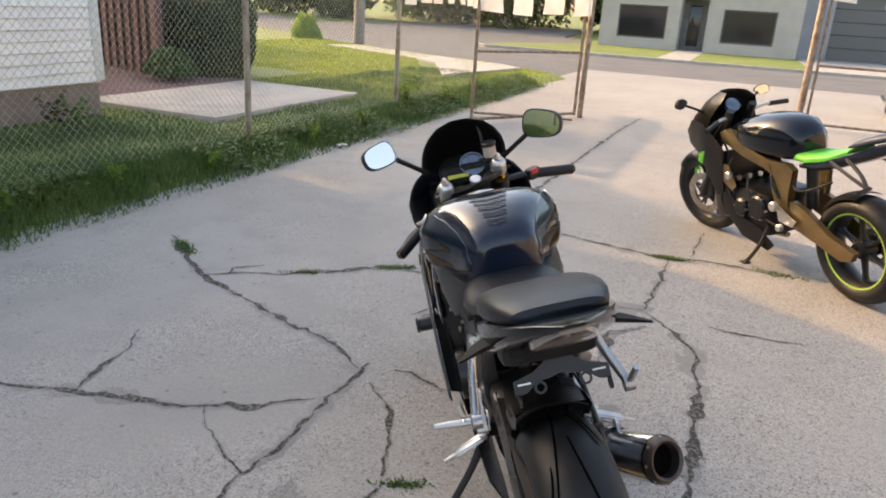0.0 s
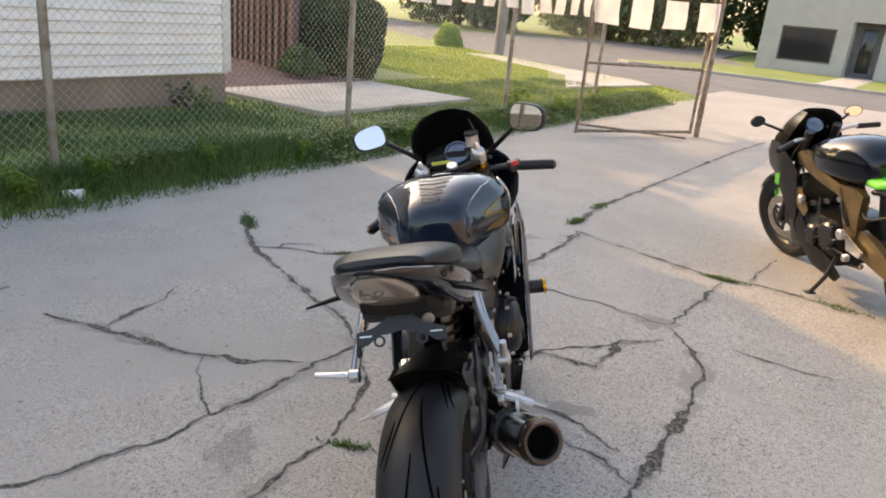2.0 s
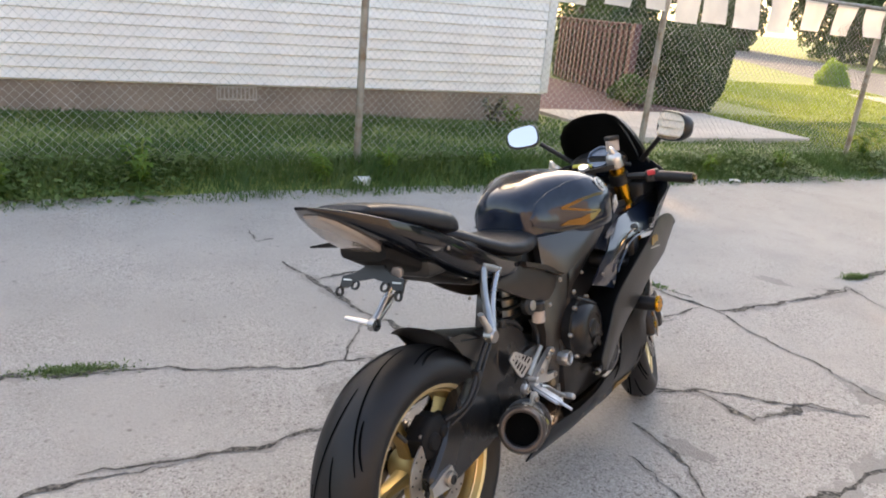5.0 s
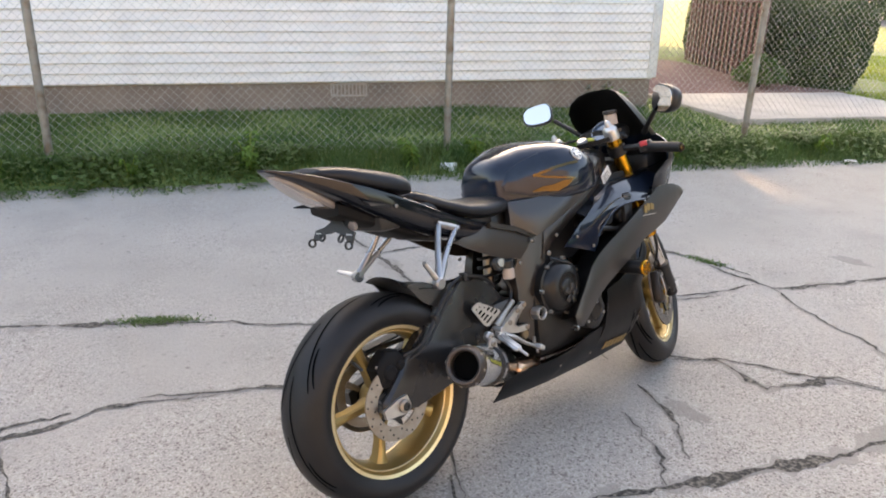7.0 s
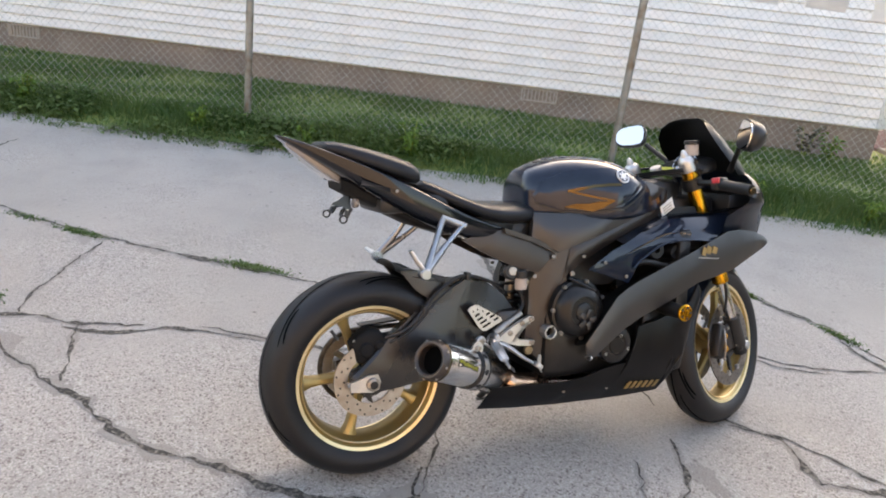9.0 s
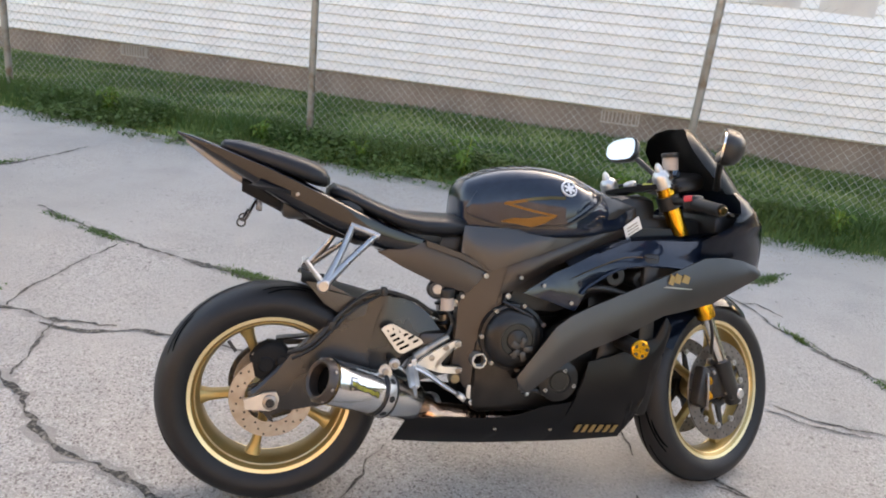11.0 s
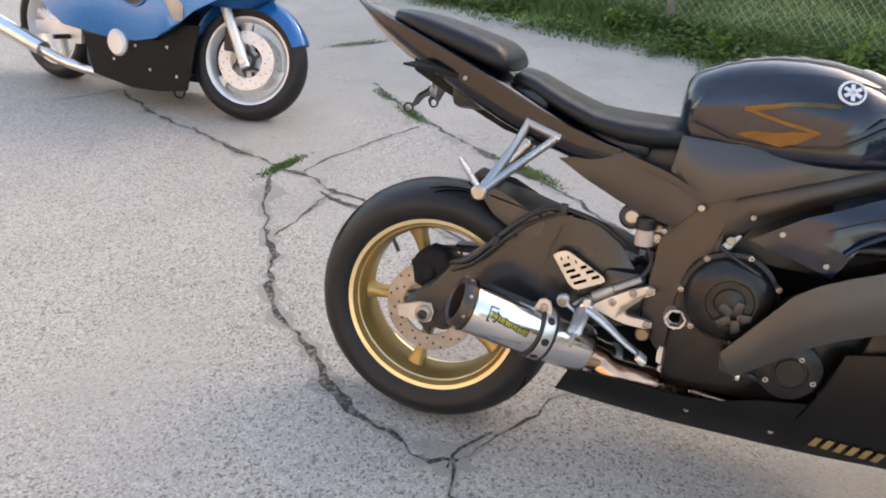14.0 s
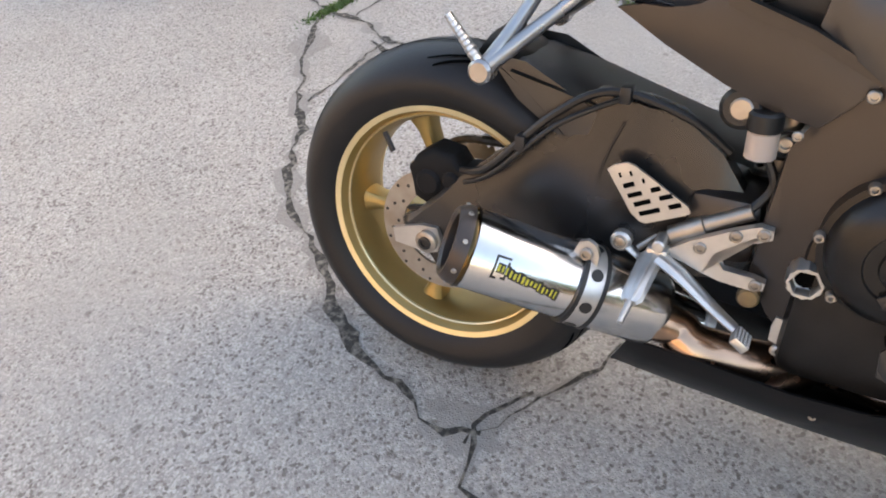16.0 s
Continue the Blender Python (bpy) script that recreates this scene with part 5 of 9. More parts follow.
for k in range(6):
    y0, hwp = 0.545 + 0.033 * k, 0.026 + 0.007 * k
    bm = bmesh.new()
    rows = []
    for f in (0, 1):
        rows.append([(x, y0 + f * 0.022 + 0.012 * abs(x) / 0.05, tank_top(y0 + f * 0.022 + 0.012 * abs(x) / 0.05, x) + 0.0018) for x in [hwp * (-1 + 2 * q / 8) for q in range(9)]])
    loft(bm, rows, closed=False)
    bmesh.ops.solidify(bm, geom=list(bm.faces), thickness=0.003)
    part("tank_pad_rib", bm, M_GLOSS, tank)
bm = bmesh.new()
lathe(bm, [(0.0, 0.001), (0.0, 0.045), (0.008, 0.045), (0.011, 0.04), (0.011, 0.001)], (0, 0.87, 0.932), "z", 30, closed=False, m=Matrix.Rotation(radians(-24), 4, "X"))
part("filler_cap", bm, M_ALU, tank, "round aluminium filler cap")

# satin side covers under the tank
side_sheet("side_cover", [(0.505, 0.728), (0.515, 0.8), (0.6, 0.798), (0.69, 0.802), (0.775, 0.82), (0.835, 0.858), (0.888, 0.902), (0.95, 0.89), (1.02, 0.872), (0.96, 0.838), (0.891, 0.797), (0.74, 0.742), (0.583, 0.68)], lambda y, z: 0.118 + 0.08 * math.sin(math.pi * min(1, max(0, (y - 0.44) / 0.7))) ** 1.2 - 0.02 * (z - 0.72) / 0.1, 0.03, M_MATTE, bike, (1, -1), 2, "satin black side cover under the tank")
side_sheet("seat_side_cover", [(0.275, 0.722), (0.407, 0.752), (0.5, 0.722), (0.585, 0.682), (0.56, 0.645), (0.53, 0.615), (0.48, 0.625), (0.419, 0.648), (0.34, 0.685)], lambda y, z: 0.12 + 0.02 * (y - 0.28) / 0.3, 0.02, M_FRAME, bike, (1, -1), 1, "dark brown-black seat side panel")
side_sheet("cover_lip", [(0.405, 0.757), (0.5, 0.727), (0.585, 0.688), (0.583, 0.675), (0.5, 0.712), (0.407, 0.742)], lambda y, z: 0.127 + 0.02 * (y - 0.28) / 0.3, 0.02, M_FRAME, bike, (1, -1), 0)

# ---- seats and tail ----
bm = bmesh.new()
loft(bm, [ring_section(y, zc, hw, lo, 28, 2.8, 0, hi) for y, zc, hw, lo, hi in ((0.148, 0.872, 0.07, 0.008, 0.012), (0.165, 0.872, 0.085, 0.014, 0.026), (0.2, 0.858, 0.1, 0.018, 0.032), (0.27, 0.83, 0.12, 0.022, 0.028), (0.34, 0.806, 0.136, 0.024, 0.026), (0.4, 0.795, 0.14, 0.03, 0.031), (0.46, 0.793, 0.132, 0.034, 0.032), (0.51, 0.793, 0.116, 0.03, 0.03), (0.545, 0.79, 0.09, 0.02, 0.022))])
part("rider_seat", bm, M_VINYL, bike, "smooth black vinyl rider seat")
bm = bmesh.new()
loft(bm, [ring_section(y, zc, hw, lo, 32, 3.4, 0, hi) for y, zc, hw, lo, hi in ((-0.135, 0.985, 0.066, 0.006, 0.006), (-0.125, 0.982, 0.088, 0.012, 0.018), (-0.09, 0.973, 0.105, 0.016, 0.027), (-0.04, 0.958, 0.118, 0.02, 0.034), (0.02, 0.94, 0.127, 0.022, 0.038), (0.08, 0.922, 0.13, 0.024, 0.04), (0.115, 0.912, 0.127, 0.024, 0.038), (0.135, 0.906, 0.118, 0.02, 0.03), (0.145, 0.903, 0.098, 0.01, 0.014))])
part("pillion_seat", bm, M_VINYL, bike, "raised black vinyl pillion seat")
bm = bmesh.new()
loft(bm, [ring_section(y, zc, hw, lo, 36, 4.5, 0, hi) for y, zc, hw, lo, hi in ((-0.245, 1.012, 0.02, 0.004, 0.003), (-0.2, 0.995, 0.062, 0.016, 0.009), (-0.15, 0.975, 0.094, 0.03, 0.012), (-0.09, 0.952, 0.116, 0.044, 0.014), (-0.02, 0.925, 0.128, 0.062, 0.016), (0.06, 0.89, 0.134, 0.074, 0.018), (0.14, 0.853, 0.136, 0.076, 0.018), (0.22, 0.816, 0.134, 0.072, 0.016), (0.3, 0.783, 0.128, 0.064, 0.013), (0.37, 0.761, 0.121, 0.05, 0.01), (0.44, 0.745, 0.114, 0.026, 0.006))])
tail = part("tail_cowl", bm, M_TAIL, bike, "gloss black pointed tail cowl")
for sd in (1, -1):
    bolt((sd * 0.136, 0.06, 0.868), (sd, 0, 0), 0.005, tail, M_STEEL, "cowl_bolt", 0.003)
for s in (1, -1):
    bm = bmesh.new()
    loft(bm, [[(s * 0.118, 0.06, 0.872), (s * 0.118, -0.035, 0.9), (s * 0.118, -0.035, 0.89), (s * 0.118, 0.06, 0.861)], [(s * 0.155, 0.015, 0.88), (s * 0.155, -0.045, 0.894), (s * 0.155, -0.045, 0.886), (s * 0.155, 0.015, 0.871)], [(s * 0.19, -0.05, 0.887), (s * 0.19, -0.062, 0.889), (s * 0.19, -0.062, 0.885), (s * 0.19, -0.05, 0.883)]])
    part("indicator", bm, M_GRIP, bike, "slim pointed black turn indicator")
bm = bmesh.new()
loft(bm, [ring_section(y, zc, hw, lo, 32, 5.0, 0, hi) for y, zc, hw, lo, hi in ((-0.222, 0.99, 0.022, 0.003, 0.004), (-0.195, 0.972, 0.046, 0.008, 0.009), (-0.15, 0.944, 0.06, 0.015, 0.012), (-0.105, 0.917, 0.062, 0.019, 0.015), (-0.075, 0.9, 0.056, 0.018, 0.015))])
part("tail_light", bm, M_LENS, bike, "smoked clear tail light lens")
bm = bmesh.new()
loft(bm, [ring_section(y, zc, hw, lo, 20, 4, 0, hi) for y, zc, hw, lo, hi in ((-0.08, 0.885, 0.07, 0.02, 0.02), (0.0, 0.85, 0.085, 0.025, 0.03), (0.14, 0.79, 0.09, 0.03, 0.03), (0.28, 0.745, 0.09, 0.02, 0.03), (0.38, 0.74, 0.08, 0.012, 0.02))])
part("undertail", bm, M_GRIP, bike, "black plastic undertail tray")
# plate bracket: a bat-shaped sheet with open loops at its corners
BR = Matrix.Translation((0.0, -0.03, 0.868)) @ pose(0, 0, 0, -28)
bm = bmesh.new()
outline = [(-0.026, 0.0), (0.026, 0.0), (0.03, -0.03), (0.055, -0.046), (0.095, -0.056), (0.096, -0.086), (0.072, -0.082), (0.048, -0.064), (0.024, -0.062), (0.0, -0.056), (-0.024, -0.062), (-0.048, -0.064), (-0.072, -0.082), (-0.096, -0.086), (-0.095, -0.056), (-0.055, -0.046), (-0.03, -0.03)]
loft(bm, [[BR @ Vector((x, y, z)) for x, z in outline] for y in (-0.003, 0.003)])
bracket = part("plate_bracket", bm, M_BLACK, bike, "black steel licence plate bracket, empty")
for x, z in ((0.09, -0.094), (-0.09, -0.094), (0.045, -0.076), (-0.045, -0.076)):
    bm = bmesh.new()
    lathe(bm, [(-0.0025, 0.008), (-0.0025, 0.0125), (0.0025, 0.0125), (0.0025, 0.008)], (0, 0, 0), "x" if abs(x) > 0.05 else "y", 16)
    bm.transform(BR @ Matrix.Translation((x, -0.006, z)))
    part("loop", bm, M_BLACK, bracket)
for x in (0.075, -0.075):
    bm = bmesh.new()
    box(bm, (x - 0.013, -0.0042, -0.066), (x + 0.013, -0.0032, -0.0625), 0.0)
    bm.transform(BR)
    part("slot", bm, M_ALU, bracket)
bm = bmesh.new()
disc(bm, (0.055, -0.03, 0.83), (0.2, -1, 0), 0.014, 0.012, 18, 0.003)
part("plate_lamp", bm, M_LENS, bracket)

# passenger peg hangers
M_HANGER = mat("satin_hanger_metal", (0.4, 0.4, 0.41), 0.28, 0.95, color2=(0.32, 0.315, 0.31), scale=12, rough_var=0.06)
for s in (1, -1):
    bm = bmesh.new()
    foot = (s * 0.215 if s > 0 else -0.19, 0.13 if s > 0 else 0.11, 0.642)
    tube(bm, [(s * 0.158, 0.205, 0.79), (s * 0.175, 0.176, 0.725), foot], [0.01, 0.009, 0.012], 10)
    tube(bm, [(s * 0.158, 0.268, 0.767), (s * 0.175, 0.21, 0.715), foot], [0.01, 0.009, 0.012], 10)
    tube(bm, [(s * 0.158, 0.198, 0.793), (s * 0.158, 0.275, 0.765)], 0.01, 10, 1)
    disc(bm, (foot[0] - s * 0.013, foot[1] - 0.002, 0.64), (s, 0, 0), 0.017, 0.026, 16, 0.004)
    hanger = part("peg_hanger", bm, M_HANGER, bike, "forked aluminium passenger peg hanger")
    a, b = (Vector(foot), Vector((0.222, 0.08, 0.708))) if s > 0 else (Vector(foot), Vector((-0.285, 0.105, 0.652)))
    bm = bmesh.new()
    tube(bm, [a.lerp(b, k / 35) for k in range(36)], [(0.0115 if k % 3 and k > 8 else 0.01) * (1 - 0.3 * k / 35) for k in range(36)], 10, 1, flat=0.75)
    part("passenger_peg", bm, M_ALU, hanger, "ribbed folding passenger peg")

# ---- exhaust ----
E0, E1 = Vector((0.283, 0.116, 0.416)), Vector((0.145, 0.388, 0.306))
ed = (E1 - E0).normalized()
EM = Matrix.Translation(E0) @ ed.to_track_quat("Z", "Y").to_matrix().to_4x4()
elen = (E1 - E0).length
bm = bmesh.new()
lathe(bm, [(0.022, 0.057), (0.026, 0.0582), (elen - 0.012, 0.0575), (elen, 0.052), (elen, 0.02), (elen - 0.01, 0.02), (elen - 0.01, 0.05), (0.022, 0.05)], (0, 0, 0), "z", 40)
bm.transform(EM)
can = part("exhaust_can", bm, M_POLISH, bike, "polished metal exhaust can with a dark outlet")
bm = bmesh.new()
lathe(bm, [(0.0, 0.05), (0.012, 0.0568), (0.022, 0.058), (0.022, 0.045), (0.09, 0.042), (0.09, 0.038), (0.004, 0.041), (0.0, 0.046)], (0, 0, 0), "z", 40)
bm.transform(EM)
part("end_cap", bm, mat("dark_end_cap", (0.06, 0.05, 0.045), 0.35, 0.6, color2=(0.1, 0.075, 0.06), scale=12), can, "dark rolled end cap")
bm = bmesh.new()
lathe(bm, [(0.021, 0.0578), (0.0235, 0.0594), (0.027, 0.0594), (0.029, 0.058)], (0, 0, 0), "z", 40)
bm.transform(EM)
part("can_rim", bm, M_GOLDLINE, can, "thin bronze rim")
for z in (0.62,):
    bm = bmesh.new()
    lathe(bm, [(elen * z - 0.016, 0.0572), (elen * z - 0.016, 0.0615), (elen * z + 0.016, 0.0615), (elen * z + 0.016, 0.0572)], (0, 0, 0), "z", 40)
    bm.transform(EM)
    strap = part("clamp_strap", bm, M_ALU, can, "slotted strap clamp with black edging")
    for o in (-0.016, 0.016):
        bm = bmesh.new()
        lathe(bm, [(elen * z + o - 0.003, 0.0575), (elen * z + o - 0.003, 0.063), (elen * z + o + 0.003, 0.063), (elen * z + o + 0.003, 0.0575)], (0, 0, 0), "z", 40)
        bm.transform(EM)
        part("strap_edge", bm, M_BLACK, strap)
    for k in range(8):
        a = 2 * math.pi * k / 8
        bm = bmesh.new()
        disc(bm, EM @ Vector((0.0614 * math.cos(a), 0.0614 * math.sin(a), elen * z)), (EM.to_3x3() @ Vector((math.cos(a), math.sin(a), 0))), 0.009, 0.0008, 14)
        part("strap_slot", bm, M_BLACK, strap)
# near-black disc stands for the shade deep in the outlet
bm = bmesh.new()
lathe(bm, [(0.03, 0.001), (0.03, 0.0455), (0.034, 0.0455), (0.034, 0.001)], (0, 0, 0), "z", 30, closed=False)
bm.transform(EM)
part("baffle", bm, M_HOLLOWSHADE, can, "black disc for the shade inside the outlet")
for k in range(8):
    a = 2 * math.pi * k / 8 + 0.2
    bm = bmesh.new()
    disc(bm, EM @ Vector((0.0562 * math.cos(a), 0.0562 * math.sin(a), 0.013)), (EM.to_3x3() @ Vector((math.cos(a), math.sin(a), 0))), 0.004, 0.003, 10, 0.001)
    part("rivet", bm, M_STEEL, can)
# maker's print on the can, as plain marks
em_in = EM.inverted()
out_way = (em_in.to_3x3() @ Vector((0.93, -0.1, 0.36))).normalized()
a0 = math.atan2(out_way.y, out_way.x)
up_sign = 1 if (EM.to_3x3() @ Vector((-math.sin(a0), math.cos(a0), 0))).z > 0 else -1


def can_mark(name, z0, z1, h0, h1, material, lift=0.0006):
    bm = bmesh.new()
    rows = []
    for k in range(7):
        h = h0 + (h1 - h0) * k / 6
        a = a0 + up_sign * h / 0.058
        rows.append([EM @ Vector(((0.0582 + lift) * math.cos(a), (0.0582 + lift) * math.sin(a), z)) for z in (z0, z1)])
    loft(bm, rows, closed=False)
    return part(name, bm, material, can)


for q in ((0.06, 0.063, -0.012, 0.02), (0.078, 0.081, -0.012, 0.014), (0.06, 0.081, 0.017, 0.02), (0.06, 0.068, -0.014, -0.011), (0.074, 0.081, -0.012, -0.009)):
    can_mark("print_mark", *q, M_BLACK)
rp = random.Random(5)
for k in range(15):
    z = 0.066 + 0.0062 * k
    top, low = 0.0085 - 0.00085 * k + rp.uniform(-0.0015, 0.0015), -0.0025 - 0.00085 * k + rp.uniform(-0.0025, 0.001)
    can_mark("print_mark", z - 0.0008, z + rp.uniform(0.0045, 0.006), low - 0.0014, top + 0.0014, M_BLACK, 0.0005)
    can_mark("print_mark", z, z + rp.uniform(0.002, 0.0036), low + 0.0012, top - 0.0012, M_YELLOW, 0.0009)
bm = bmesh.new()
tube(bm, [E1 - ed * 0.01, E1 + ed * 0.04, (0.13, 0.45, 0.272), (0.105, 0.53, 0.252), (0.05, 0.6, 0.232)], [0.031, 0.031, 0.034, 0.036, 0.034], 20)
part("link_pipe", bm, M_COPPER, bike, "heat-tinted exhaust link pipe")
bm = bmesh.new()
tube(bm, [E1 - ed * 0.004, E1 + ed * 0.07], [0.036, 0.033], 20, 1)
part("link_sleeve", bm, M_POLISH, bike, "polished sleeve on the link pipe")
bm = bmesh.new()
lathe(bm, [(-0.006, 0.031), (-0.006, 0.038), (0.006, 0.038), (0.006, 0.031)], (0, 0, 0), "z", 20)
box(bm, (0.03, -0.008, -0.006), (0.052, 0.008, 0.006), 0.003)
bm.transform(Matrix.Translation(E1 + ed * 0.072) @ ed.to_track_quat("Z", "Y").to_matrix().to_4x4())
part("pipe_clamp", bm, M_ALU, bike)
CB = E0 + ed * elen * 0.62 + Vector((0.02, 0.012, 0.06))
bm = bmesh.new()
loft(bm, [[CB + Vector((dx, y, z)) for y, z in ((-0.016, -0.022), (0.014, -0.026), (0.018, 0.006), (0.012, 0.02), (0.0, 0.026), (-0.012, 0.021), (-0.018, 0.006))] for dx in (-0.004, 0.004)])
part("can_bracket", bm, M_ALU, bike, "upright aluminium tab on the strap")
bolt(CB + Vector((0.004, 0.0, 0.006)), (1, 0, 0.1), 0.009, bike, M_STEEL, "can_bolt", 0.007)
bm = bmesh.new()
tube(bm, [(0.172, 0.332, 0.418), (0.174, 0.352, 0.405), (0.172, 0.372, 0.39)], [0.009, 0.007, 0.007], 10, flat=0.6)
part("can_bracket", bm, M_ALU, bike)
bolt((0.165, 0.33, 0.42), (1, 0, 0), 0.015, bike, M_ALU, "rubber_mount", 0.016)
bolt((0.181, 0.33, 0.42), (1, 0, 0), 0.009, bike, M_STEEL, "can_bolt", 0.004)

# ---- rear sets ----
for s in (1, -1):
    side_sheet("rear_set", [(0.382, 0.412), (0.418, 0.439), (0.465, 0.466), (0.499, 0.482), (0.515, 0.479), (0.516, 0.467), (0.501, 0.459), (0.476, 0.451), (0.452, 0.431), (0.45, 0.422), (0.467, 0.409), (0.506, 0.407), (0.521, 0.403), (0.52, 0.392), (0.507, 0.388), (0.464, 0.391), (0.441, 0.397), (0.413, 0.407)], 0.168, 0.014, M_ALU, bike, (s,), 0, "machined aluminium foot peg bracket")
    for y, z in ((0.433, 0.434), (0.473, 0.462), (0.505, 0.472), (0.51, 0.398)):
        bolt((s * 0.167, y, z), (s, 0, 0), 0.0085, bike, M_STEEL, "bolt", 0.006)
    bm = bmesh.new()
    disc(bm, (s * 0.155, 0.382, 0.428), (s, 0, 0), 0.009, 0.03, 14, 0.002)
    box(bm, (s * 0.172 - 0.012, 0.366, 0.404), (s * 0.172 + 0.012, 0.396, 0.424), 0.005)
    part("peg_joint", bm, M_ALU, bike)
    ends = Vector((s * 0.176, 0.376, 0.411)), Vector((s * 0.256, 0.37, 0.379))
    bm = bmesh.new()
    along = (ends[1] - ends[0]).normalized()
    w1 = along.cross(Vector((0, 0, 1))).normalized()
    w2 = w1.cross(along)
    loft(bm, [[ends[0].lerp(ends[1], f) + w1 * (0.0165 * g * q * math.cos(2 * math.pi * k / 32)) + w2 * (0.0105 * g * q * math.sin(2 * math.pi * k / 32)) for k, q in ((k, 1.0 if k % 4 < 2 else 0.84) for k in range(32))] for f, g in ((0, 0.8), (0.06, 1), (0.92, 0.9), (1, 0.6))])
    tube(bm, [ends[1] - along * 0.01, ends[1] + along * 0.035], [0.0055, 0.004], 8, 1)
    part("foot_peg", bm, M_ALU, bike, "ribbed aluminium foot peg")
    side_sheet("heel_plate", [(0.293, 0.512), (0.301, 0.52), (0.318, 0.527), (0.329, 0.525), (0.406, 0.482), (0.411, 0.473), (0.404, 0.468), (0.356, 0.444), (0.346, 0.445), (0.333, 0.455)], 0.155, 0.004, M_ALU, bike, (s,), 0, "drilled aluminium heel plate")
    # flat near-black bars on the plate paint the shade of its slots
    for y0, z0, y1, z1 in ((0.31, 0.5065, 0.313, 0.508), (0.324, 0.512, 0.327, 0.5135), (0.318, 0.492, 0.332, 0.499), (0.342, 0.505, 0.345, 0.5065), (0.326, 0.479, 0.344, 0.488), (0.355, 0.494, 0.367, 0.5), (0.336, 0.468, 0.357, 0.479), (0.368, 0.485, 0.384, 0.493), (0.345, 0.456, 0.371, 0.469), (0.382, 0.475, 0.397, 0.4825)):
        bm = bmesh.new()
        tube(bm, [(s * 0.1552, y0, z0), (s * 0.1552, y1, z1)], 0.0036, 8, 1)
        bmesh.ops.transform(bm, matrix=Matrix.Translation((s * 0.155, 0, 0)) @ Matrix.Diagonal((0.2, 1, 1, 1)) @ Matrix.Translation((-s * 0.155, 0, 0)), verts=bm.verts)
        part("plate_slot", bm, M_HOLLOWSHADE, bike)
bm = bmesh.new()
tube(bm, [(0.182, 0.384, 0.413), (0.186, 0.418, 0.396), (0.19, 0.469, 0.36), (0.195, 0.5, 0.342)], [0.015, 0.0155, 0.0125, 0.01], 10, flat=0.5)
pedal = part("brake_pedal", bm, M_ALU, bike, "aluminium rear brake pedal")
bm = bmesh.new()
box(bm, (-0.016, -0.012, -0.007), (0.016, 0.012, 0.007), 0.003, Matrix.Translation((0.208, 0.51, 0.336)) @ Matrix.Rotation(radians(-35), 4, "X"))
for a in range(5):
    for b in range(4):
        box(bm, (-0.014 + 0.006 * a, -0.01 + 0.0055 * b, 0.0065), (-0.0105 + 0.006 * a, -0.0068 + 0.0055 * b, 0.0085), 0.0005, Matrix.Translation((0.208, 0.51, 0.336)) @ Matrix.Rotation(radians(-35), 4, "X"), 1)
part("toe_pad", bm, M_ALU, pedal, "knurled toe pad")
bm = bmesh.new()
tube(bm, [(0.146, 0.375, 0.425), (0.146, 0.388, 0.43), (0.146, 0.39, 0.431), (0.142, 0.43, 0.455), (0.142, 0.432, 0.456), (0.138, 0.485, 0.486)], [0.006, 0.006, 0.013, 0.014, 0.011, 0.011], 14, 1)
mc = part("rear_master_cylinder", bm, M_STEEL, bike, "grey rear brake master cylinder")
bm = bmesh.new()
tube(bm, [(0.135, 0.48, 0.486), (0.125, 0.5, 0.52), (0.12, 0.485, 0.555), (0.119, 0.477, 0.572)], 0.006, 8)
part("hose", bm, M_BLACK, mc)
bm = bmesh.new()
tube(bm, [(0.146, 0.372, 0.424), (0.16, 0.36, 0.416), (0.168, 0.352, 0.41)], 0.005, 8)
part("push_rod", bm, M_STEEL, mc)
# clip and return spring ahead of the pedal
side_sheet("pedal_clip", [(0.545, 0.352), (0.556, 0.35), (0.552, 0.335), (0.562, 0.318), (0.555, 0.31), (0.543, 0.315), (0.542, 0.335)], 0.158, 0.006, M_ALU, bike, (1,), 0)
bolt((0.158, 0.556, 0.302), (1, 0, 0), 0.008, bike, M_ALU, "bolt", 0.006)
bm = bmesh.new()
disc(bm, (0.15, 0.505, 0.372), (1, 0, 0), 0.015, 0.014, 18, 0.003)
part("pedal_pivot", bm, mat("aged_brass", (0.3, 0.22, 0.12), 0.4, 0.8, color2=(0.18, 0.14, 0.1), scale=30), bike)
bm = bmesh.new()
disc(bm, (0.118, 0.476, 0.566), (0.05, -0.05, 1), 0.019, 0.036, 18, 0.003)
res = part("rear_reservoir", bm, M_FLUID, bike, "small rear brake reservoir")
bm = bmesh.new()
disc(bm, (0.12, 0.474, 0.602), (0.05, -0.05, 1), 0.021, 0.024, 18, 0.003)
part("reservoir_cap", bm, M_BLACK, res)
bolt((0.13, 0.501, 0.582), (1, 0, 0), 0.011, bike, M_STEEL, "bolt", 0.01)
bm = bmesh.new()
disc(bm, (0.1, 0.445, 0.62), (1, -0.1, 0.1), 0.027, 0.022, 20, 0.006)
knob = part("preload_knob", bm, M_BLACK, bike)
bm = bmesh.new()
disc(bm, (0.122, 0.444, 0.622), (1, -0.1, 0.1), 0.014, 0.004, 16, 0.002)
part("knob_face", bm, M_STEEL, knob)
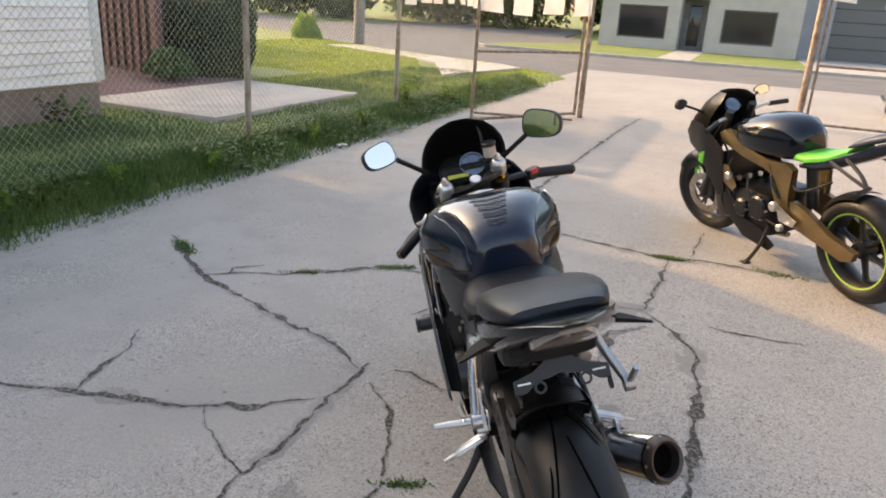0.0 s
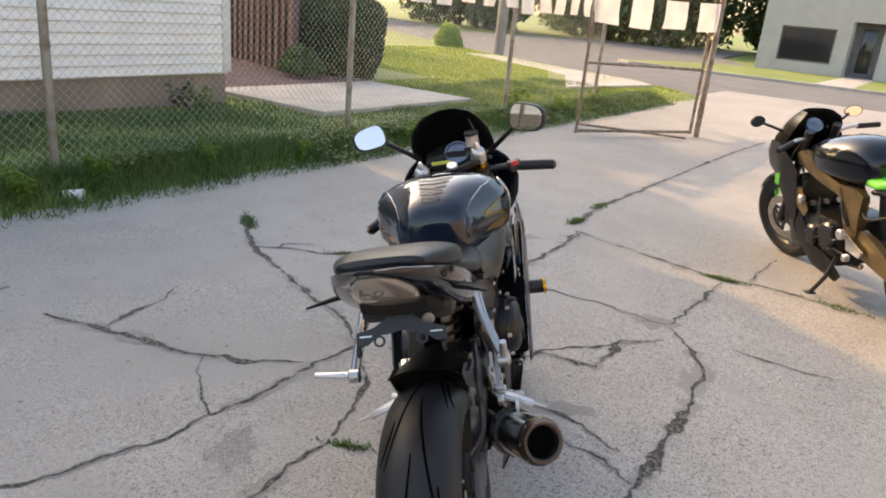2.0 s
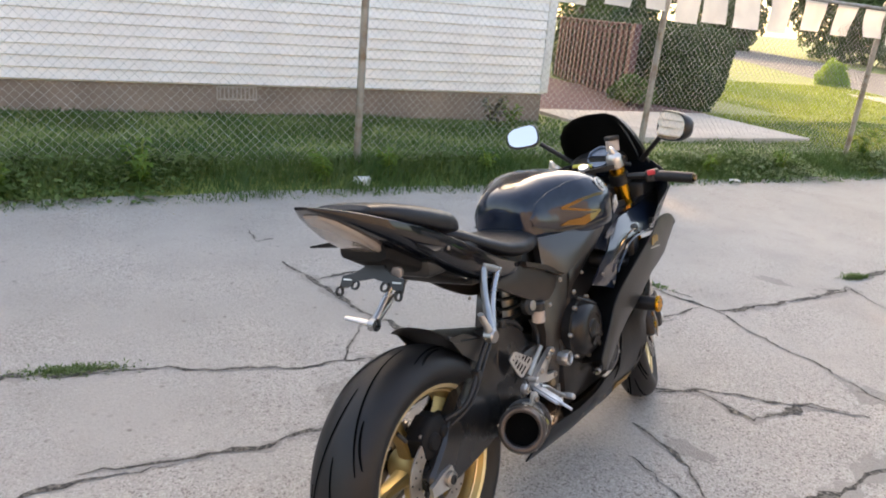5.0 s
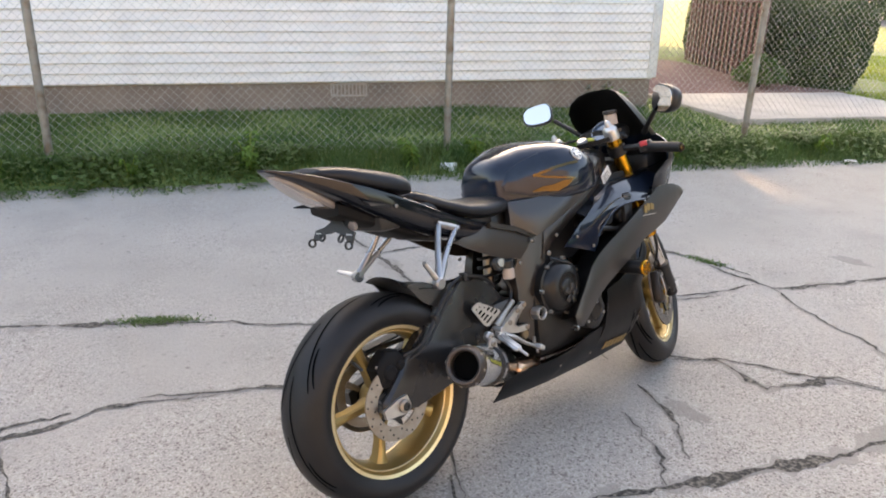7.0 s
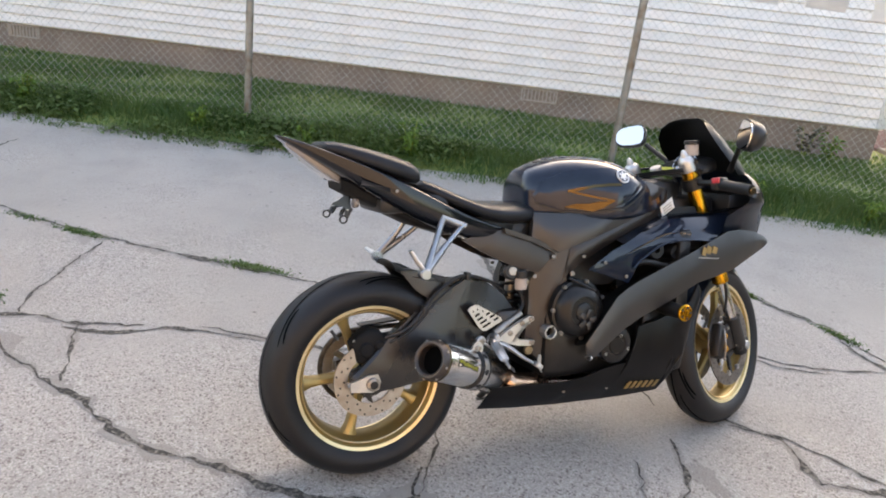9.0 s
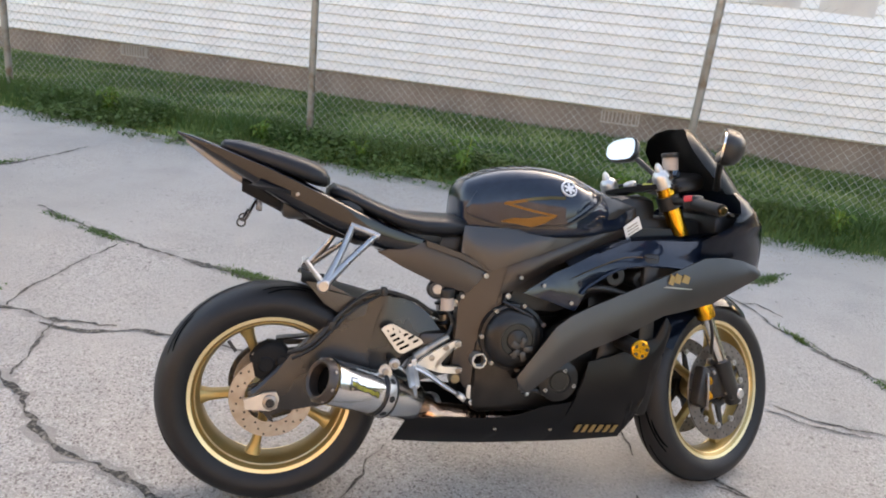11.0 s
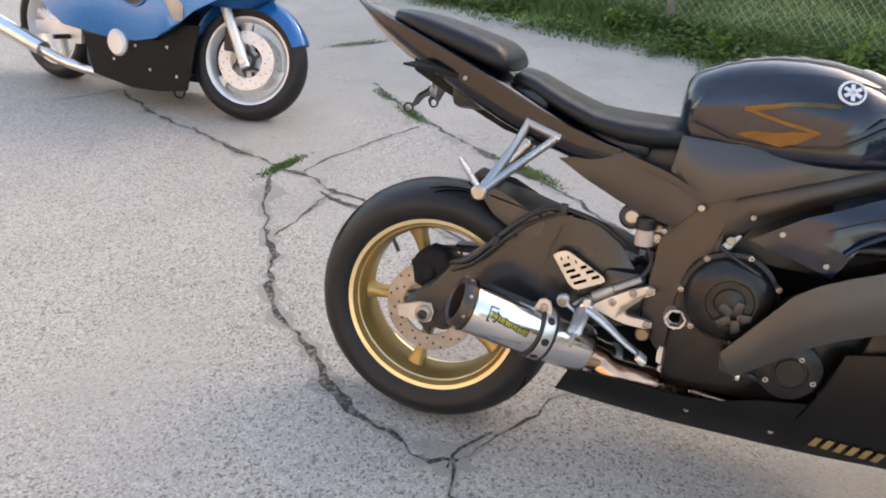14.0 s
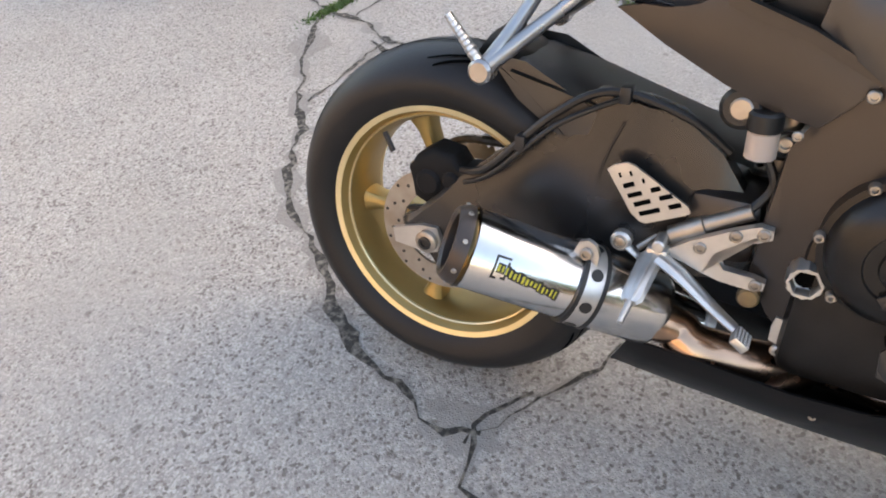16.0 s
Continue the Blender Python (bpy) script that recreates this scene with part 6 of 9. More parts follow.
# shock
bm = bmesh.new()
tube(bm, [(0.0, 0.49, 0.42), (0.0, 0.52, 0.7)], 0.018, 14, 1)
shock = part("rear_shock", bm, M_STEEL, bike, "rear shock absorber with coil spring")
bm = bmesh.new()
tube(bm, [(0.034 * math.cos(k * 0.55), 0.494 + 0.0003 * k + 0.034 * math.sin(k * 0.55), 0.45 + 0.0026 * k) for k in range(80)], 0.006, 6, 1)
part("spring", bm, M_BLACK, shock)

# ---- fairings ----
def fair_x(y, z):
    return 0.232 - 0.1 * max(0, y - 1.08) ** 1.2 - 0.04 * max(0, 0.5 - z) - 0.05 * max(0, z - 0.66)


def belly_x(y, z):
    """Half width of the belly fairing, which tucks in towards its lower edge."""
    tuck = min(1.0, max(0.0, (0.32 - z) / 0.145))
    return 0.206 - 0.09 * max(0, z - 0.21) * max(0.0, 1 - max(0, y - 0.75) / 0.25) - 0.05 * max(0, 0.6 - y) - 0.08 * tuck ** 1.3


side_sheet("upper_fairing_side", [(0.665, 0.628), (0.754, 0.684), (0.871, 0.732), (1.0, 0.776), (1.1, 0.783), (1.2, 0.786), (1.4, 0.812), (1.42, 0.76), (1.3, 0.72), (1.232, 0.732), (1.179, 0.702), (1.06, 0.71), (0.952, 0.702), (0.86, 0.655), (0.825, 0.625), (0.82, 0.578), (0.74, 0.606)], lambda y, z: fair_x(y, z) - 0.028 - 0.55 * max(0, z - 0.7) + 0.02 * max(0, 0.75 - y), 0.008, M_GLOSS, bike, (1, -1), 2, "gloss black upper fairing panel")
side_sheet("side_fairing", [(0.655, 0.4), (0.7, 0.46), (0.76, 0.54), (0.8, 0.568), (0.846, 0.59), (0.94, 0.627), (1.032, 0.664), (1.13, 0.703), (1.211, 0.735), (1.28, 0.737), (1.34, 0.729), (1.385, 0.714), (1.408, 0.699), (1.41, 0.687), (1.39, 0.673), (1.32, 0.64), (1.242, 0.603), (1.16, 0.585), (1.083, 0.57), (0.97, 0.515), (0.86, 0.472), (0.8, 0.44), (0.73, 0.385), (0.69, 0.355), (0.66, 0.365)], fair_x, 0.01, M_MATTE, bike, (1, -1), 2, "large satin black side fairing panel")
side_sheet("belly_fairing", [(0.365, 0.275), (0.336, 0.2), (0.45, 0.188), (0.59, 0.18), (0.786, 0.174), (0.9, 0.174), (1.024, 0.18), (1.01, 0.235), (1.002, 0.285), (1.02, 0.32), (1.044, 0.35), (1.07, 0.4), (1.11, 0.46), (1.13, 0.53), (1.11, 0.56), (1.08, 0.5), (0.95, 0.447), (0.88, 0.43), (0.872, 0.365), (0.84, 0.315), (0.75, 0.3), (0.681, 0.275), (0.585, 0.268), (0.48, 0.275)], belly_x, 0.012, M_BELLY, bike, (1, -1), 2, "satin black belly fairing")
bm = bmesh.new()
loft(bm, [[(x, y, zb + 0.02 * abs(x) / 0.18) for x in (-0.115 + sh, -0.08, 0, 0.08, 0.115 - sh)] + [(x, y, zb + 0.02) for x in (0.08, 0, -0.08)] for y, zb, sh in ((0.4, 0.212, 0.03), (0.6, 0.182, 0.01), (0.8, 0.17, 0), (1.015, 0.173, 0))])
part("belly_floor", bm, M_BELLY, bike)
bm = bmesh.new()
box(bm, (-0.1, 0.88, 0.66), (0.1, 1.05, 0.82), 0.03)
box(bm, (-0.075, 0.95, 0.64), (0.075, 1.28, 0.84), 0.02)
part("air_box", bm, M_BLACK, bike)
bm = bmesh.new()
box(bm, (-0.12, 1.0, 0.72), (0.07, 1.13, 0.9), 0.03)
part("ram_air_duct", bm, M_BLACK, bike)
side_sheet("inner_cover", [(0.64, 0.57), (0.68, 0.64), (0.78, 0.705), (0.9, 0.76), (1.02, 0.81), (1.15, 0.81), (1.2, 0.72), (1.0, 0.64), (0.8, 0.56)], 0.115, 0.01, M_BLACK, bike, (1, -1), 0, "black inner fairing cover")
bm = bmesh.new()
box(bm, (-0.085, 0.42, 0.69), (0.085, 0.64, 0.775), 0.02)
box(bm, (-0.1, 0.2, 0.735), (0.1, 0.46, 0.79), 0.02)
box(bm, (-0.105, 0.02, 0.8), (0.105, 0.24, 0.86), 0.02)
part("seat_base", bm, M_BLACK, bike)
for s in (1, -1):
    bm = bmesh.new()
    loft(bm, [[(s * (fair_x(y, z) - 0.012), y, z - 0.012), (s * 0.17, y, z - 0.03), (s * 0.125, y, z - 0.035)] for y, z in ((0.665, 0.41), (0.7, 0.46), (0.76, 0.54), (0.846, 0.59), (0.94, 0.627), (1.032, 0.664), (1.13, 0.703))], closed=False)
    bmesh.ops.solidify(bm, geom=list(bm.faces), thickness=0.004)
    part("fairing_lining", bm, M_GRIP, bike, "dull black lining inside the side fairing")
side_sheet("lower_side_cover", [(0.64, 0.4), (0.7, 0.48), (0.78, 0.57), (0.9, 0.64), (1.02, 0.7), (1.1, 0.72), (1.06, 0.6), (0.98, 0.5), (0.86, 0.44), (0.74, 0.36)], lambda y, z: 0.19, 0.006, M_GRIP, bike, (-1,), 1)
# gloss deck that closes the gap between the upper panels and the frame
for s in (1, -1):
    bm = bmesh.new()
    loft(bm, [[(s * (fair_x(y, z) - 0.03 - 0.55 * (z - 0.7)), y, z - 0.004), (s * (0.5 * (fair_x(y, z) - 0.03) + 0.06), y, z + 0.008), (s * 0.112, y, z + 0.006)] for y, z in ((0.8, 0.703), (0.871, 0.732), (1.0, 0.776), (1.1, 0.783), (1.2, 0.786), (1.3, 0.799), (1.38, 0.809))], closed=False)
    bmesh.ops.solidify(bm, geom=list(bm.faces), thickness=0.004)
    part("fairing_deck", bm, M_GLOSS, bike, "gloss black inner deck of the fairing")
# lip of the intake and light edging on the upper panel
for s in (1, -1):
    bm = bmesh.new()
    tube(bm, [(s * (fair_x(y, z) - 0.022), y, z) for y, z in ((0.795, 0.668), (0.88, 0.705), (0.97, 0.733), (1.06, 0.728))], [0.001, 0.0035, 0.003, 0.001], 6, flat=0.5)
    part("pinstripe", bm, M_GOLDLINE, bike)
    bm = bmesh.new()
    tube(bm, [(s * (fair_x(y, z) - 0.02), y, z) for y, z in ((0.83, 0.628), (0.86, 0.655), (0.952, 0.702), (1.06, 0.71), (1.179, 0.702), (1.22, 0.72))], 0.004, 6)
    part("intake_lip", bm, M_GLOSS, bike)
    bolt((s * 0.21, 0.72, 0.65), (s, 0, 0), 0.0055, bike, M_STEEL, "fairing_bolt", 0.004)
    bolt((s * 0.207, 0.805, 0.602), (s, 0, 0), 0.0055, bike, M_STEEL, "fairing_bolt", 0.004)
    bolt((s * (belly_x(0.79, 0.225) - 0.002), 0.79, 0.225), (s, 0, 0), 0.0055, bike, M_STEEL, "fairing_bolt", 0.003)
    bolt((s * (belly_x(0.62, 0.235) - 0.002), 0.62, 0.235), (s, 0, 0), 0.005, bike, M_STEEL, "fairing_bolt", 0.003)
    # badges as plain gold marks
    for k, (y0, y1, z0, z1) in enumerate(((1.085, 1.1, 0.664, 0.69), (1.103, 1.122, 0.668, 0.693), (1.128, 1.15, 0.668, 0.69), (1.07, 1.16, 0.652, 0.656))):
        side_sheet("badge_mark", [(y0, z0), (y1, z0 - 0.006), (y1 + 0.006, z1 - 0.008), (y0 + 0.008, z1)], lambda y, z: fair_x(y, z) + 0.002, 0.003, M_BADGE if k < 3 else M_ALU, bike, (s,), 0)
    for k in range(6):
        y0 = 0.865 + 0.0235 * k
        side_sheet("badge_mark", [(y0, 0.211 - 0.0015 * k), (y0 + 0.013, 0.21 - 0.0015 * k), (y0 + 0.019, 0.238 - 0.0015 * k), (y0 + 0.006, 0.239 - 0.0015 * k)], lambda y, z: belly_x(y, z) + 0.003, 0.003, M_BADGE, bike, (s,), 0)
    # frame slider
    bm = bmesh.new()
    disc(bm, (s * 0.15, 0.985, 0.487), (s, 0, 0), 0.024, 0.128, 20, 0.004)
    sl = part("frame_slider", bm, M_BLACK, bike, "black frame slider with a gold end")
    bm = bmesh.new()
    disc(bm, (s * 0.277, 0.985, 0.487), (s, 0, 0), 0.027, 0.009, 20, 0.003)
    part("slider_end", bm, M_GOLDAN if s > 0 else M_BLACK, sl, "slider end cap")
    bm = bmesh.new()
    for k in range(5):
        a = 2 * math.pi * k / 5
        disc(bm, (s * 0.2855, 0.985 + 0.018 * math.cos(a), 0.487 + 0.018 * math.sin(a)), (s, 0, 0), 0.0045, 0.001, 10)
    part("slider_holes", bm, M_BLACK, sl)
side_sheet("sticker", [(0.985, 0.812), (1.03, 0.845), (1.044, 0.81), (0.996, 0.78)], 0.136, 0.003, M_WHITE, bike, (1,), 0, "white printed warning label")
for k in range(3):
    side_sheet("sticker_line", [(0.994 + 0.003 * k, 0.808 - 0.008 * k), (1.026 + 0.003 * k, 0.829 - 0.008 * k), (1.0275 + 0.003 * k, 0.826 - 0.008 * k), (0.9955 + 0.003 * k, 0.805 - 0.008 * k)], 0.1375, 0.002, M_STEEL, bike, (1,), 0)


def u_shell(bm, levels, n=22, power=2.3):
    """Stacked U-shaped curves in plan, open to the rear: (z, half width, rear y, front y)."""
    rows = []
    for z, hw, yr, yf in levels:
        row = []
        for k in range(n + 1):
            a = math.pi * k / n
            c, s = math.cos(a), math.sin(a)
            row.append((hw * math.copysign(abs(c) ** (2 / power), c), yr + (yf - yr) * s ** (2 / power), z))
        rows.append(row)
    loft(bm, rows, closed=False)
    bmesh.ops.solidify(bm, geom=list(bm.faces), thickness=0.004)
    return bm


bm = bmesh.new()
u_shell(bm, [(0.665, 0.12, 1.27, 1.47), (0.685, 0.165, 1.24, 1.53), (0.74, 0.2, 1.2, 1.53), (0.785, 0.222, 1.19, 1.522), (0.83, 0.228, 1.275, 1.5), (0.87, 0.21, 1.315, 1.462), (0.9, 0.188, 1.325, 1.43), (0.925, 0.158, 1.32, 1.4)], 24, 1.85)
part("nose_fairing", bm, M_GLOSS, bike, "gloss black nose fairing")
bm = bmesh.new()
u_shell(bm, [(0.92, 0.152, 1.3, 1.405), (0.96, 0.155, 1.26, 1.37), (1.0, 0.15, 1.22, 1.335), (1.04, 0.138, 1.19, 1.3), (1.075, 0.115, 1.18, 1.268), (1.1, 0.085, 1.19, 1.245), (1.113, 0.04, 1.21, 1.232)])
screen = part("windscreen", bm, M_SMOKE, bike, "dark smoked windscreen")
bm = bmesh.new()
ANG = math.cos(radians(58)) ** (2 / 2.3), math.sin(radians(58)) ** (2 / 2.3)
tube(bm, [(hw * ANG[0], yr + (yf - yr) * ANG[1] + 0.002, z) for z, hw, yr, yf in ((0.93, 0.153, 1.29, 1.397), (0.96, 0.155, 1.26, 1.37), (1.0, 0.15, 1.22, 1.335), (1.04, 0.138, 1.19, 1.3), (1.075, 0.115, 1.18, 1.268))], [0.003, 0.008, 0.009, 0.008, 0.003], 8, flat=0.35)
part("screen_edge", bm, mat("clear_screen_edge", (0.16, 0.165, 0.17), 0.1, spec=0.8), screen, "pale clear edge of the screen")
bm = bmesh.new()
box(bm, (-0.14, 1.28, 0.72), (0.14, 1.44, 0.86), 0.03)
part("headlight_body", bm, M_BLACK, bike)
bm = bmesh.new()
loft(bm, [ring_section(y, z, hw, 0.02, 24, 3, 0, 0.035) for y, z, hw in ((1.17, 0.925, 0.085), (1.19, 0.93, 0.1), (1.24, 0.94, 0.1), (1.27, 0.945, 0.08))])
gauge = part("instrument_panel", bm, M_BLACK, bike, "black instrument panel with round dial")
GM = Matrix.Translation((0.0, 1.185, 0.955)) @ Matrix.Rotation(radians(48), 4, "X")
bm = bmesh.new()
lathe(bm, [(0, 0.001), (0, 0.045), (0.012, 0.045), (0.012, 0.041), (0.004, 0.04), (0.004, 0.001)], (0.02, 0, 0), "z", 30, closed=False)
bm.transform(GM)
part("dial", bm, M_DIAL, gauge, "round blue-grey dial")
bm = bmesh.new()
box(bm, (-0.075, -0.045, 0.006), (0.0, -0.03, 0.012), 0.002)
bm.transform(GM)
part("display", bm, M_YELLOW, gauge, "pale yellow display strip")

# mirrors on their stalks
for s, c in ((-1, Vector((-0.295, 1.185, 1.05))), (1, Vector((0.285, 1.185, 1.05)))):
    bm = bmesh.new()
    tube(bm, [(s * 0.135, 1.28, 0.935), (s * 0.17, 1.255, 0.965), (s * 0.235, 1.215, 1.02)], [0.012, 0.009, 0.009], 10)
    stalk = part("mirror", bm, M_BLACK, bike, "black fairing mirror on a thin stalk")
    MM = Matrix.Translation(c) @ pose(0, 0, 0, -19 if s < 0 else -9, 8 * s, -30 * s) @ Matrix.Scale(1.0 if s < 0 else 1.15, 4)
    outline = [(0.064 * math.copysign(abs(math.cos(a)) ** 0.62, math.cos(a)) * (1.0 if s * math.cos(a) < 0 else 0.95), 0.043 * math.copysign(abs(math.sin(a)) ** 0.7, math.sin(a)) * (1 - 0.16 * s * math.cos(a))) for a in [2 * math.pi * k / 28 for k in range(28)]]
    bm = bmesh.new()
    loft(bm, [[(x * f, y, z * f) for x, z in outline] for y, f in ((-0.003, 0.97), (0.0, 1.0), (0.012, 1.0), (0.03, 0.86), (0.042, 0.55), (0.047, 0.15))])
    bm.transform(MM)
    part("mirror_shell", bm, M_BLACK, stalk)
    bm = bmesh.new()
    loft(bm, [[(x * f, y, z * f) for x, z in outline] for y, f in ((-0.0035, 0.9), (-0.0075, 0.9))])
    bm.transform(MM)
    part("mirror_glass", bm, M_MIRROR, stalk, "bright mirror glass")

# ---- steered front end ----
def steered(name, bm, material, parent, label=""):
    bm.transform(STEER)
    return part(name, bm, material, parent, label)


wheel("front_wheel", bike, T_F, 0.062, 0.222, 0.298, 5, 75, M_GOLD, 0.03, 0.034, edge=M_GOLDEDGE)
for s in (1, -1):
    fd = brake_disc(bike, T_F, s * 0.066, 0.155, 0.112, 60, metal=M_DISC)
    for k in range(10):
        a = 2 * math.pi * k / 10 + 0.2
        bm = bmesh.new()
        lathe(bm, [(-0.004, 0.004), (-0.004, 0.0095), (0.005, 0.0095), (0.005, 0.004)], (0, 0, 0), "x", 14)
        bm.transform(T_F @ Matrix.Translation((s * 0.067, 0.11 * math.cos(a), 0.11 * math.sin(a))))
        part("disc_button", bm, M_ALU, fd)
up = HEAD
for s in (1, -1):
    foot = Vector((s * 0.105, 1.398, 0.28))
    P = lambda d: foot + up * d + Vector((0, -0.012, 0))
    bm = bmesh.new()
    tube(bm, [P(0.27), P(0.33), P(0.34), P(0.72)], [0.029, 0.029, 0.026, 0.026], 18, 1)
    fork = steered("fork_leg", bm, M_GOLDAN, bike, "gold anodised upside-down fork leg")
    bm = bmesh.new()
    tube(bm, [P(0.1), P(0.275)], 0.0205, 16, 1)
    steered("fork_slider", bm, M_POLISH, fork, "chrome fork slider")
    bm = bmesh.new()
    tube(bm, [P(-0.03), P(0.02), P(0.12)], [0.024, 0.028, 0.03], 14, 1)
    box(bm, (foot.x - 0.022, foot.y - 0.035, foot.z - 0.02), (foot.x + 0.022, foot.y + 0.03, foot.z + 0.03), 0.01)
    steered("fork_foot", bm, M_BLACK, fork, "black fork bottom casting")
    bm = bmesh.new()
    box(bm, (s * 0.086 - 0.022, 1.245, 0.235), (s * 0.086 + 0.022, 1.31, 0.36), 0.016, Matrix.Translation((0, 1.31, 0.335)) @ Matrix.Rotation(radians(-18), 4, "X") @ Matrix.Translation((0, -1.31, -0.335)))
    box(bm, (s * 0.092 - 0.015, 1.29, 0.27), (s * 0.092 + 0.015, 1.375, 0.37), 0.01)
    cal = steered("front_caliper", bm, M_CALIPER, bike, "dark bronze radial brake caliper with gold bolts")
    for y, z in ((1.277, 0.328), (1.275, 0.283)):
        bm = bmesh.new()
        disc(bm, (s * 0.108, y, z), (s, 0, 0), 0.013, 0.006, 14, 0.003)
        steered("caliper_bolt", bm, M_GOLDAN, cal)
    for y, z in ((1.3, 0.352), (1.262, 0.247), (1.35, 0.36), (1.36, 0.285)):
        bm = bmesh.new()
        disc(bm, (s * 0.107, y, z), (s, 0, 0), 0.007, 0.006, 10, 0.002)
        steered("caliper_bolt", bm, M_STEEL, cal)
    bm = bmesh.new()
    tube(bm, [(s * 0.11, 1.262, 0.25), (s * 0.118, 1.258, 0.3), (s * 0.11, 1.27, 0.352)], 0.0035, 8)
    steered("bridge_pipe", bm, M_STEEL, cal)
    bm = bmesh.new()
    disc(bm, foot + Vector((s * 0.02, 0, 0)), (s, 0, 0), 0.016, 0.01, 16, 0.003)
    steered("axle_end", bm, M_ALU, fork)
    bm = bmesh.new()
    tube(bm, [(s * 0.1, 1.3, 0.41), (s * 0.125, 1.27, 0.5), (s * 0.1, 1.24, 0.62), (s * 0.06, 1.16, 0.8)], 0.005, 8)
    steered("brake_line", bm, M_BLACK, bike)
    # fork cap and clip-on bar
    bm = bmesh.new()
    top = P(0.735)
    tube(bm, [top - up * 0.035, top - up * 0.004, top + up * 0.004, top + up * 0.014, top + up * 0.017, top + up * 0.034, top + up * 0.04], [0.0275, 0.0275, 0.026, 0.02, 0.0135, 0.009, 0.004], 16, 1)
    steered("fork_cap", bm, M_ALU, fork, "silver fork cap")
    bm = bmesh.new()
    c = P(0.655)
    tube(bm, [c - up * 0.02, c + up * 0.02], 0.034, 16, 1)
    tube(bm, [c, c + Vector((s * 0.1, -0.03, -0.014)), c + Vector((s * 0.24, -0.085, -0.05))], 0.011, 12)
    bar = steered("handlebar", bm, M_BLACK, bike, "black clip-on handlebar")
    bm = bmesh.new()
    g0, g1 = c + Vector((s * 0.115, -0.036, -0.0175)), c + Vector((s * 0.24, -0.085, -0.05))
    tube(bm, [g0, g0.lerp(g1, 0.04), g0.lerp(g1, 0.06), g1], [0.022, 0.022, 0.0185, 0.0178], 16, 1)
    steered("grip", bm, M_RUBBER, bar, "black rubber grip")
    bm = bmesh.new()
    disc(bm, g1, g1 - g0, 0.0125, 0.009, 16, 0.003)
    steered("bar_end", bm, M_GOLDLINE, bar, "gold bar end")
    bm = bmesh.new()
    box(bm, (g0.x - 0.025, g0.y - 0.02, g0.z - 0.018), (g0.x + 0.022, g0.y + 0.02, g0.z + 0.022), 0.008)
    steered("switch_pod", bm, M_BLACK, bar)
    if s > 0:
        bm = bmesh.new()
        box(bm, (g0.x - 0.016, g0.y - 0.025, g0.z + 0.004), (g0.x + 0.01, g0.y - 0.015, g0.z + 0.022), 0.003)
        steered("kill_switch", bm, M_RED, bar, "red kill switch")
    bm = bmesh.new()
    tube(bm, [g0 + Vector((0, 0.03, 0)), g0.lerp(g1, 0.4) + Vector((0, 0.055, -0.004)), g1 + Vector((0, 0.045, -0.01))], [0.008, 0.007, 0.006], 8, flat=0.6)
    steered("lever", bm, M_BLACK, bar)
bm = bmesh.new()
t0 = Vector((0, 1.393, 0.29)) + up * 0.69
rings = []
for f in (-0.008, 0.008):
    rings.append([t0 + up * f + Vector((x, y, 0)) for x, y in ((-0.14, 0.0), (-0.125, 0.03), (-0.08, 0.028), (-0.03, -0.02), (0.03, -0.02), (0.08, 0.028), (0.125, 0.03), (0.14, 0.0), (0.12, -0.035), (0.05, -0.06), (-0.05, -0.06), (-0.12, -0.035))])
loft(bm, rings)
clamp = steered("triple_clamp", bm, M_BLACK, bike, "black top triple clamp")
bm = bmesh.new()
disc(bm, t0 + Vector((0, -0.035, 0)) + up * 0.012, up, 0.02, 0.014, 16, 0.003)
steered("stem_nut", bm, M_ALU, clamp)
bm = bmesh.new()
rr = Vector((0.105, 1.12, 0.968))
disc(bm, rr, (0.1, -0.1, 1), 0.023, 0.038, 20, 0.003)
fr = steered("front_reservoir", bm, M_FLUID, bike, "pale front brake reservoir with black cap")
bm = bmesh.new()
disc(bm, rr + Vector((0.0038, -0.0038, 0.038)), (0.1, -0.1, 1), 0.026, 0.013, 20, 0.003)
steered("reservoir_cap", bm, M_BLACK, fr)
bm = bmesh.new()
tube(bm, [rr, rr + Vector((0.01, -0.01, -0.04)), rr + Vector((0.05, -0.02, -0.06))], 0.006, 8)
tube(bm, [(0.14, 1.08, 0.94), (0.06, 1.2, 0.95), (0.0, 1.22, 0.86), (0.02, 1.18, 0.7)], 0.006, 8)
tube(bm, [(-0.14, 1.08, 0.94), (-0.05, 1.2, 0.94), (0.0, 1.2, 0.85), (-0.04, 1.1, 0.7)], 0.005, 8)
steered("cable", bm, M_BLACK, bike)
# front fender
bm = bmesh.new()
rows = []
for k in range(17):
    a = radians(52 + 96 * k / 16)
    row = []
    for q in range(11):
        t = -1 + 2 * q / 10
        r = 0.318 - 0.05 * abs(t) ** 2.4
        row.append((0.073 * t * (1 - 0.25 * max(0, (4 - k) / 4)), r * math.cos(a), r * math.sin(a)))
    rows.append(row)
loft(bm, rows, closed=False)
bmesh.ops.solidify(bm, geom=list(bm.faces), thickness=0.003)
bm.transform(T_F)
part("front_fender", bm, M_GLOSS, bike, "gloss black front fender")

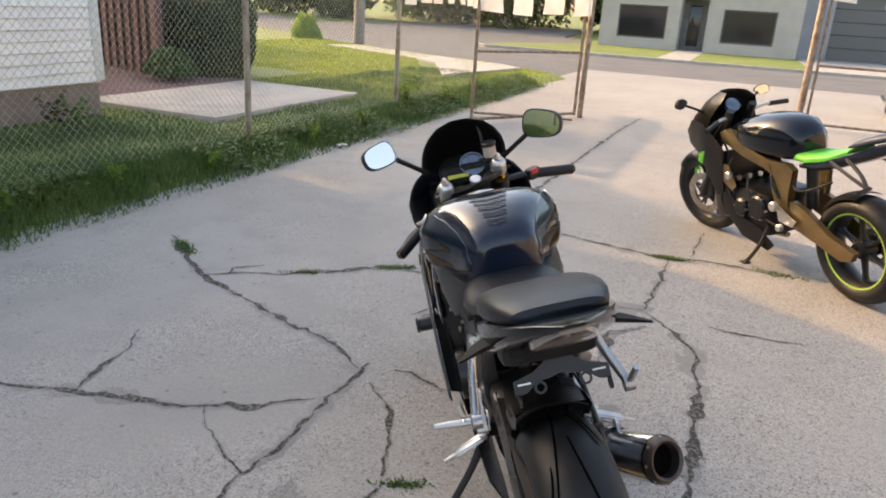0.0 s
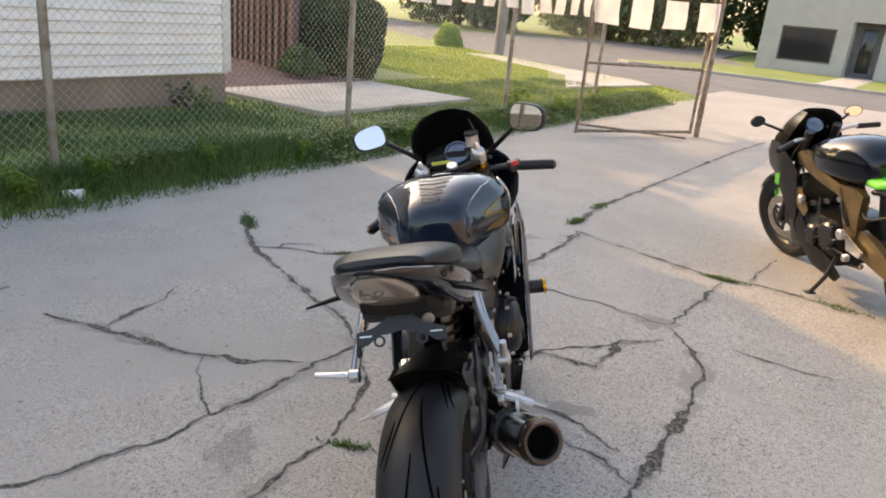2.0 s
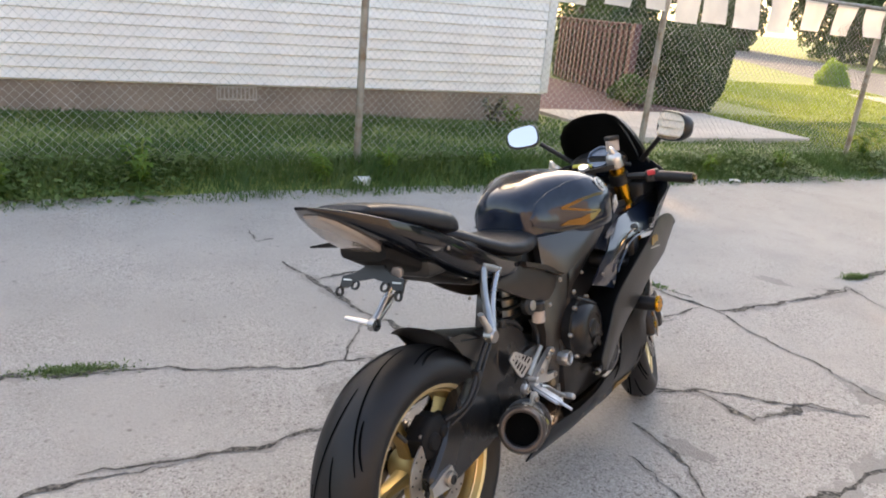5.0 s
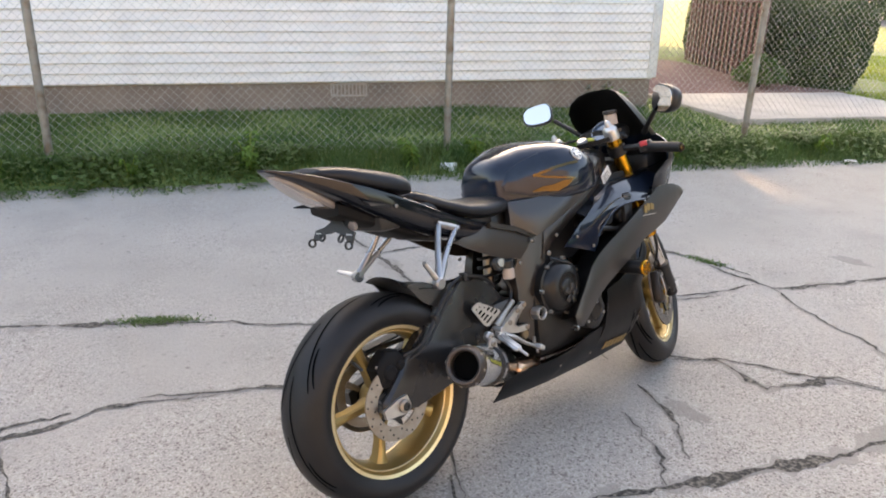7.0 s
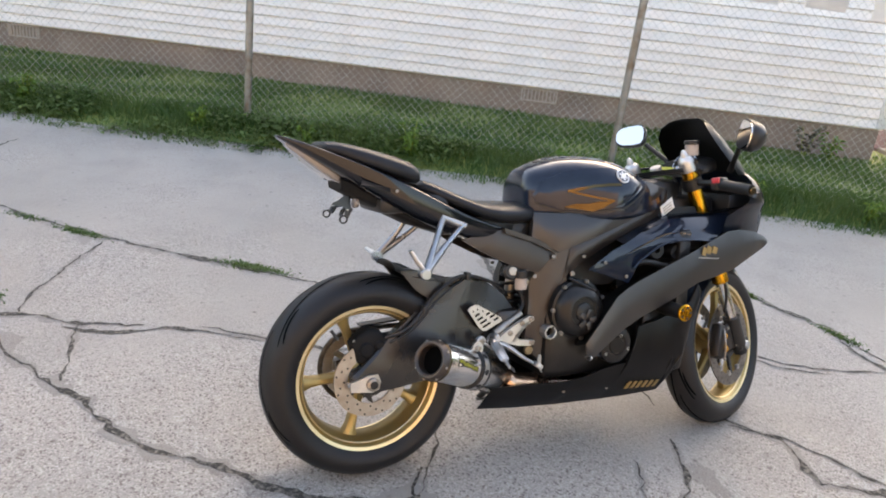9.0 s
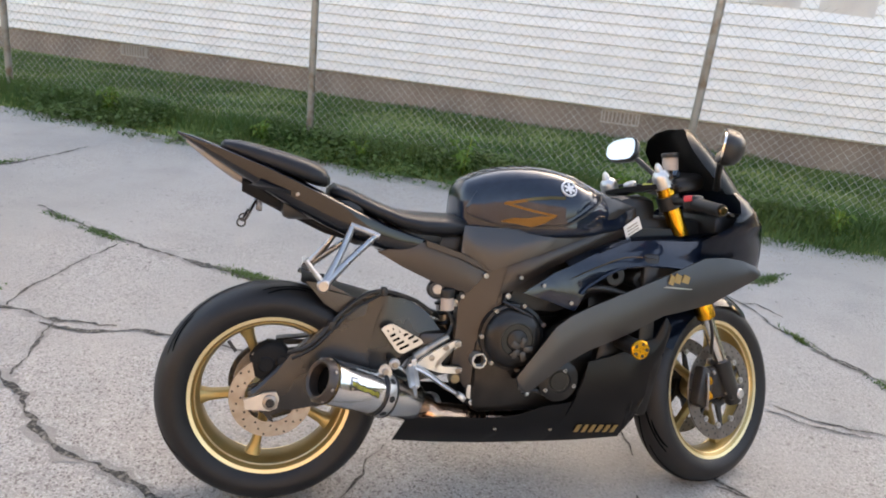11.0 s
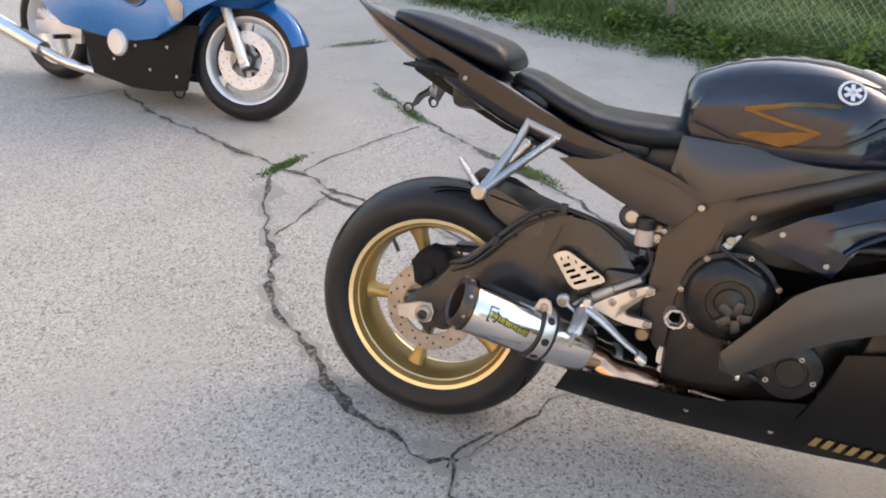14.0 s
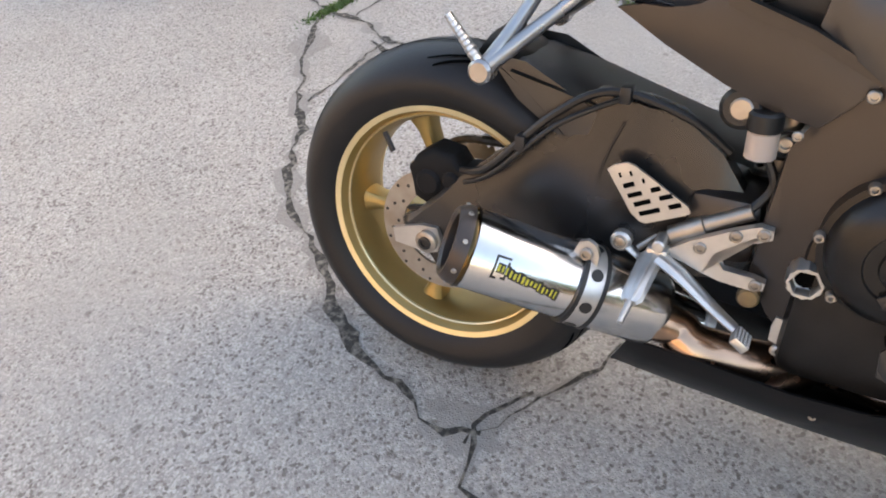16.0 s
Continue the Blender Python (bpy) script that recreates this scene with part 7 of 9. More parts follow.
# side stand
bm = bmesh.new()
tube(bm, [(-0.13, 0.6, 0.28), (-0.2, 0.58, 0.17), (-0.285, 0.55, 0.075)], [0.014, 0.012, 0.011], 10)
box(bm, (-0.315, 0.53, 0.066), (-0.26, 0.585, 0.078), 0.004)
part("side_stand", bm, M_BLACK, bike, "black steel side stand")
bm = bmesh.new()
tube(bm, [(-0.16, 0.46, 0.43), (-0.19, 0.5, 0.4), (-0.2, 0.58, 0.39)], 0.008, 8)
part("shift_lever", bm, M_ALU, bike, "aluminium shift lever")
# the rear frame is narrower than the fairing: draw the outboard parts in
NARROW = ("swing_arm", "weld_seam", "axle_plate", "axle_nut", "axle_end", "heel_plate", "plate_slot", "rear_set", "bolt", "peg_joint", "foot_peg", "brake_pedal", "rear_master_cylinder", "pedal_clip", "pedal_pivot", "exhaust_can", "link_sleeve", "pipe_clamp", "can_bracket", "can_bolt", "rubber_mount", "peg_hanger", "brake_hose", "hose_clip")
for ob in list(bike.children):
    if ob.name.split(".")[0] in NARROW:
        for q in [ob] + list(ob.children_recursive):
            if q.data and q.data.vertices:
                q.data.transform(Matrix.Translation((-0.029 if ob.data.vertices[0].co.x > 0 else 0.016, 0, 0)))

# ---- the black and lime motorcycle with a bronze frame ----
M_LIME = mat("lime_green", (0.12, 0.55, 0.06), 0.4, color2=(0.1, 0.46, 0.05), scale=9)
M_BRONZE = mat("bronze_frame_paint", (0.3, 0.21, 0.1), 0.34, 0.85, color2=(0.2, 0.135, 0.065), scale=7, rough_var=0.08)
M_PLUM = mat("dark_plum_fairing", (0.007, 0.0062, 0.007), 0.32, color2=(0.011, 0.0095, 0.01), scale=6, spec=0.18)
M_LIMEDGE = mat("lime_rim_stripe", (0.3, 0.5, 0.08), 0.45, color2=(0.24, 0.4, 0.06), scale=9)
gb = thing("motorcycle", pose(2.19, 2.34, 0, 0, -11, 12), "black and lime green sport motorcycle with a bronze frame", "motorcycle")
GT_R = Matrix.Translation((0, 0, 0.312))
GS_P = Vector((0, 1.365, 0.3))
GSTEER = Matrix.Translation(GS_P) @ Matrix.Rotation(radians(12), 4, HEAD) @ Matrix.Translation(-GS_P)
GT_F = GSTEER @ Matrix.Translation((0, 1.4, 0.292))
wheel("rear_wheel", gb, GT_R, 0.09, 0.218, 0.308, 6, 20, M_BLACK, 0.026, 0.05, edge=M_LIMEDGE, grooves=False)
wheel("front_wheel", gb, GT_F, 0.06, 0.218, 0.296, 6, 10, M_BLACK, 0.022, 0.034, edge=M_BLACK, grooves=False)
for s in (1, -1):
    brake_disc(gb, GT_F, s * 0.064, 0.15, 0.1, 30)
brake_disc(gb, GT_R, 0.075, 0.105, 0.07, 24)
side_sheet("swing_arm", [(-0.07, 0.335), (-0.05, 0.28), (0.03, 0.26), (0.2, 0.3), (0.4, 0.34), (0.53, 0.38), (0.54, 0.45), (0.42, 0.5), (0.3, 0.47), (0.12, 0.38)], 0.145, 0.045, M_BRONZE, gb, (1, -1), 1, "bronze painted swing arm")
side_sheet("main_frame", [(1.1, 0.8), (1.04, 0.83), (0.85, 0.77), (0.62, 0.715), (0.47, 0.72), (0.42, 0.69), (0.44, 0.62), (0.46, 0.5), (0.45, 0.4), (0.51, 0.36), (0.535, 0.42), (0.525, 0.54), (0.56, 0.625), (0.66, 0.66), (0.84, 0.69), (0.98, 0.725), (1.08, 0.745)], lambda y, z: 0.14 + 0.03 * math.sin(3 * (y - 0.3)), 0.05, M_BRONZE, gb, (1, -1), 1, "bronze painted frame beam")
bm = bmesh.new()
box(bm, (-0.17, 0.58, 0.22), (0.17, 0.92, 0.5), 0.03)
box(bm, (-0.18, 0.68, 0.45), (0.18, 0.9, 0.66), 0.03, pose(0, 0.1, 0, -14))
ge = part("engine", bm, M_ENGINE, gb, "black engine block")
for y, z, r in ((0.66, 0.4, 0.08), (0.82, 0.36, 0.06)):
    for s in (1, -1):
        bm = bmesh.new()
        disc(bm, (s * 0.165, y, z), (s, 0, 0), r, 0.035, 28, 0.012)
        cc = part("engine_cover", bm, M_ENGINE, ge)
        for k in range(6):
            a = k * math.pi / 3
            bolt((s * 0.175, y + r * 0.95 * math.cos(a), z + r * 0.95 * math.sin(a)), (s, 0, 0), 0.006, ge, M_ALU, "bolt", 0.02)
for k in range(4):
    bm = bmesh.new()
    x = -0.12 + 0.08 * k
    tube(bm, [(x, 0.93, 0.52), (x, 1.01, 0.46), (x * 0.9, 0.98, 0.28), (x * 0.5, 0.8, 0.2), (0.0, 0.6, 0.2)], 0.018, 10)
    part("header_pipe", bm, M_STEEL, gb)
bm = bmesh.new()
box(bm, (-0.15, 1.02, 0.38), (0.15, 1.07, 0.68), 0.01)
part("radiator", bm, M_BLACK, gb)
side_sheet("belly_fairing", [(1.05, 0.44), (1.0, 0.3), (0.8, 0.17), (0.55, 0.15), (0.5, 0.2), (0.62, 0.27), (0.8, 0.3), (0.92, 0.42), (1.0, 0.55)], 0.19, 0.012, M_PLUM, gb, (1, -1), 1, "dark lower fairing")
side_sheet("side_fairing", [(1.0, 0.7), (1.12, 0.78), (1.25, 0.84), (1.42, 0.83), (1.5, 0.74), (1.45, 0.66), (1.33, 0.63), (1.22, 0.57), (1.13, 0.46), (1.05, 0.38), (0.99, 0.42), (1.02, 0.52), (1.05, 0.6), (1.0, 0.65)], lambda y, z: 0.2 - 0.25 * max(0, y - 1.2) ** 1.2, 0.01, M_PLUM, gb, (1, -1), 2, "black side fairing")
for k in range(3):
    side_sheet("fairing_stripe", [(1.2 + 0.026 * k, 0.66 - 0.01 * k), (1.216 + 0.026 * k, 0.655 - 0.01 * k), (1.232 + 0.026 * k, 0.57), (1.224 + 0.026 * k, 0.565)], lambda y, z: 0.204 - 0.25 * max(0, y - 1.2) ** 1.2, 0.004, M_LIME, gb, (1, -1), 0)
side_sheet("side_vane", [(1.05, 0.6), (1.0, 0.5), (0.9, 0.45), (0.86, 0.5), (0.95, 0.62)], 0.2, 0.01, M_BRONZE, gb, (1, -1), 1)
G_ST = [(0.41, 0.07, 0.05, 0.08), (0.45, 0.12, 0.07, 0.13), (0.53, 0.16, 0.08, 0.17), (0.65, 0.185, 0.08, 0.175), (0.78, 0.19, 0.08, 0.16), (0.9, 0.165, 0.06, 0.13), (1.02, 0.12, 0.04, 0.08), (1.08, 0.09, 0.02, 0.05)]
bm = bmesh.new()
loft(bm, [ring_section(y, 0.8, hw, lo, 32, 2.6, 0, top) for y, hw, lo, top in G_ST])
part("fuel_tank", bm, M_TAIL, gb, "gloss black fuel tank")
bm = bmesh.new()
loft(bm, [ring_section(y, zc, hw, lo, 24, 3, 0, hi) for y, zc, hw, lo, hi in ((0.08, 0.86, 0.09, 0.015, 0.02), (0.2, 0.8, 0.12, 0.02, 0.035), (0.35, 0.765, 0.13, 0.025, 0.03), (0.46, 0.76, 0.11, 0.03, 0.035), (0.52, 0.755, 0.08, 0.02, 0.02))])
part("rider_seat", bm, M_LIME, gb, "lime green rider seat")
bm = bmesh.new()
loft(bm, [ring_section(y, zc, hw, lo, 24, 3, 0, hi) for y, zc, hw, lo, hi in ((-0.26, 1.01, 0.03, 0.008, 0.01), (-0.18, 0.985, 0.075, 0.012, 0.03), (-0.08, 0.95, 0.1, 0.015, 0.035), (0.03, 0.91, 0.11, 0.015, 0.03), (0.07, 0.895, 0.1, 0.01, 0.012))])
part("pillion_seat", bm, mat("dark_blue_vinyl", (0.03, 0.04, 0.06), 0.45, color2=(0.02, 0.028, 0.045), scale=9), gb, "dark blue-black pillion seat")
bm = bmesh.new()
loft(bm, [ring_section(y, zc, hw, lo, 24, 3, 0, hi) for y, zc, hw, lo, hi in ((-0.34, 1.02, 0.03, 0.01, 0.01), (-0.22, 0.965, 0.1, 0.04, 0.02), (-0.08, 0.91, 0.125, 0.06, 0.02), (0.1, 0.83, 0.125, 0.06, 0.02), (0.28, 0.755, 0.115, 0.05, 0.015), (0.42, 0.72, 0.1, 0.03, 0.01))])
part("tail_cowl", bm, M_GLOSS, gb, "gloss black tail cowl")
bm = bmesh.new()
box(bm, (-0.08, -0.36, 0.93), (0.08, -0.24, 0.975), 0.015)
part("tail_light", bm, M_LENS, gb)
for s in (1, -1):
    bm = bmesh.new()
    tube(bm, [(s * 0.12, 0.16, 0.8), (s * 0.16, 0.0, 0.775), (s * 0.17, -0.15, 0.735)], 0.01, 8)
    tube(bm, [(s * 0.12, 0.05, 0.84), (s * 0.15, -0.08, 0.79), (s * 0.17, -0.15, 0.735)], 0.01, 8)
    tube(bm, [(s * 0.15, -0.15, 0.735), (s * 0.23, -0.16, 0.73)], 0.01, 8, 1)
    part("peg_hanger", bm, M_BLACK, gb, "black passenger peg hanger")
    bm = bmesh.new()
    foot = Vector((s * 0.1, 1.385, 0.292))
    tube(bm, [foot + HEAD * 0.0, foot + HEAD * 0.2], 0.02, 12, 1)
    tube(bm, [foot + HEAD * 0.2, foot + HEAD * 0.72], 0.026, 12, 1)
    bm.transform(GSTEER)
    gf = part("fork_leg", bm, M_BLACK, gb, "black fork leg")
    bm = bmesh.new()
    box(bm, (s * 0.085 - 0.02, 1.28, 0.3), (s * 0.085 + 0.02, 1.34, 0.42), 0.014)
    bm.transform(GSTEER)
    part("front_caliper", bm, M_BLACK, gb)
    bm = bmesh.new()
    c = foot + HEAD * 0.66
    tube(bm, [c, c + Vector((s * 0.1, -0.03, 0.02)), c + Vector((s * 0.25, -0.07, 0.0))], 0.012, 10)
    bm.transform(GSTEER)
    hb = part("handlebar", bm, M_ALU, gb, "silver handlebar")
    bm = bmesh.new()
    tube(bm, [c + Vector((s * 0.13, -0.038, 0.015)), c + Vector((s * 0.26, -0.073, 0.0))], 0.017, 12, 1)
    bm.transform(GSTEER)
    part("grip", bm, M_RUBBER, hb)
    bm = bmesh.new()
    tube(bm, [(s * 0.14, 1.3, 0.9), (s * 0.22, 1.28, 0.94), (s * 0.28, 1.3, 0.97)], 0.009, 8)
    gm = part("mirror", bm, M_BLACK, gb, "small black mirror on a stalk")
    outline = [(0.055 * math.cos(a), 0.036 * math.sin(a) * (1 + 0.15 * math.cos(a) * s)) for a in [2 * math.pi * k / 20 for k in range(20)]]
    bm = bmesh.new()
    loft(bm, [[(x * f, y, z * f) for x, z in outline] for y, f in ((-0.004, 0.96), (0.0, 1), (0.02, 0.9), (0.035, 0.4))])
    MM = Matrix.Translation((s * 0.31, 1.3, 0.985)) @ pose(0, 0, 0, -6, 0, -18 * s)
    bm.transform(MM)
    part("mirror_shell", bm, M_BLACK, gm)
    bm = bmesh.new()
    loft(bm, [[(x * f, y, z * f) for x, z in outline] for y, f in ((-0.0045, 0.88), (-0.008, 0.88))])
    bm.transform(MM)
    part("mirror_glass", bm, M_MIRROR, gm)
    side_sheet("foot_plate", [(0.5, 0.46), (0.4, 0.42), (0.34, 0.4), (0.36, 0.36), (0.48, 0.37)], 0.175, 0.012, M_ALU, gb, (s,), 0)
    side_sheet("fender_stripe", [(1.5, 0.54), (1.53, 0.53), (1.5, 0.4), (1.475, 0.38)], 0.073, 0.004, M_LIME, gb, (s,), 0)
    side_sheet("fender_stripe", [(1.45, 0.53), (1.475, 0.53), (1.45, 0.4), (1.43, 0.38)], 0.073, 0.004, M_LIME, gb, (s,), 0)
bm = bmesh.new()
u_shell(bm, [(0.64, 0.1, 1.3, 1.5), (0.7, 0.15, 1.25, 1.56), (0.78, 0.18, 1.2, 1.55), (0.85, 0.18, 1.18, 1.5), (0.9, 0.165, 1.18, 1.44)])
part("nose_fairing", bm, M_PLUM, gb, "dark plum nose fairing")
bm = bmesh.new()
u_shell(bm, [(0.89, 0.165, 1.18, 1.45), (0.95, 0.15, 1.14, 1.4), (1.0, 0.125, 1.12, 1.33), (1.04, 0.08, 1.14, 1.27)])
part("windscreen", bm, M_SMOKE, gb, "dark smoked windscreen")
bm = bmesh.new()
lathe(bm, [(-0.02, 0.001), (-0.02, 0.05), (0.01, 0.05), (0.012, 0.04), (0.012, 0.001)], (0, 0, 0), "z", 24, closed=False)
bm.transform(Matrix.Translation((-0.02, 1.16, 0.95)) @ Matrix.Rotation(radians(50), 4, "X"))
part("dial", bm, M_DIAL, gb, "round pale dial")
bm = bmesh.new()
rows = []
for k in range(13):
    a = radians(35 + 105 * k / 12)
    rows.append([(0.07 * t, (0.315 - 0.05 * abs(t) ** 2.4) * math.cos(a), (0.315 - 0.05 * abs(t) ** 2.4) * math.sin(a)) for t in [-1 + 0.25 * q for q in range(9)]])
loft(bm, rows, closed=False)
bmesh.ops.solidify(bm, geom=list(bm.faces), thickness=0.003)
bm.transform(GT_F)
part("front_fender", bm, M_GLOSS, gb, "black front fender with lime stripes")
bm = bmesh.new()
rows = []
for k in range(9):
    a = radians(40 + 50 * k / 8)
    rows.append([(0.09 * t, (0.328 - 0.03 * abs(t) ** 2.4) * math.cos(a), 0.312 + (0.328 - 0.03 * abs(t) ** 2.4) * math.sin(a)) for t in [-1 + 0.25 * q for q in range(9)]])
loft(bm, rows, closed=False)
bmesh.ops.solidify(bm, geom=list(bm.faces), thickness=0.003)
part("rear_hugger", bm, M_BLACK, gb)
bm = bmesh.new()
tube(bm, [(-0.16, 0.58, 0.3), (-0.2, 0.6, 0.18), (-0.27, 0.64, 0.06)], 0.013, 8)
box(bm, (-0.3, 0.62, 0.05), (-0.245, 0.675, 0.062), 0.004)
part("side_stand", bm, M_BLACK, gb, "black side stand")
bm = bmesh.new()
tube(bm, [(0.1, 0.5, 0.22), (0.15, 0.4, 0.24), (0.19, 0.3, 0.3)], 0.028, 12)
tube(bm, [(0.18, 0.33, 0.29), (0.22, 0.12, 0.38)], 0.055, 18, 1)
part("exhaust", bm, M_STEEL, gb, "short steel exhaust")
for pts in ([(-0.12, 0.45, 0.62), (-0.14, 0.38, 0.58), (-0.1, 0.3, 0.6), (-0.06, 0.2, 0.66)], [(-0.15, 0.6, 0.66), (-0.17, 0.55, 0.58), (-0.16, 0.5, 0.5)],
            [(-0.1, 1.05, 0.9), (-0.13, 1.12, 0.8), (-0.12, 1.06, 0.68)], [(-0.13, 1.1, 0.86), (-0.16, 1.18, 0.72), (-0.12, 1.28, 0.52), (-0.09, 1.33, 0.4)],
            [(-0.17, 0.78, 0.6), (-0.19, 0.74, 0.48), (-0.18, 0.62, 0.36), (-0.17, 0.5, 0.33)], [(-0.16, 0.95, 0.66), (-0.19, 0.97, 0.52), (-0.17, 0.9, 0.34)]):
    bm = bmesh.new()
    tube(bm, pts, 0.007, 8)
    part("cable", bm, M_BLACK, gb)
bm = bmesh.new()
tube(bm, [(-0.165, 1.0, 0.5), (-0.175, 1.02, 0.36), (-0.15, 0.95, 0.26)], 0.02, 10)
part("coolant_hose", bm, M_RUBBER, gb, "black coolant hose")
for y, z, r in ((0.5, 0.46, 0.03), (0.44, 0.34, 0.022), (0.93, 0.55, 0.026)):
    bm = bmesh.new()
    disc(bm, (-0.185, y, z), (-1, 0, 0), r, 0.03, 18, 0.005)
    part("pivot_cap", bm, M_ALU, gb)
bm = bmesh.new()
tube(bm, [(-0.02, 0.38, 0.45), (-0.02, 0.4, 0.7)], 0.035, 12, 1)
part("rear_shock", bm, M_BLACK, gb)

# ---- the blue touring sport motorcycle ----
M_BLUE = mat("metallic_blue_paint", (0.0, 0.15, 0.45), 0.3, 0.3, color2=(0.0, 0.19, 0.52), scale=60, coat=1.0, spec=0.4)
M_SILVER = mat("silver_wheel_paint", (0.7, 0.69, 0.68), 0.35, 0.35, color2=(0.6, 0.59, 0.58), scale=8)
M_ORANGE = mat("orange_lens", (0.75, 0.17, 0.01), 0.15, color2=(0.6, 0.12, 0.01), scale=30, coat=1.0)
M_HEADLAMP = mat("headlamp_glass", (0.6, 0.62, 0.62), 0.08, 0.6, color2=(0.35, 0.37, 0.38), scale=30, coat=1.0)
bb = thing("motorcycle", pose(-1.86, -3.13, 0, 0, -10, -7.5), "metallic blue faired motorcycle with silver wheels", "motorcycle")
BT_R = Matrix.Translation((0, -0.02, 0.305))
BS_P = Vector((0, 1.4, 0.3))
BSTEER = Matrix.Translation(BS_P) @ Matrix.Rotation(radians(22), 4, HEAD) @ Matrix.Translation(-BS_P)
BT_F = BSTEER @ Matrix.Translation((0, 1.44, 0.295))
wheel("rear_wheel", bb, BT_R, 0.078, 0.216, 0.305, 3, 40, M_SILVER, 0.05, 0.05, grooves=False)
wheel("front_wheel", bb, BT_F, 0.06, 0.222, 0.302, 3, 100, M_SILVER, 0.05, 0.036, edge=M_SILVER, grooves=False)
for s in (1, -1):
    brake_disc(bb, BT_F, s * 0.062, 0.148, 0.085, 30, metal=M_SILVER)
    foot = Vector((s * 0.095, 1.44, 0.29))
    bm = bmesh.new()
    tube(bm, [foot - HEAD * 0.03, foot + HEAD * 0.35], [0.027, 0.025], 14, 1)
    tube(bm, [foot + HEAD * 0.35, foot + HEAD * 0.62], 0.02, 14, 1)
    bm.transform(BSTEER)
    bfk = part("fork_leg", bm, M_SILVER, bb, "silver fork leg")
    bm = bmesh.new()
    box(bm, (s * 0.085 - 0.025, 1.33, 0.33), (s * 0.085 + 0.02, 1.4, 0.45), 0.014)
    bm.transform(BSTEER)
    part("front_caliper", bm, M_BLACK, bb, "black brake caliper")
    bm = bmesh.new()
    disc(bm, foot + Vector((s * 0.02, 0, 0)), (s, 0, 0), 0.02, 0.012, 16, 0.004)
    bm.transform(BSTEER)
    part("axle_end", bm, M_ALU, bfk)
bm = bmesh.new()
rows = []
for k in range(17):
    a = radians(22 + 136 * k / 16)
    rows.append([(0.078 * t, (0.325 - 0.07 * abs(t) ** 2.2) * math.cos(a), (0.325 - 0.07 * abs(t) ** 2.2) * math.sin(a)) for t in [-1 + 0.2 * q for q in range(11)]])
loft(bm, rows, closed=False)
bmesh.ops.solidify(bm, geom=list(bm.faces), thickness=0.004)
bm.transform(BT_F)
part("front_fender", bm, M_BLUE, bb, "blue front fender")


def blue_x(y, z):
    return 0.255 - 0.11 * max(0, y - 1.05) ** 1.3 - 0.95 * max(0, z - 0.56) ** 1.7 - 1.5 * max(0, 0.5 - z) ** 2 - 0.06 * max(0, 0.45 - y) + 0.012 * math.sin(9 * y - 5 * z)


side_sheet("side_fairing", [(0.15, 0.45), (0.3, 0.36), (0.48, 0.345), (0.66, 0.325), (0.85, 0.335), (1.03, 0.37), (1.14, 0.42), (1.22, 0.47), (1.3, 0.53), (1.38, 0.57), (1.44, 0.6), (1.48, 0.66), (1.48, 0.76), (1.42, 0.86), (1.3, 0.86), (1.0, 0.82), (0.75, 0.78), (0.45, 0.7), (0.25, 0.62)], blue_x, 0.012, M_BLUE, bb, (1, -1), 3, "metallic blue side fairing with oval vents")
for yc, zc, ry, rz2 in ((0.62, 0.64, 0.08, 0.05), (0.9, 0.575, 0.1, 0.06), (0.98, 0.645, 0.06, 0.05)):
    side_sheet("vent", [(yc + ry * math.cos(a), zc + rz2 * math.sin(a)) for a in [2 * math.pi * k / 18 for k in range(18)]], lambda y, z: blue_x(y, z) + 0.0035, 0.006, M_BLACK, bb, (1, -1), 0, "dark oval fairing vent")
    bm = bmesh.new()
    tube(bm, [(blue_x(yc + ry * math.cos(a), zc + rz2 * math.sin(a)) + 0.003, yc + ry * math.cos(a), zc + rz2 * math.sin(a)) for a in [2 * math.pi * k / 18 for k in range(19)]], 0.006, 6, 1, cap=False)
    part("vent_rim", bm, M_BLUE, bb)
side_sheet("silver_stripe", [(0.88, 0.735), (0.94, 0.73), (1.05, 0.69), (1.16, 0.63), (1.25, 0.55), (1.24, 0.48), (1.19, 0.47), (1.14, 0.56), (1.05, 0.645), (0.95, 0.705)], lambda y, z: blue_x(y, z) + 0.003, 0.004, mat("silver_decal", (0.42, 0.4, 0.36), 0.4, 0.4, color2=(0.2, 0.19, 0.17), scale=7), bb, (1, -1), 2, "silver fading decal stripe")
for k in range(7):
    y0 = 0.93 + 0.043 * k
    side_sheet("script_mark", [(y0, 0.7 - 0.002 * k), (y0 + 0.03, 0.699 - 0.002 * k), (y0 + 0.036, 0.722 - 0.004 * k), (y0 + 0.01, 0.724 - 0.004 * k)], lambda y, z: blue_x(y, z) + 0.003, 0.004, M_WHITE, bb, (1, -1), 0)
side_sheet("belly_fairing", [(0.44, 0.33), (0.5, 0.12), (0.8, 0.085), (1.0, 0.095), (1.2, 0.125), (1.23, 0.22), (1.26, 0.33), (1.3, 0.46), (1.2, 0.45), (1.03, 0.36), (0.86, 0.33), (0.66, 0.33)], 0.205, 0.012, M_GRIP, bb, (1, -1), 1, "black lower fairing with silver screws")
for y, z in ((0.85, 0.31), (0.95, 0.2), (1.08, 0.33), (1.14, 0.19), (0.68, 0.22)):
    for s in (1, -1):
        bolt((s * 0.205, y, z), (s, 0, 0), 0.008, bb, M_ALU, "screw", 0.005)
bm = bmesh.new()
disc(bm, (0.19, 0.72, 0.31), (1, 0, 0), 0.07, 0.035, 28, 0.012)
part("clutch_cover", bm, M_SILVER, bb, "pale round engine cover")
bm = bmesh.new()
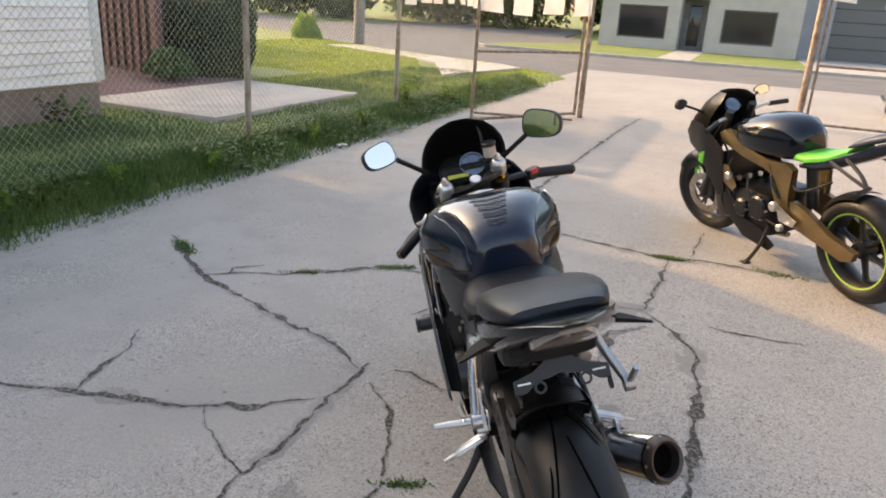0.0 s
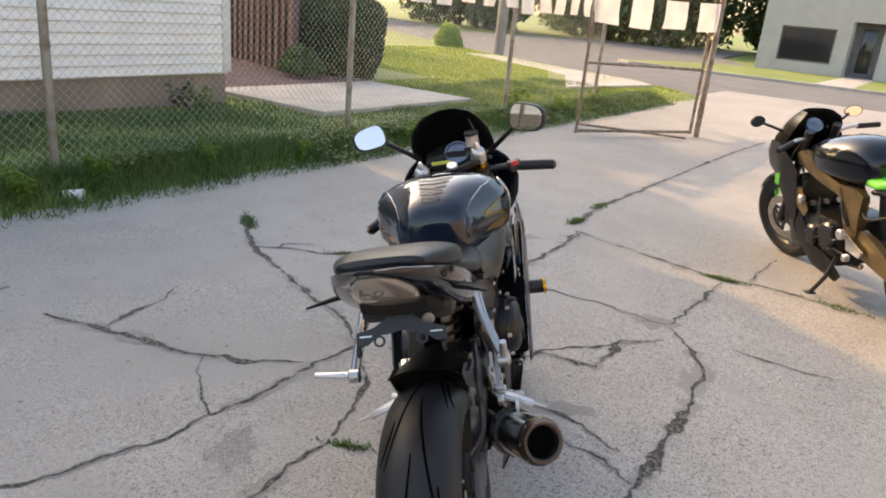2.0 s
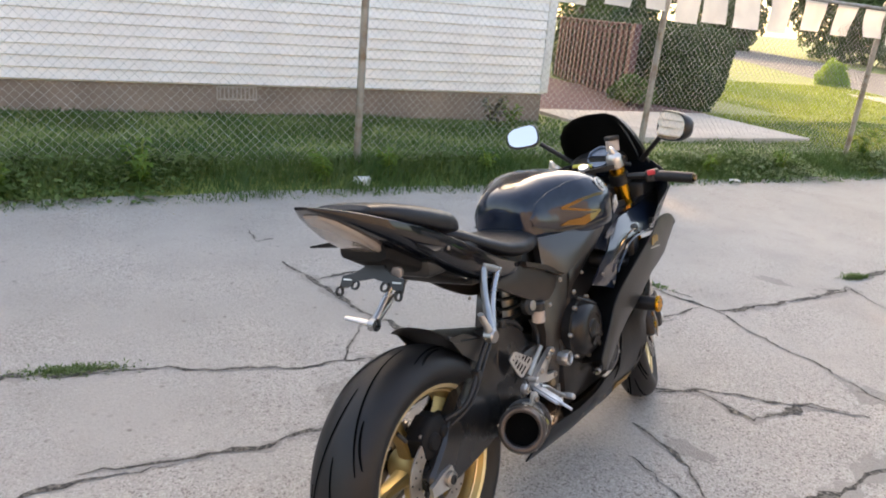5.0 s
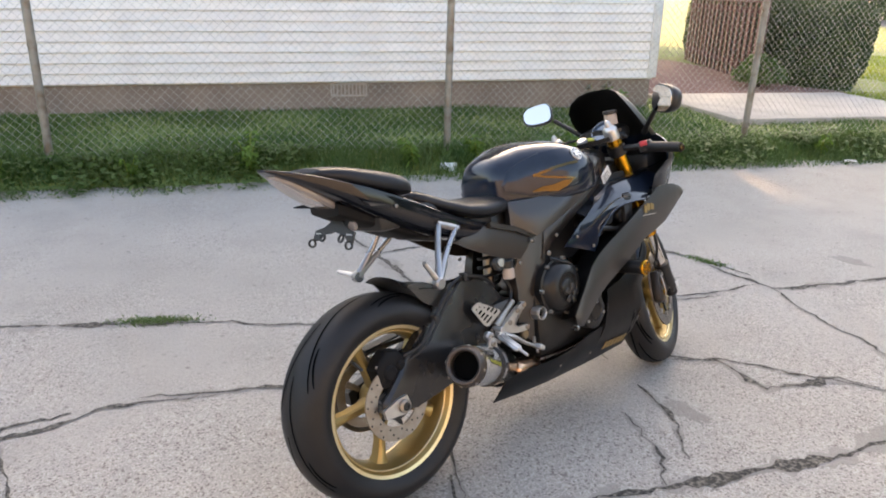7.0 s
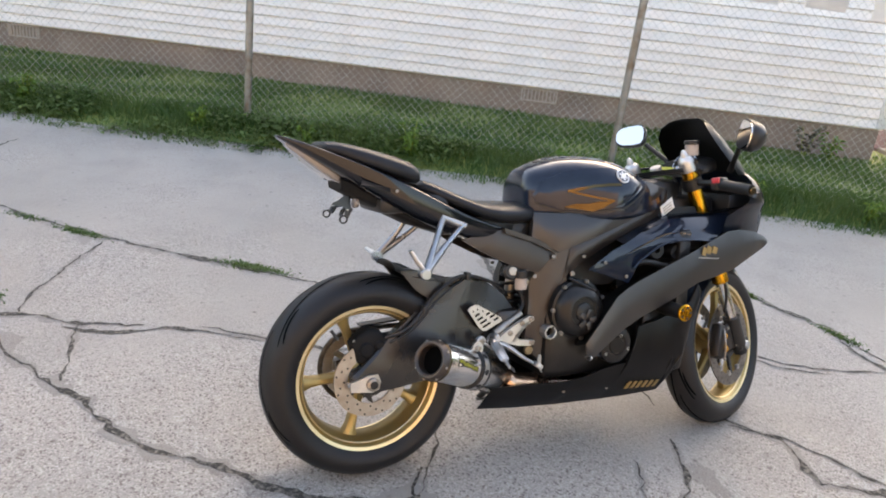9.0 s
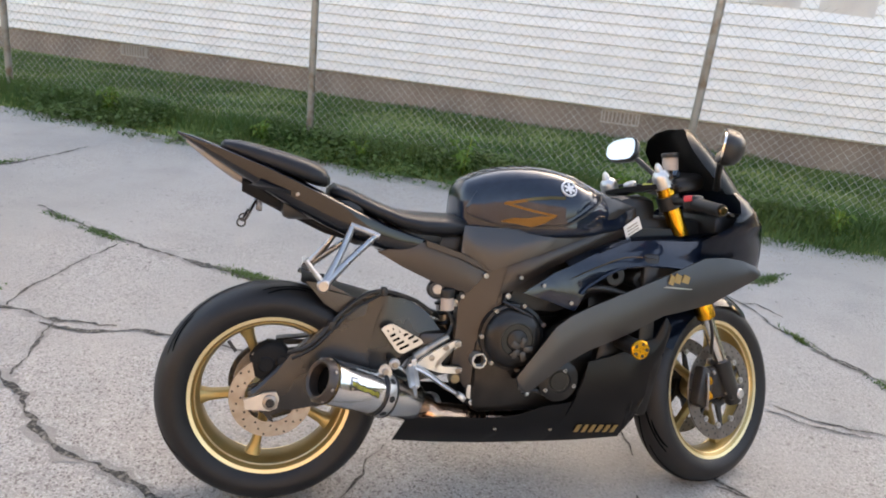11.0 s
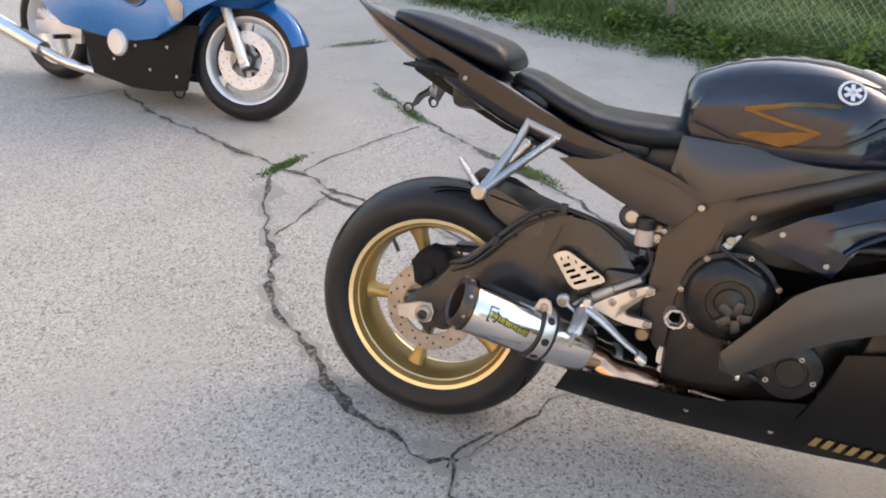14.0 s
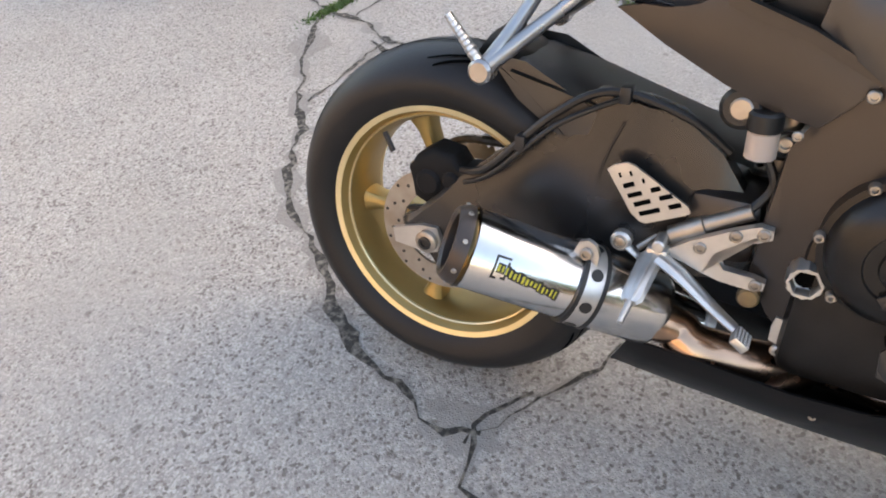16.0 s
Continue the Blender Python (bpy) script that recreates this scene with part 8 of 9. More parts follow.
box(bm, (-0.17, 0.4, 0.14), (0.17, 0.95, 0.5), 0.03)
part("engine", bm, M_ENGINE, bb, "dark engine block")
for s in (1, -1):
    side_sheet("frame_plate", [(0.12, 0.5), (0.3, 0.52), (0.4, 0.4), (0.38, 0.26), (0.28, 0.25), (0.2, 0.36)], 0.18, 0.03, M_SILVER, bb, (s,), 1, "silver footrest casting")
    bm = bmesh.new()
    tube(bm, [(s * 0.18, 0.3, 0.29), (s * 0.27, 0.29, 0.29)], 0.013, 10, 1)
    part("foot_peg", bm, M_BLACK, bb)
    side_sheet("swing_arm", [(-0.06, 0.34), (-0.06, 0.27), (0.3, 0.28), (0.42, 0.32), (0.42, 0.4), (0.2, 0.37)], 0.13, 0.04, M_SILVER, bb, (s,), 0)
bm = bmesh.new()
tube(bm, [(0.12, 1.0, 0.18), (0.15, 0.6, 0.12), (0.19, 0.3, 0.14), (0.22, 0.1, 0.2)], 0.028, 12)
tube(bm, [(0.22, 0.12, 0.2), (0.23, -0.35, 0.33)], [0.045, 0.05], 18, 1)
part("exhaust", bm, M_POLISH, bb, "long chrome exhaust")
bm = bmesh.new()
loft(bm, [ring_section(y, zc, hw, lo, 28, 2.5, 0, hi) for y, zc, hw, lo, hi in ((0.38, 0.72, 0.12, 0.06, 0.08), (0.5, 0.76, 0.17, 0.08, 0.12), (0.7, 0.8, 0.2, 0.08, 0.15), (0.9, 0.82, 0.19, 0.06, 0.12), (1.02, 0.82, 0.15, 0.04, 0.07))])
part("fuel_tank", bm, M_BLUE, bb, "blue fuel tank")
bm = bmesh.new()
loft(bm, [ring_section(y, zc, hw, lo, 24, 3, 0, hi) for y, zc, hw, lo, hi in ((-0.4, 0.78, 0.1, 0.02, 0.04), (-0.1, 0.74, 0.13, 0.025, 0.05), (0.1, 0.68, 0.15, 0.03, 0.05), (0.3, 0.67, 0.15, 0.03, 0.05), (0.45, 0.69, 0.11, 0.03, 0.04))])
part("seat", bm, M_VINYL, bb, "black vinyl dual seat")
bm = bmesh.new()
loft(bm, [ring_section(y, zc, hw, lo, 24, 3, 0, hi) for y, zc, hw, lo, hi in ((-0.62, 0.8, 0.05, 0.02, 0.03), (-0.4, 0.72, 0.13, 0.07, 0.05), (-0.1, 0.64, 0.16, 0.1, 0.06), (0.2, 0.58, 0.17, 0.1, 0.06), (0.36, 0.56, 0.16, 0.06, 0.05))])
part("tail_cowl", bm, M_BLUE, bb, "blue tail cowl")
bm = bmesh.new()
u_shell(bm, [(0.555, 0.11, 1.3, 1.46), (0.6, 0.165, 1.25, 1.54), (0.66, 0.2, 1.2, 1.6), (0.72, 0.215, 1.15, 1.62), (0.78, 0.215, 1.1, 1.6), (0.84, 0.205, 1.06, 1.54), (0.9, 0.18, 1.05, 1.46), (0.95, 0.15, 1.05, 1.4)])
nose = part("nose_fairing", bm, M_BLUE, bb, "rounded metallic blue nose fairing")
bm = bmesh.new()
u_shell(bm, [(0.945, 0.15, 1.06, 1.425), (1.05, 0.13, 1.02, 1.3), (1.13, 0.1, 1.02, 1.2), (1.17, 0.05, 1.05, 1.14)])
part("windscreen", bm, M_SMOKE, bb, "smoked windscreen")
for s in (1, -1):
    bm = bmesh.new()
    bmesh.ops.create_uvsphere(bm, u_segments=24, v_segments=14, radius=1)
    bm.transform(Matrix.Translation((s * 0.19, 1.36, 0.685)) @ pose(0, 0, 0, -6, 0, 17 * s) @ Matrix.Diagonal((0.035, 0.115, 0.042, 1)))
    part("indicator", bm, M_ORANGE, bb, "orange indicator lens set in the fairing")
    bm = bmesh.new()
    bmesh.ops.create_uvsphere(bm, u_segments=20, v_segments=12, radius=1)
    bm.transform(Matrix.Translation((s * 0.105, 1.525, 0.765)) @ pose(0, 0, 0, 35, 0, -32 * s) @ Matrix.Diagonal((0.062, 0.03, 0.068, 1)))
    part("headlight", bm, M_HEADLAMP, bb, "clear faceted headlight lens")
    bm = bmesh.new()
    tube(bm, [(s * 0.15, 1.3, 0.95), (s * 0.25, 1.28, 0.98), (s * 0.33, 1.26, 1.0)], 0.012, 8)
    loft(bm, [[(s * 0.36 + 0.07 * f * math.cos(a), 1.24 + y, 1.01 + 0.042 * f * math.sin(a)) for a in [2 * math.pi * k / 18 for k in range(18)]] for y, f in ((-0.005, 0.95), (0.0, 1), (0.03, 0.85), (0.05, 0.3))])
    part("mirror", bm, M_BLUE, bb, "blue fairing mirror")
    bm = bmesh.new()
    tube(bm, [(s * 0.1, 1.2, 0.93), (s * 0.2, 1.12, 0.95), (s * 0.33, 1.03, 0.94)], 0.014, 10)
    part("handlebar", bm, M_BLACK, bb)
bm = bmesh.new()
tube(bm, [(-0.14, 0.55, 0.2), (-0.22, 0.55, 0.1), (-0.29, 0.55, 0.055)], 0.013, 8)
part("side_stand", bm, M_BLACK, bb, "black side stand")
bm = bmesh.new()
tube(bm, [(0.05, 0.95, 0.09), (0.07, 0.98, 0.055), (0.06, 1.02, 0.05), (0.05, 1.03, 0.085)], 0.006, 8)
part("fairing_hook", bm, M_BLACK, bb)

# ---- a pale cruiser beyond the driveway ----
wb = thing("motorcycle", pose(8.6, 11.6, 0, 0, -9, 150), "pale cruiser motorcycle with chrome beyond the gate", "motorcycle")
M_PALE = mat("pale_cream_paint", (0.6, 0.57, 0.52), 0.3, color2=(0.5, 0.47, 0.43), scale=10, coat=0.6)
wheel("rear_wheel", wb, Matrix.Translation((0, 0, 0.32)), 0.075, 0.21, 0.32, 9, 10, M_ALU, 0.014, 0.03, grooves=False)
wheel("front_wheel", wb, Matrix.Translation((0, 1.62, 0.33)), 0.05, 0.235, 0.33, 9, 10, M_ALU, 0.014, 0.03, grooves=False)
for name, rings, m_ in (("fuel_tank", ((0.65, 0.8, 0.1, 0.08, 0.06), (0.8, 0.84, 0.15, 0.08, 0.09), (1.0, 0.88, 0.14, 0.08, 0.09), (1.15, 0.9, 0.07, 0.05, 0.05)), M_PALE), ("seat", ((-0.2, 0.76, 0.12, 0.04, 0.05), (0.1, 0.72, 0.15, 0.04, 0.04), (0.4, 0.7, 0.14, 0.04, 0.04), (0.62, 0.73, 0.1, 0.04, 0.04)), M_VINYL), ("rear_fender", ((-0.45, 0.55, 0.08, 0.1, 0.03), (-0.3, 0.65, 0.1, 0.1, 0.03), (0.0, 0.68, 0.1, 0.06, 0.03)), M_PALE)):
    bm = bmesh.new()
    loft(bm, [ring_section(y, zc, hw, lo, 24, 2.5, 0, hi) for y, zc, hw, lo, hi in rings])
    part(name, bm, m_, wb)
bm = bmesh.new()
box(bm, (-0.14, 0.5, 0.2), (0.14, 1.0, 0.5), 0.03)
for a in (-20, 25):
    tube(bm, [(0, 0.76, 0.4), (0, 0.76 + 0.3 * math.sin(radians(a)), 0.4 + 0.32 * math.cos(radians(a)))], 0.07, 14, 1)
part("engine", bm, M_ALU, wb, "chrome v-twin engine")
for s in (1, -1):
    bm = bmesh.new()
    tube(bm, [(s * 0.09, 1.62, 0.33), (s * 0.09, 1.25, 1.02)], 0.024, 12, 1)
    part("fork_leg", bm, M_POLISH, wb)
    bm = bmesh.new()
    tube(bm, [(s * 0.05, 1.25, 1.02), (s * 0.25, 1.2, 1.12), (s * 0.4, 1.0, 1.08)], 0.013, 10)
    part("handlebar", bm, M_POLISH, wb)
    bm = bmesh.new()
    tube(bm, [(s * 0.12, 0.9, 0.3), (s * 0.17, 0.5, 0.25), (s * 0.18, -0.25, 0.27)], 0.035, 12)
    part("exhaust", bm, M_POLISH, wb)
bm = bmesh.new()
lathe(bm, [(-0.08, 0.02), (-0.05, 0.07), (0.05, 0.09), (0.055, 0.085), (0.055, 0.001)], (0, 1.38, 0.9), "y", 24, closed=False)
part("headlight", bm, M_POLISH, wb, "round chrome headlight")
bm = bmesh.new()
rows = []
for k in range(11):
    a = radians(30 + 120 * k / 10)
    rows.append([(0.065 * t, 1.62 + (0.35 - 0.05 * abs(t) ** 2.4) * math.cos(a), 0.33 + (0.35 - 0.05 * abs(t) ** 2.4) * math.sin(a)) for t in [-1 + 0.25 * q for q in range(9)]])
loft(bm, rows, closed=False)
bmesh.ops.solidify(bm, geom=list(bm.faces), thickness=0.004)
part("front_fender", bm, M_PALE, wb)
bm = bmesh.new()
tube(bm, [(-0.12, 0.7, 0.2), (-0.24, 0.72, 0.05)], 0.014, 8, 1)
part("side_stand", bm, M_BLACK, wb)

# far parked car on the side street
car = thing("car", F @ pose(-15.5, 60, -0.05, 0, 0, 16), "small distant white parked car", "car")
bm = bmesh.new()
loft(bm, [ring_section(y, 0.55, hw, 0.3, 28, 4, 0, hi) for y, hw, hi in ((-2.1, 0.75, 0.25), (-1.9, 0.85, 0.3), (0.9, 0.88, 0.3), (1.9, 0.84, 0.22), (2.15, 0.7, 0.12))])
loft(bm, [ring_section(y, 0.85, hw, 0.05, 28, 4, 0, hi) for y, hw, hi in ((-1.7, 0.7, 0.1), (-1.1, 0.72, 0.55), (0.1, 0.72, 0.6), (0.9, 0.7, 0.1))])
part("body", bm, M_PALE, car)
for x in (-0.8, 0.8):
    for y in (-1.35, 1.35):
        bm = bmesh.new()
        lathe(bm, [(-0.1, 0.15), (-0.1, 0.31), (0.1, 0.31), (0.1, 0.15)], (x, y, 0.31), "x", 24)
        part("wheel", bm, M_RUBBER, car)
bm = bmesh.new()
loft(bm, [ring_section(y, 1.0, hw, 0.05, 20, 4, 0, hi) for y, hw, hi in ((-1.72, 0.6, 0.05), (-1.25, 0.62, 0.35))])
part("rear_window", bm, M_DARKGLASS, car)

# ---- small things on the ground ----
cup = thing("plastic_cup", pose(-2.88, 2.74, 0.03, 0, 0, 20), "crushed clear plastic cup lying at the grass edge", "cup")
bm = bmesh.new()
lathe(bm, [(-0.06, 0.028), (-0.055, 0.031), (0.055, 0.042), (0.06, 0.045), (0.06, 0.042), (-0.052, 0.028)], (0, 0, 0.012), "x", 20)
part("cup_wall", bm, M_CUP, cup)
bm = bmesh.new()
lathe(bm, [(0.056, 0.001), (0.062, 0.047), (0.066, 0.045), (0.062, 0.001)], (0, 0, 0.012), "x", 20, closed=False)
part("lid", bm, M_CUP, cup)
for x, y, z, a in ((-1.02, 6.05, 0.02, 30), (-0.55, -2.0, 0, 0)):
    bm = bmesh.new()
    rows = [[(-0.05, -0.03, 0.0), (0.0, -0.035, 0.012), (0.05, -0.03, 0.004)], [(-0.055, 0.0, 0.014), (0.0, 0.0, 0.022), (0.055, 0.0, 0.016)], [(-0.05, 0.03, 0.004), (0.0, 0.035, 0.01), (0.05, 0.03, 0.0)]]
    loft(bm, rows, closed=False)
    bmesh.ops.solidify(bm, geom=list(bm.faces), thickness=0.002)
    lt = thing("paper_scrap", pose(x, y, z + 0.003, 0, 0, a) if a else F @ pose(0.45, -5.2, 0.01), "crumpled white paper scrap on the ground", "litter")
    part("sheet", bm, M_WHITE, lt)


def weed(p, h, seed, material=None):
    """A broad-leaved weed: stalks with paired leaves."""
    r = random.Random(seed)
    w = thing("weed", F @ Matrix.Translation(p), "leafy green weed growing at the fence", "weed", "weeds at the fence")
    bm = bmesh.new()
    stalks = []
    for k in range(5):
        a = r.uniform(0, 6.28)
        top = Vector((0.3 * h * math.cos(a), 0.3 * h * math.sin(a), h * r.uniform(0.6, 1.1)))
        stalks.append(top)
        tube(bm, [(0, 0, -0.02), tuple(top * 0.5 + Vector((0, 0, 0.1 * h))), tuple(top)], [0.004, 0.003, 0.0015], 5, 3)
    part("stalk", bm, M_SUNGREEN, w)
    verts, faces = [], []
    for top in stalks:
        for k in range(11):
            f = 0.25 + 0.75 * k / 10
            c = top * f
            a = r.uniform(0, 6.28)
            d = Vector((math.cos(a), math.sin(a), r.uniform(-0.3, 0.4))).normalized()
            sd = d.cross(Vector((0, 0, 1))).normalized()
            ln, wd = h * r.uniform(0.18, 0.34), h * r.uniform(0.05, 0.09)
            i = len(verts)
            verts += [tuple(c), tuple(c + d * ln * 0.4 + sd * wd + Vector((0, 0, 0.01))), tuple(c + d * ln + Vector((0, 0, -0.02))), tuple(c + d * ln * 0.4 - sd * wd + Vector((0, 0, 0.01)))]
            faces += [(i, i + 1, i + 2), (i, i + 2, i + 3)]
    me = bpy.data.meshes.new("leaves")
    me.from_pydata(verts, [], faces)
    me.materials.append(material or M_WEEDTALL)
    ob = new("leaves", me)
    ob.parent = w
    return w


rw2 = random.Random(31)
for x, y, h in ((0.28, -1.65, 0.3), (0.22, 0.2, 0.24), (0.3, -0.35, 0.3), (0.05, 6.4, 0.5), (0.25, 1.1, 0.22), (0.35, 2.0, 0.2), (0.3, -3.4, 0.22), (0.25, -4.9, 0.24), (0.3, -6.4, 0.22), (0.32, 3.6, 0.22), (0.3, 4.7, 0.24), (0.1, 9.0, 0.3), (0.36, -2.5, 0.18), (0.2, 7.6, 0.3)):
    weed((x, y, yard_height(x, y)), h, rw2.randrange(9999))
weed((-1.62, 2.2, 0.12), 0.35, 77, mat("dry_shrub", (0.12, 0.09, 0.06), 0.8, color2=(0.08, 0.1, 0.04), scale=8))
weed((-1.6, 2.45, 0.12), 0.3, 78)

# ---- cracks in the lot ----
CRACKS = [
    [(-1.95, 1.19), (-1.66, 1.14), (-1.41, 1.1), (-1.16, 1.05), (-0.94, 1.08), (-0.75, 1.13)],
    [(-1.16, 1.05), (-1.1, 0.92), (-1.0, 0.75), (-0.93, 0.66)],
    [(-0.92, 0.66), (-0.85, 0.8), (-0.78, 0.95), (-0.7, 1.13), (-0.61, 1.32), (-0.56, 1.42)],
    [(-1.83, 3.01), (-1.64, 2.63), (-1.45, 2.33), (-1.16, 2.02), (-0.94, 1.79), (-0.79, 1.67), (-0.69, 1.55), (-0.6, 1.37)],
    [(-1.47, 2.37), (-1.3, 2.42), (-1.03, 2.43), (-0.72, 2.51)],
    [(-1.66, 1.14), (-1.61, 1.31), (-1.58, 1.5), (-1.59, 1.68)],
    [(-2.49, 1.39), (-2.29, 1.29), (-2.28, 1.4)],
    [(0.31, 3.17), (0.41, 3.58), (0.54, 3.46), (0.78, 3.29), (1.04, 3.09), (1.27, 2.94), (1.46, 2.92), (1.68, 2.83), (1.88, 2.66)],
    [(1.26, 2.89), (1.08, 2.51), (0.85, 2.09)],
    [(0.4, 2.28), (0.57, 2.22), (0.75, 2.09), (0.85, 2.09)],
    [(1.44, 2.96), (1.76, 3.52)],
    [(0.42, 3.83), (0.65, 4.44), (1.0, 5.13), (1.51, 6.16), (2.32, 7.78), (3.24, 9.47)],
    [(1.11, 1.9), (1.28, 1.82), (1.52, 1.72)],
    [(-0.55, 1.26), (-0.46, 1.05), (-0.47, 0.84), (-0.49, 0.66)],
    [(0.08, 0.19), (0.19, 0.12), (0.3, 0.16), (0.39, 0.34), (0.48, 0.56), (0.58, 0.75), (0.69, 1.0), (0.81, 1.27), (0.93, 1.62), (0.91, 1.83), (0.84, 2.04)],
    [(0.11, 1.1), (0.27, 1.05), (0.39, 0.96), (0.5, 0.86)],
    [(0.08, 1.41), (0.2, 1.56), (0.49, 1.72), (0.79, 1.88)],
    [(-2.49, -1.36), (-2.28, -1.17), (-2.07, -0.92), (-1.87, -0.67), (-1.71, -0.43), (-1.52, -0.16), (-1.35, 0.1)],
    [(-1.9, -0.82), (-1.57, -0.97), (-1.28, -1.06), (-1.13, -1.1)],
    [(-0.37, 1.93), (-0.25, 2.06), (-0.18, 2.2), (-0.11, 2.49)],
    [(-0.98, 2.48), (-0.7, 2.52), (-0.53, 2.61), (-0.33, 2.58), (-0.19, 2.59)],
    [(-1.44, -1.89), (-1.3, -1.6), (-1.19, -1.27), (-1.12, -1.04), (-1.05, -0.87), (-0.99, -0.62)],
    [(-1.16, -1.25), (-0.85, -1.08), (-0.67, -0.97), (-0.55, -0.86), (-0.28, -0.7), (-0.18, -0.62), (-0.08, -0.46), (0.07, -0.27), (0.16, -0.12), (0.22, 0.02)],
    [(-1.02, -0.86), (-0.8, -0.87), (-0.61, -0.88)],
    [(-3.16, -1.95), (-3.49, -1.7), (-3.96, -1.46)],
    [(0.23, 0.12), (0.2, 0.14), (0.06, 0.22), (-0.06, 0.29), (-0.17, 0.36)],
    [(0.22, 0.02), (0.23, 0.08), (0.2, 0.14)],
    [(-1.49, -2.88), (-1.8, -2.67), (-1.52, -2.18), (-1.41, -1.86)],    [(-0.93, 0.66), (-1.0, 0.5), (-1.15, 0.32), (-1.35, 0.1)],
    [(-0.41, 2.54), (-0.2, 2.5), (-0.03, 2.51), (0.1, 2.72), (0.22, 3.01), (0.36, 3.3), (0.44, 3.58)],
    [(-0.03, 2.51), (0.1, 2.42), (0.23, 2.35), (0.4, 2.27)],
    [(0.04, 1.4), (0.2, 1.54), (0.3, 1.52), (0.44, 1.49), (0.59, 1.8), (0.72, 1.86)],
    [(0.2, 0.9), (0.39, 0.82), (0.54, 0.67)],
    [(-0.45, 1.37), (-0.34, 1.3), (-0.24, 1.22), (-0.08, 1.19)],
    [(-1.02, -0.91), (-0.93, -0.72), (-0.96, -0.55), (-0.88, -0.36), (-0.8, -0.18)],
    [(-0.84, 2.45), (-0.66, 2.56), (-0.5, 2.6)],
    [(-0.34, 1.88), (-0.24, 1.98), (-0.15, 2.2)],
    [(-1.35, 2.39), (-1.36, 2.5), (-1.18, 2.54)],
    [(-0.95, -0.4), (-0.82, -0.17), (-0.76, -0.05), (-0.7, 0.05), (-0.66, 0.2), (-0.61, 0.31), (-0.57, 0.43), (-0.5, 0.6)],

]


def crack_mesh(points, width, seed, material, lift=0.0, rough=1.0):
    """A jagged ribbon of dirt that fills a crack, thinner at its ends."""
    r = random.Random(seed)
    path = []
    for a, b in zip(points, points[1:]):
        a, b = Vector((*a, 0)), Vector((*b, 0))
        n = max(2, int((b - a).length / 0.03))
        side = Vector((-(b - a).y, (b - a).x, 0)).normalized()
        for k in range(n):
            path.append(a.lerp(b, k / n) + side * (0.022 * noise.noise(Vector((seed * 3.7, len(path) * 0.21, 0))) + 0.012 * noise.noise(Vector((seed * 1.7, len(path) * 0.8, 4))) + r.gauss(0, 0.003)))
    path.append(Vector((*points[-1], 0)))
    verts, faces = [], []
    for i, p in enumerate(path):
        d = (path[min(i + 1, len(path) - 1)] - path[max(i - 1, 0)]).normalized()
        s = Vector((-d.y, d.x, 0))
        f = min(1, 0.35 + min(i, len(path) - 1 - i) / 12)
        w = width * f * max(0.12, 0.3 + rough * (2.2 * abs(noise.noise(Vector((seed + 7 * rough, i * 0.17, 2)))) ** 1.2 + r.uniform(-0.25, 0.5)))
        zl, zr, zm = 0.0014 + lift, 0.0014 + lift, 0.0018 + lift + 0.0004 * noise.noise(Vector((i * 0.7, seed, 0)))
        verts += [tuple(p + s * w * r.uniform(0.7, 1.3) + Vector((0, 0, zl))), (p.x, p.y, zm), tuple(p - s * w * r.uniform(0.7, 1.3) + Vector((0, 0, zr)))]
        if i:
            k = 3 * i
            faces += [(k - 3, k, k + 1, k - 2), (k - 2, k + 1, k + 2, k - 1)]
    me = bpy.data.meshes.new("crack")
    me.from_pydata(verts, [], faces)
    me.materials.append(material)
    return me


def stain_mesh(cx, cy, rx, ry, seed):
    """A ragged flat patch of darker, rougher concrete."""
    verts, faces = [(cx, cy, 0.0012)], []
    n = 46
    for k in range(n):
        a = 2 * math.pi * k / n
        f = 0.75 + 0.45 * noise.noise(Vector((2.2 * math.cos(a), 2.2 * math.sin(a), seed * 3.3))) + 0.22 * noise.noise(Vector((7 * math.cos(a), 7 * math.sin(a), seed)))
        verts.append((cx + rx * f * math.cos(a), cy + ry * f * math.sin(a), 0.0012))
        faces.append((0, 1 + k, 1 + (k + 1) % n))
    me = bpy.data.meshes.new("stain")
    me.from_pydata(verts, [], faces)
    me.materials.append(M_STAIN)
    return me


for k, q in enumerate(((0.78, 2.1, 0.16, 0.11), (-0.78, 0.5, 0.1, 0.16), (-0.62, 0.28, 0.05, 0.1), (0.2, 0.1, 0.07, 0.1), (0.33, 1.1, 0.12, 0.05), (-0.62, 1.38, 0.08, 0.05), (0.05, 3.3, 0.14, 0.07), (-2.0, -0.9, 0.14, 0.05), (0.85, 1.5, 0.05, 0.12), (0.45, 0.5, 0.05, 0.08))):
    ob = new("stain", stain_mesh(*q, k))
    ob.parent = lot
    ob.matrix_parent_inverse = F.inverted()
for k, pts in enumerate(CRACKS):
    wide = 1.0 if len(pts) > 5 else 0.65
    for me in (crack_mesh(pts, 0.026 * wide, k, M_STAIN, 0.0, 1.7), crack_mesh(pts, 0.0105 * wide, k, M_CRACK, 0.0015, 1.35)):
        ob = new("crack", me)
        ob.parent = lot
        ob.matrix_parent_inverse = F.inverted()


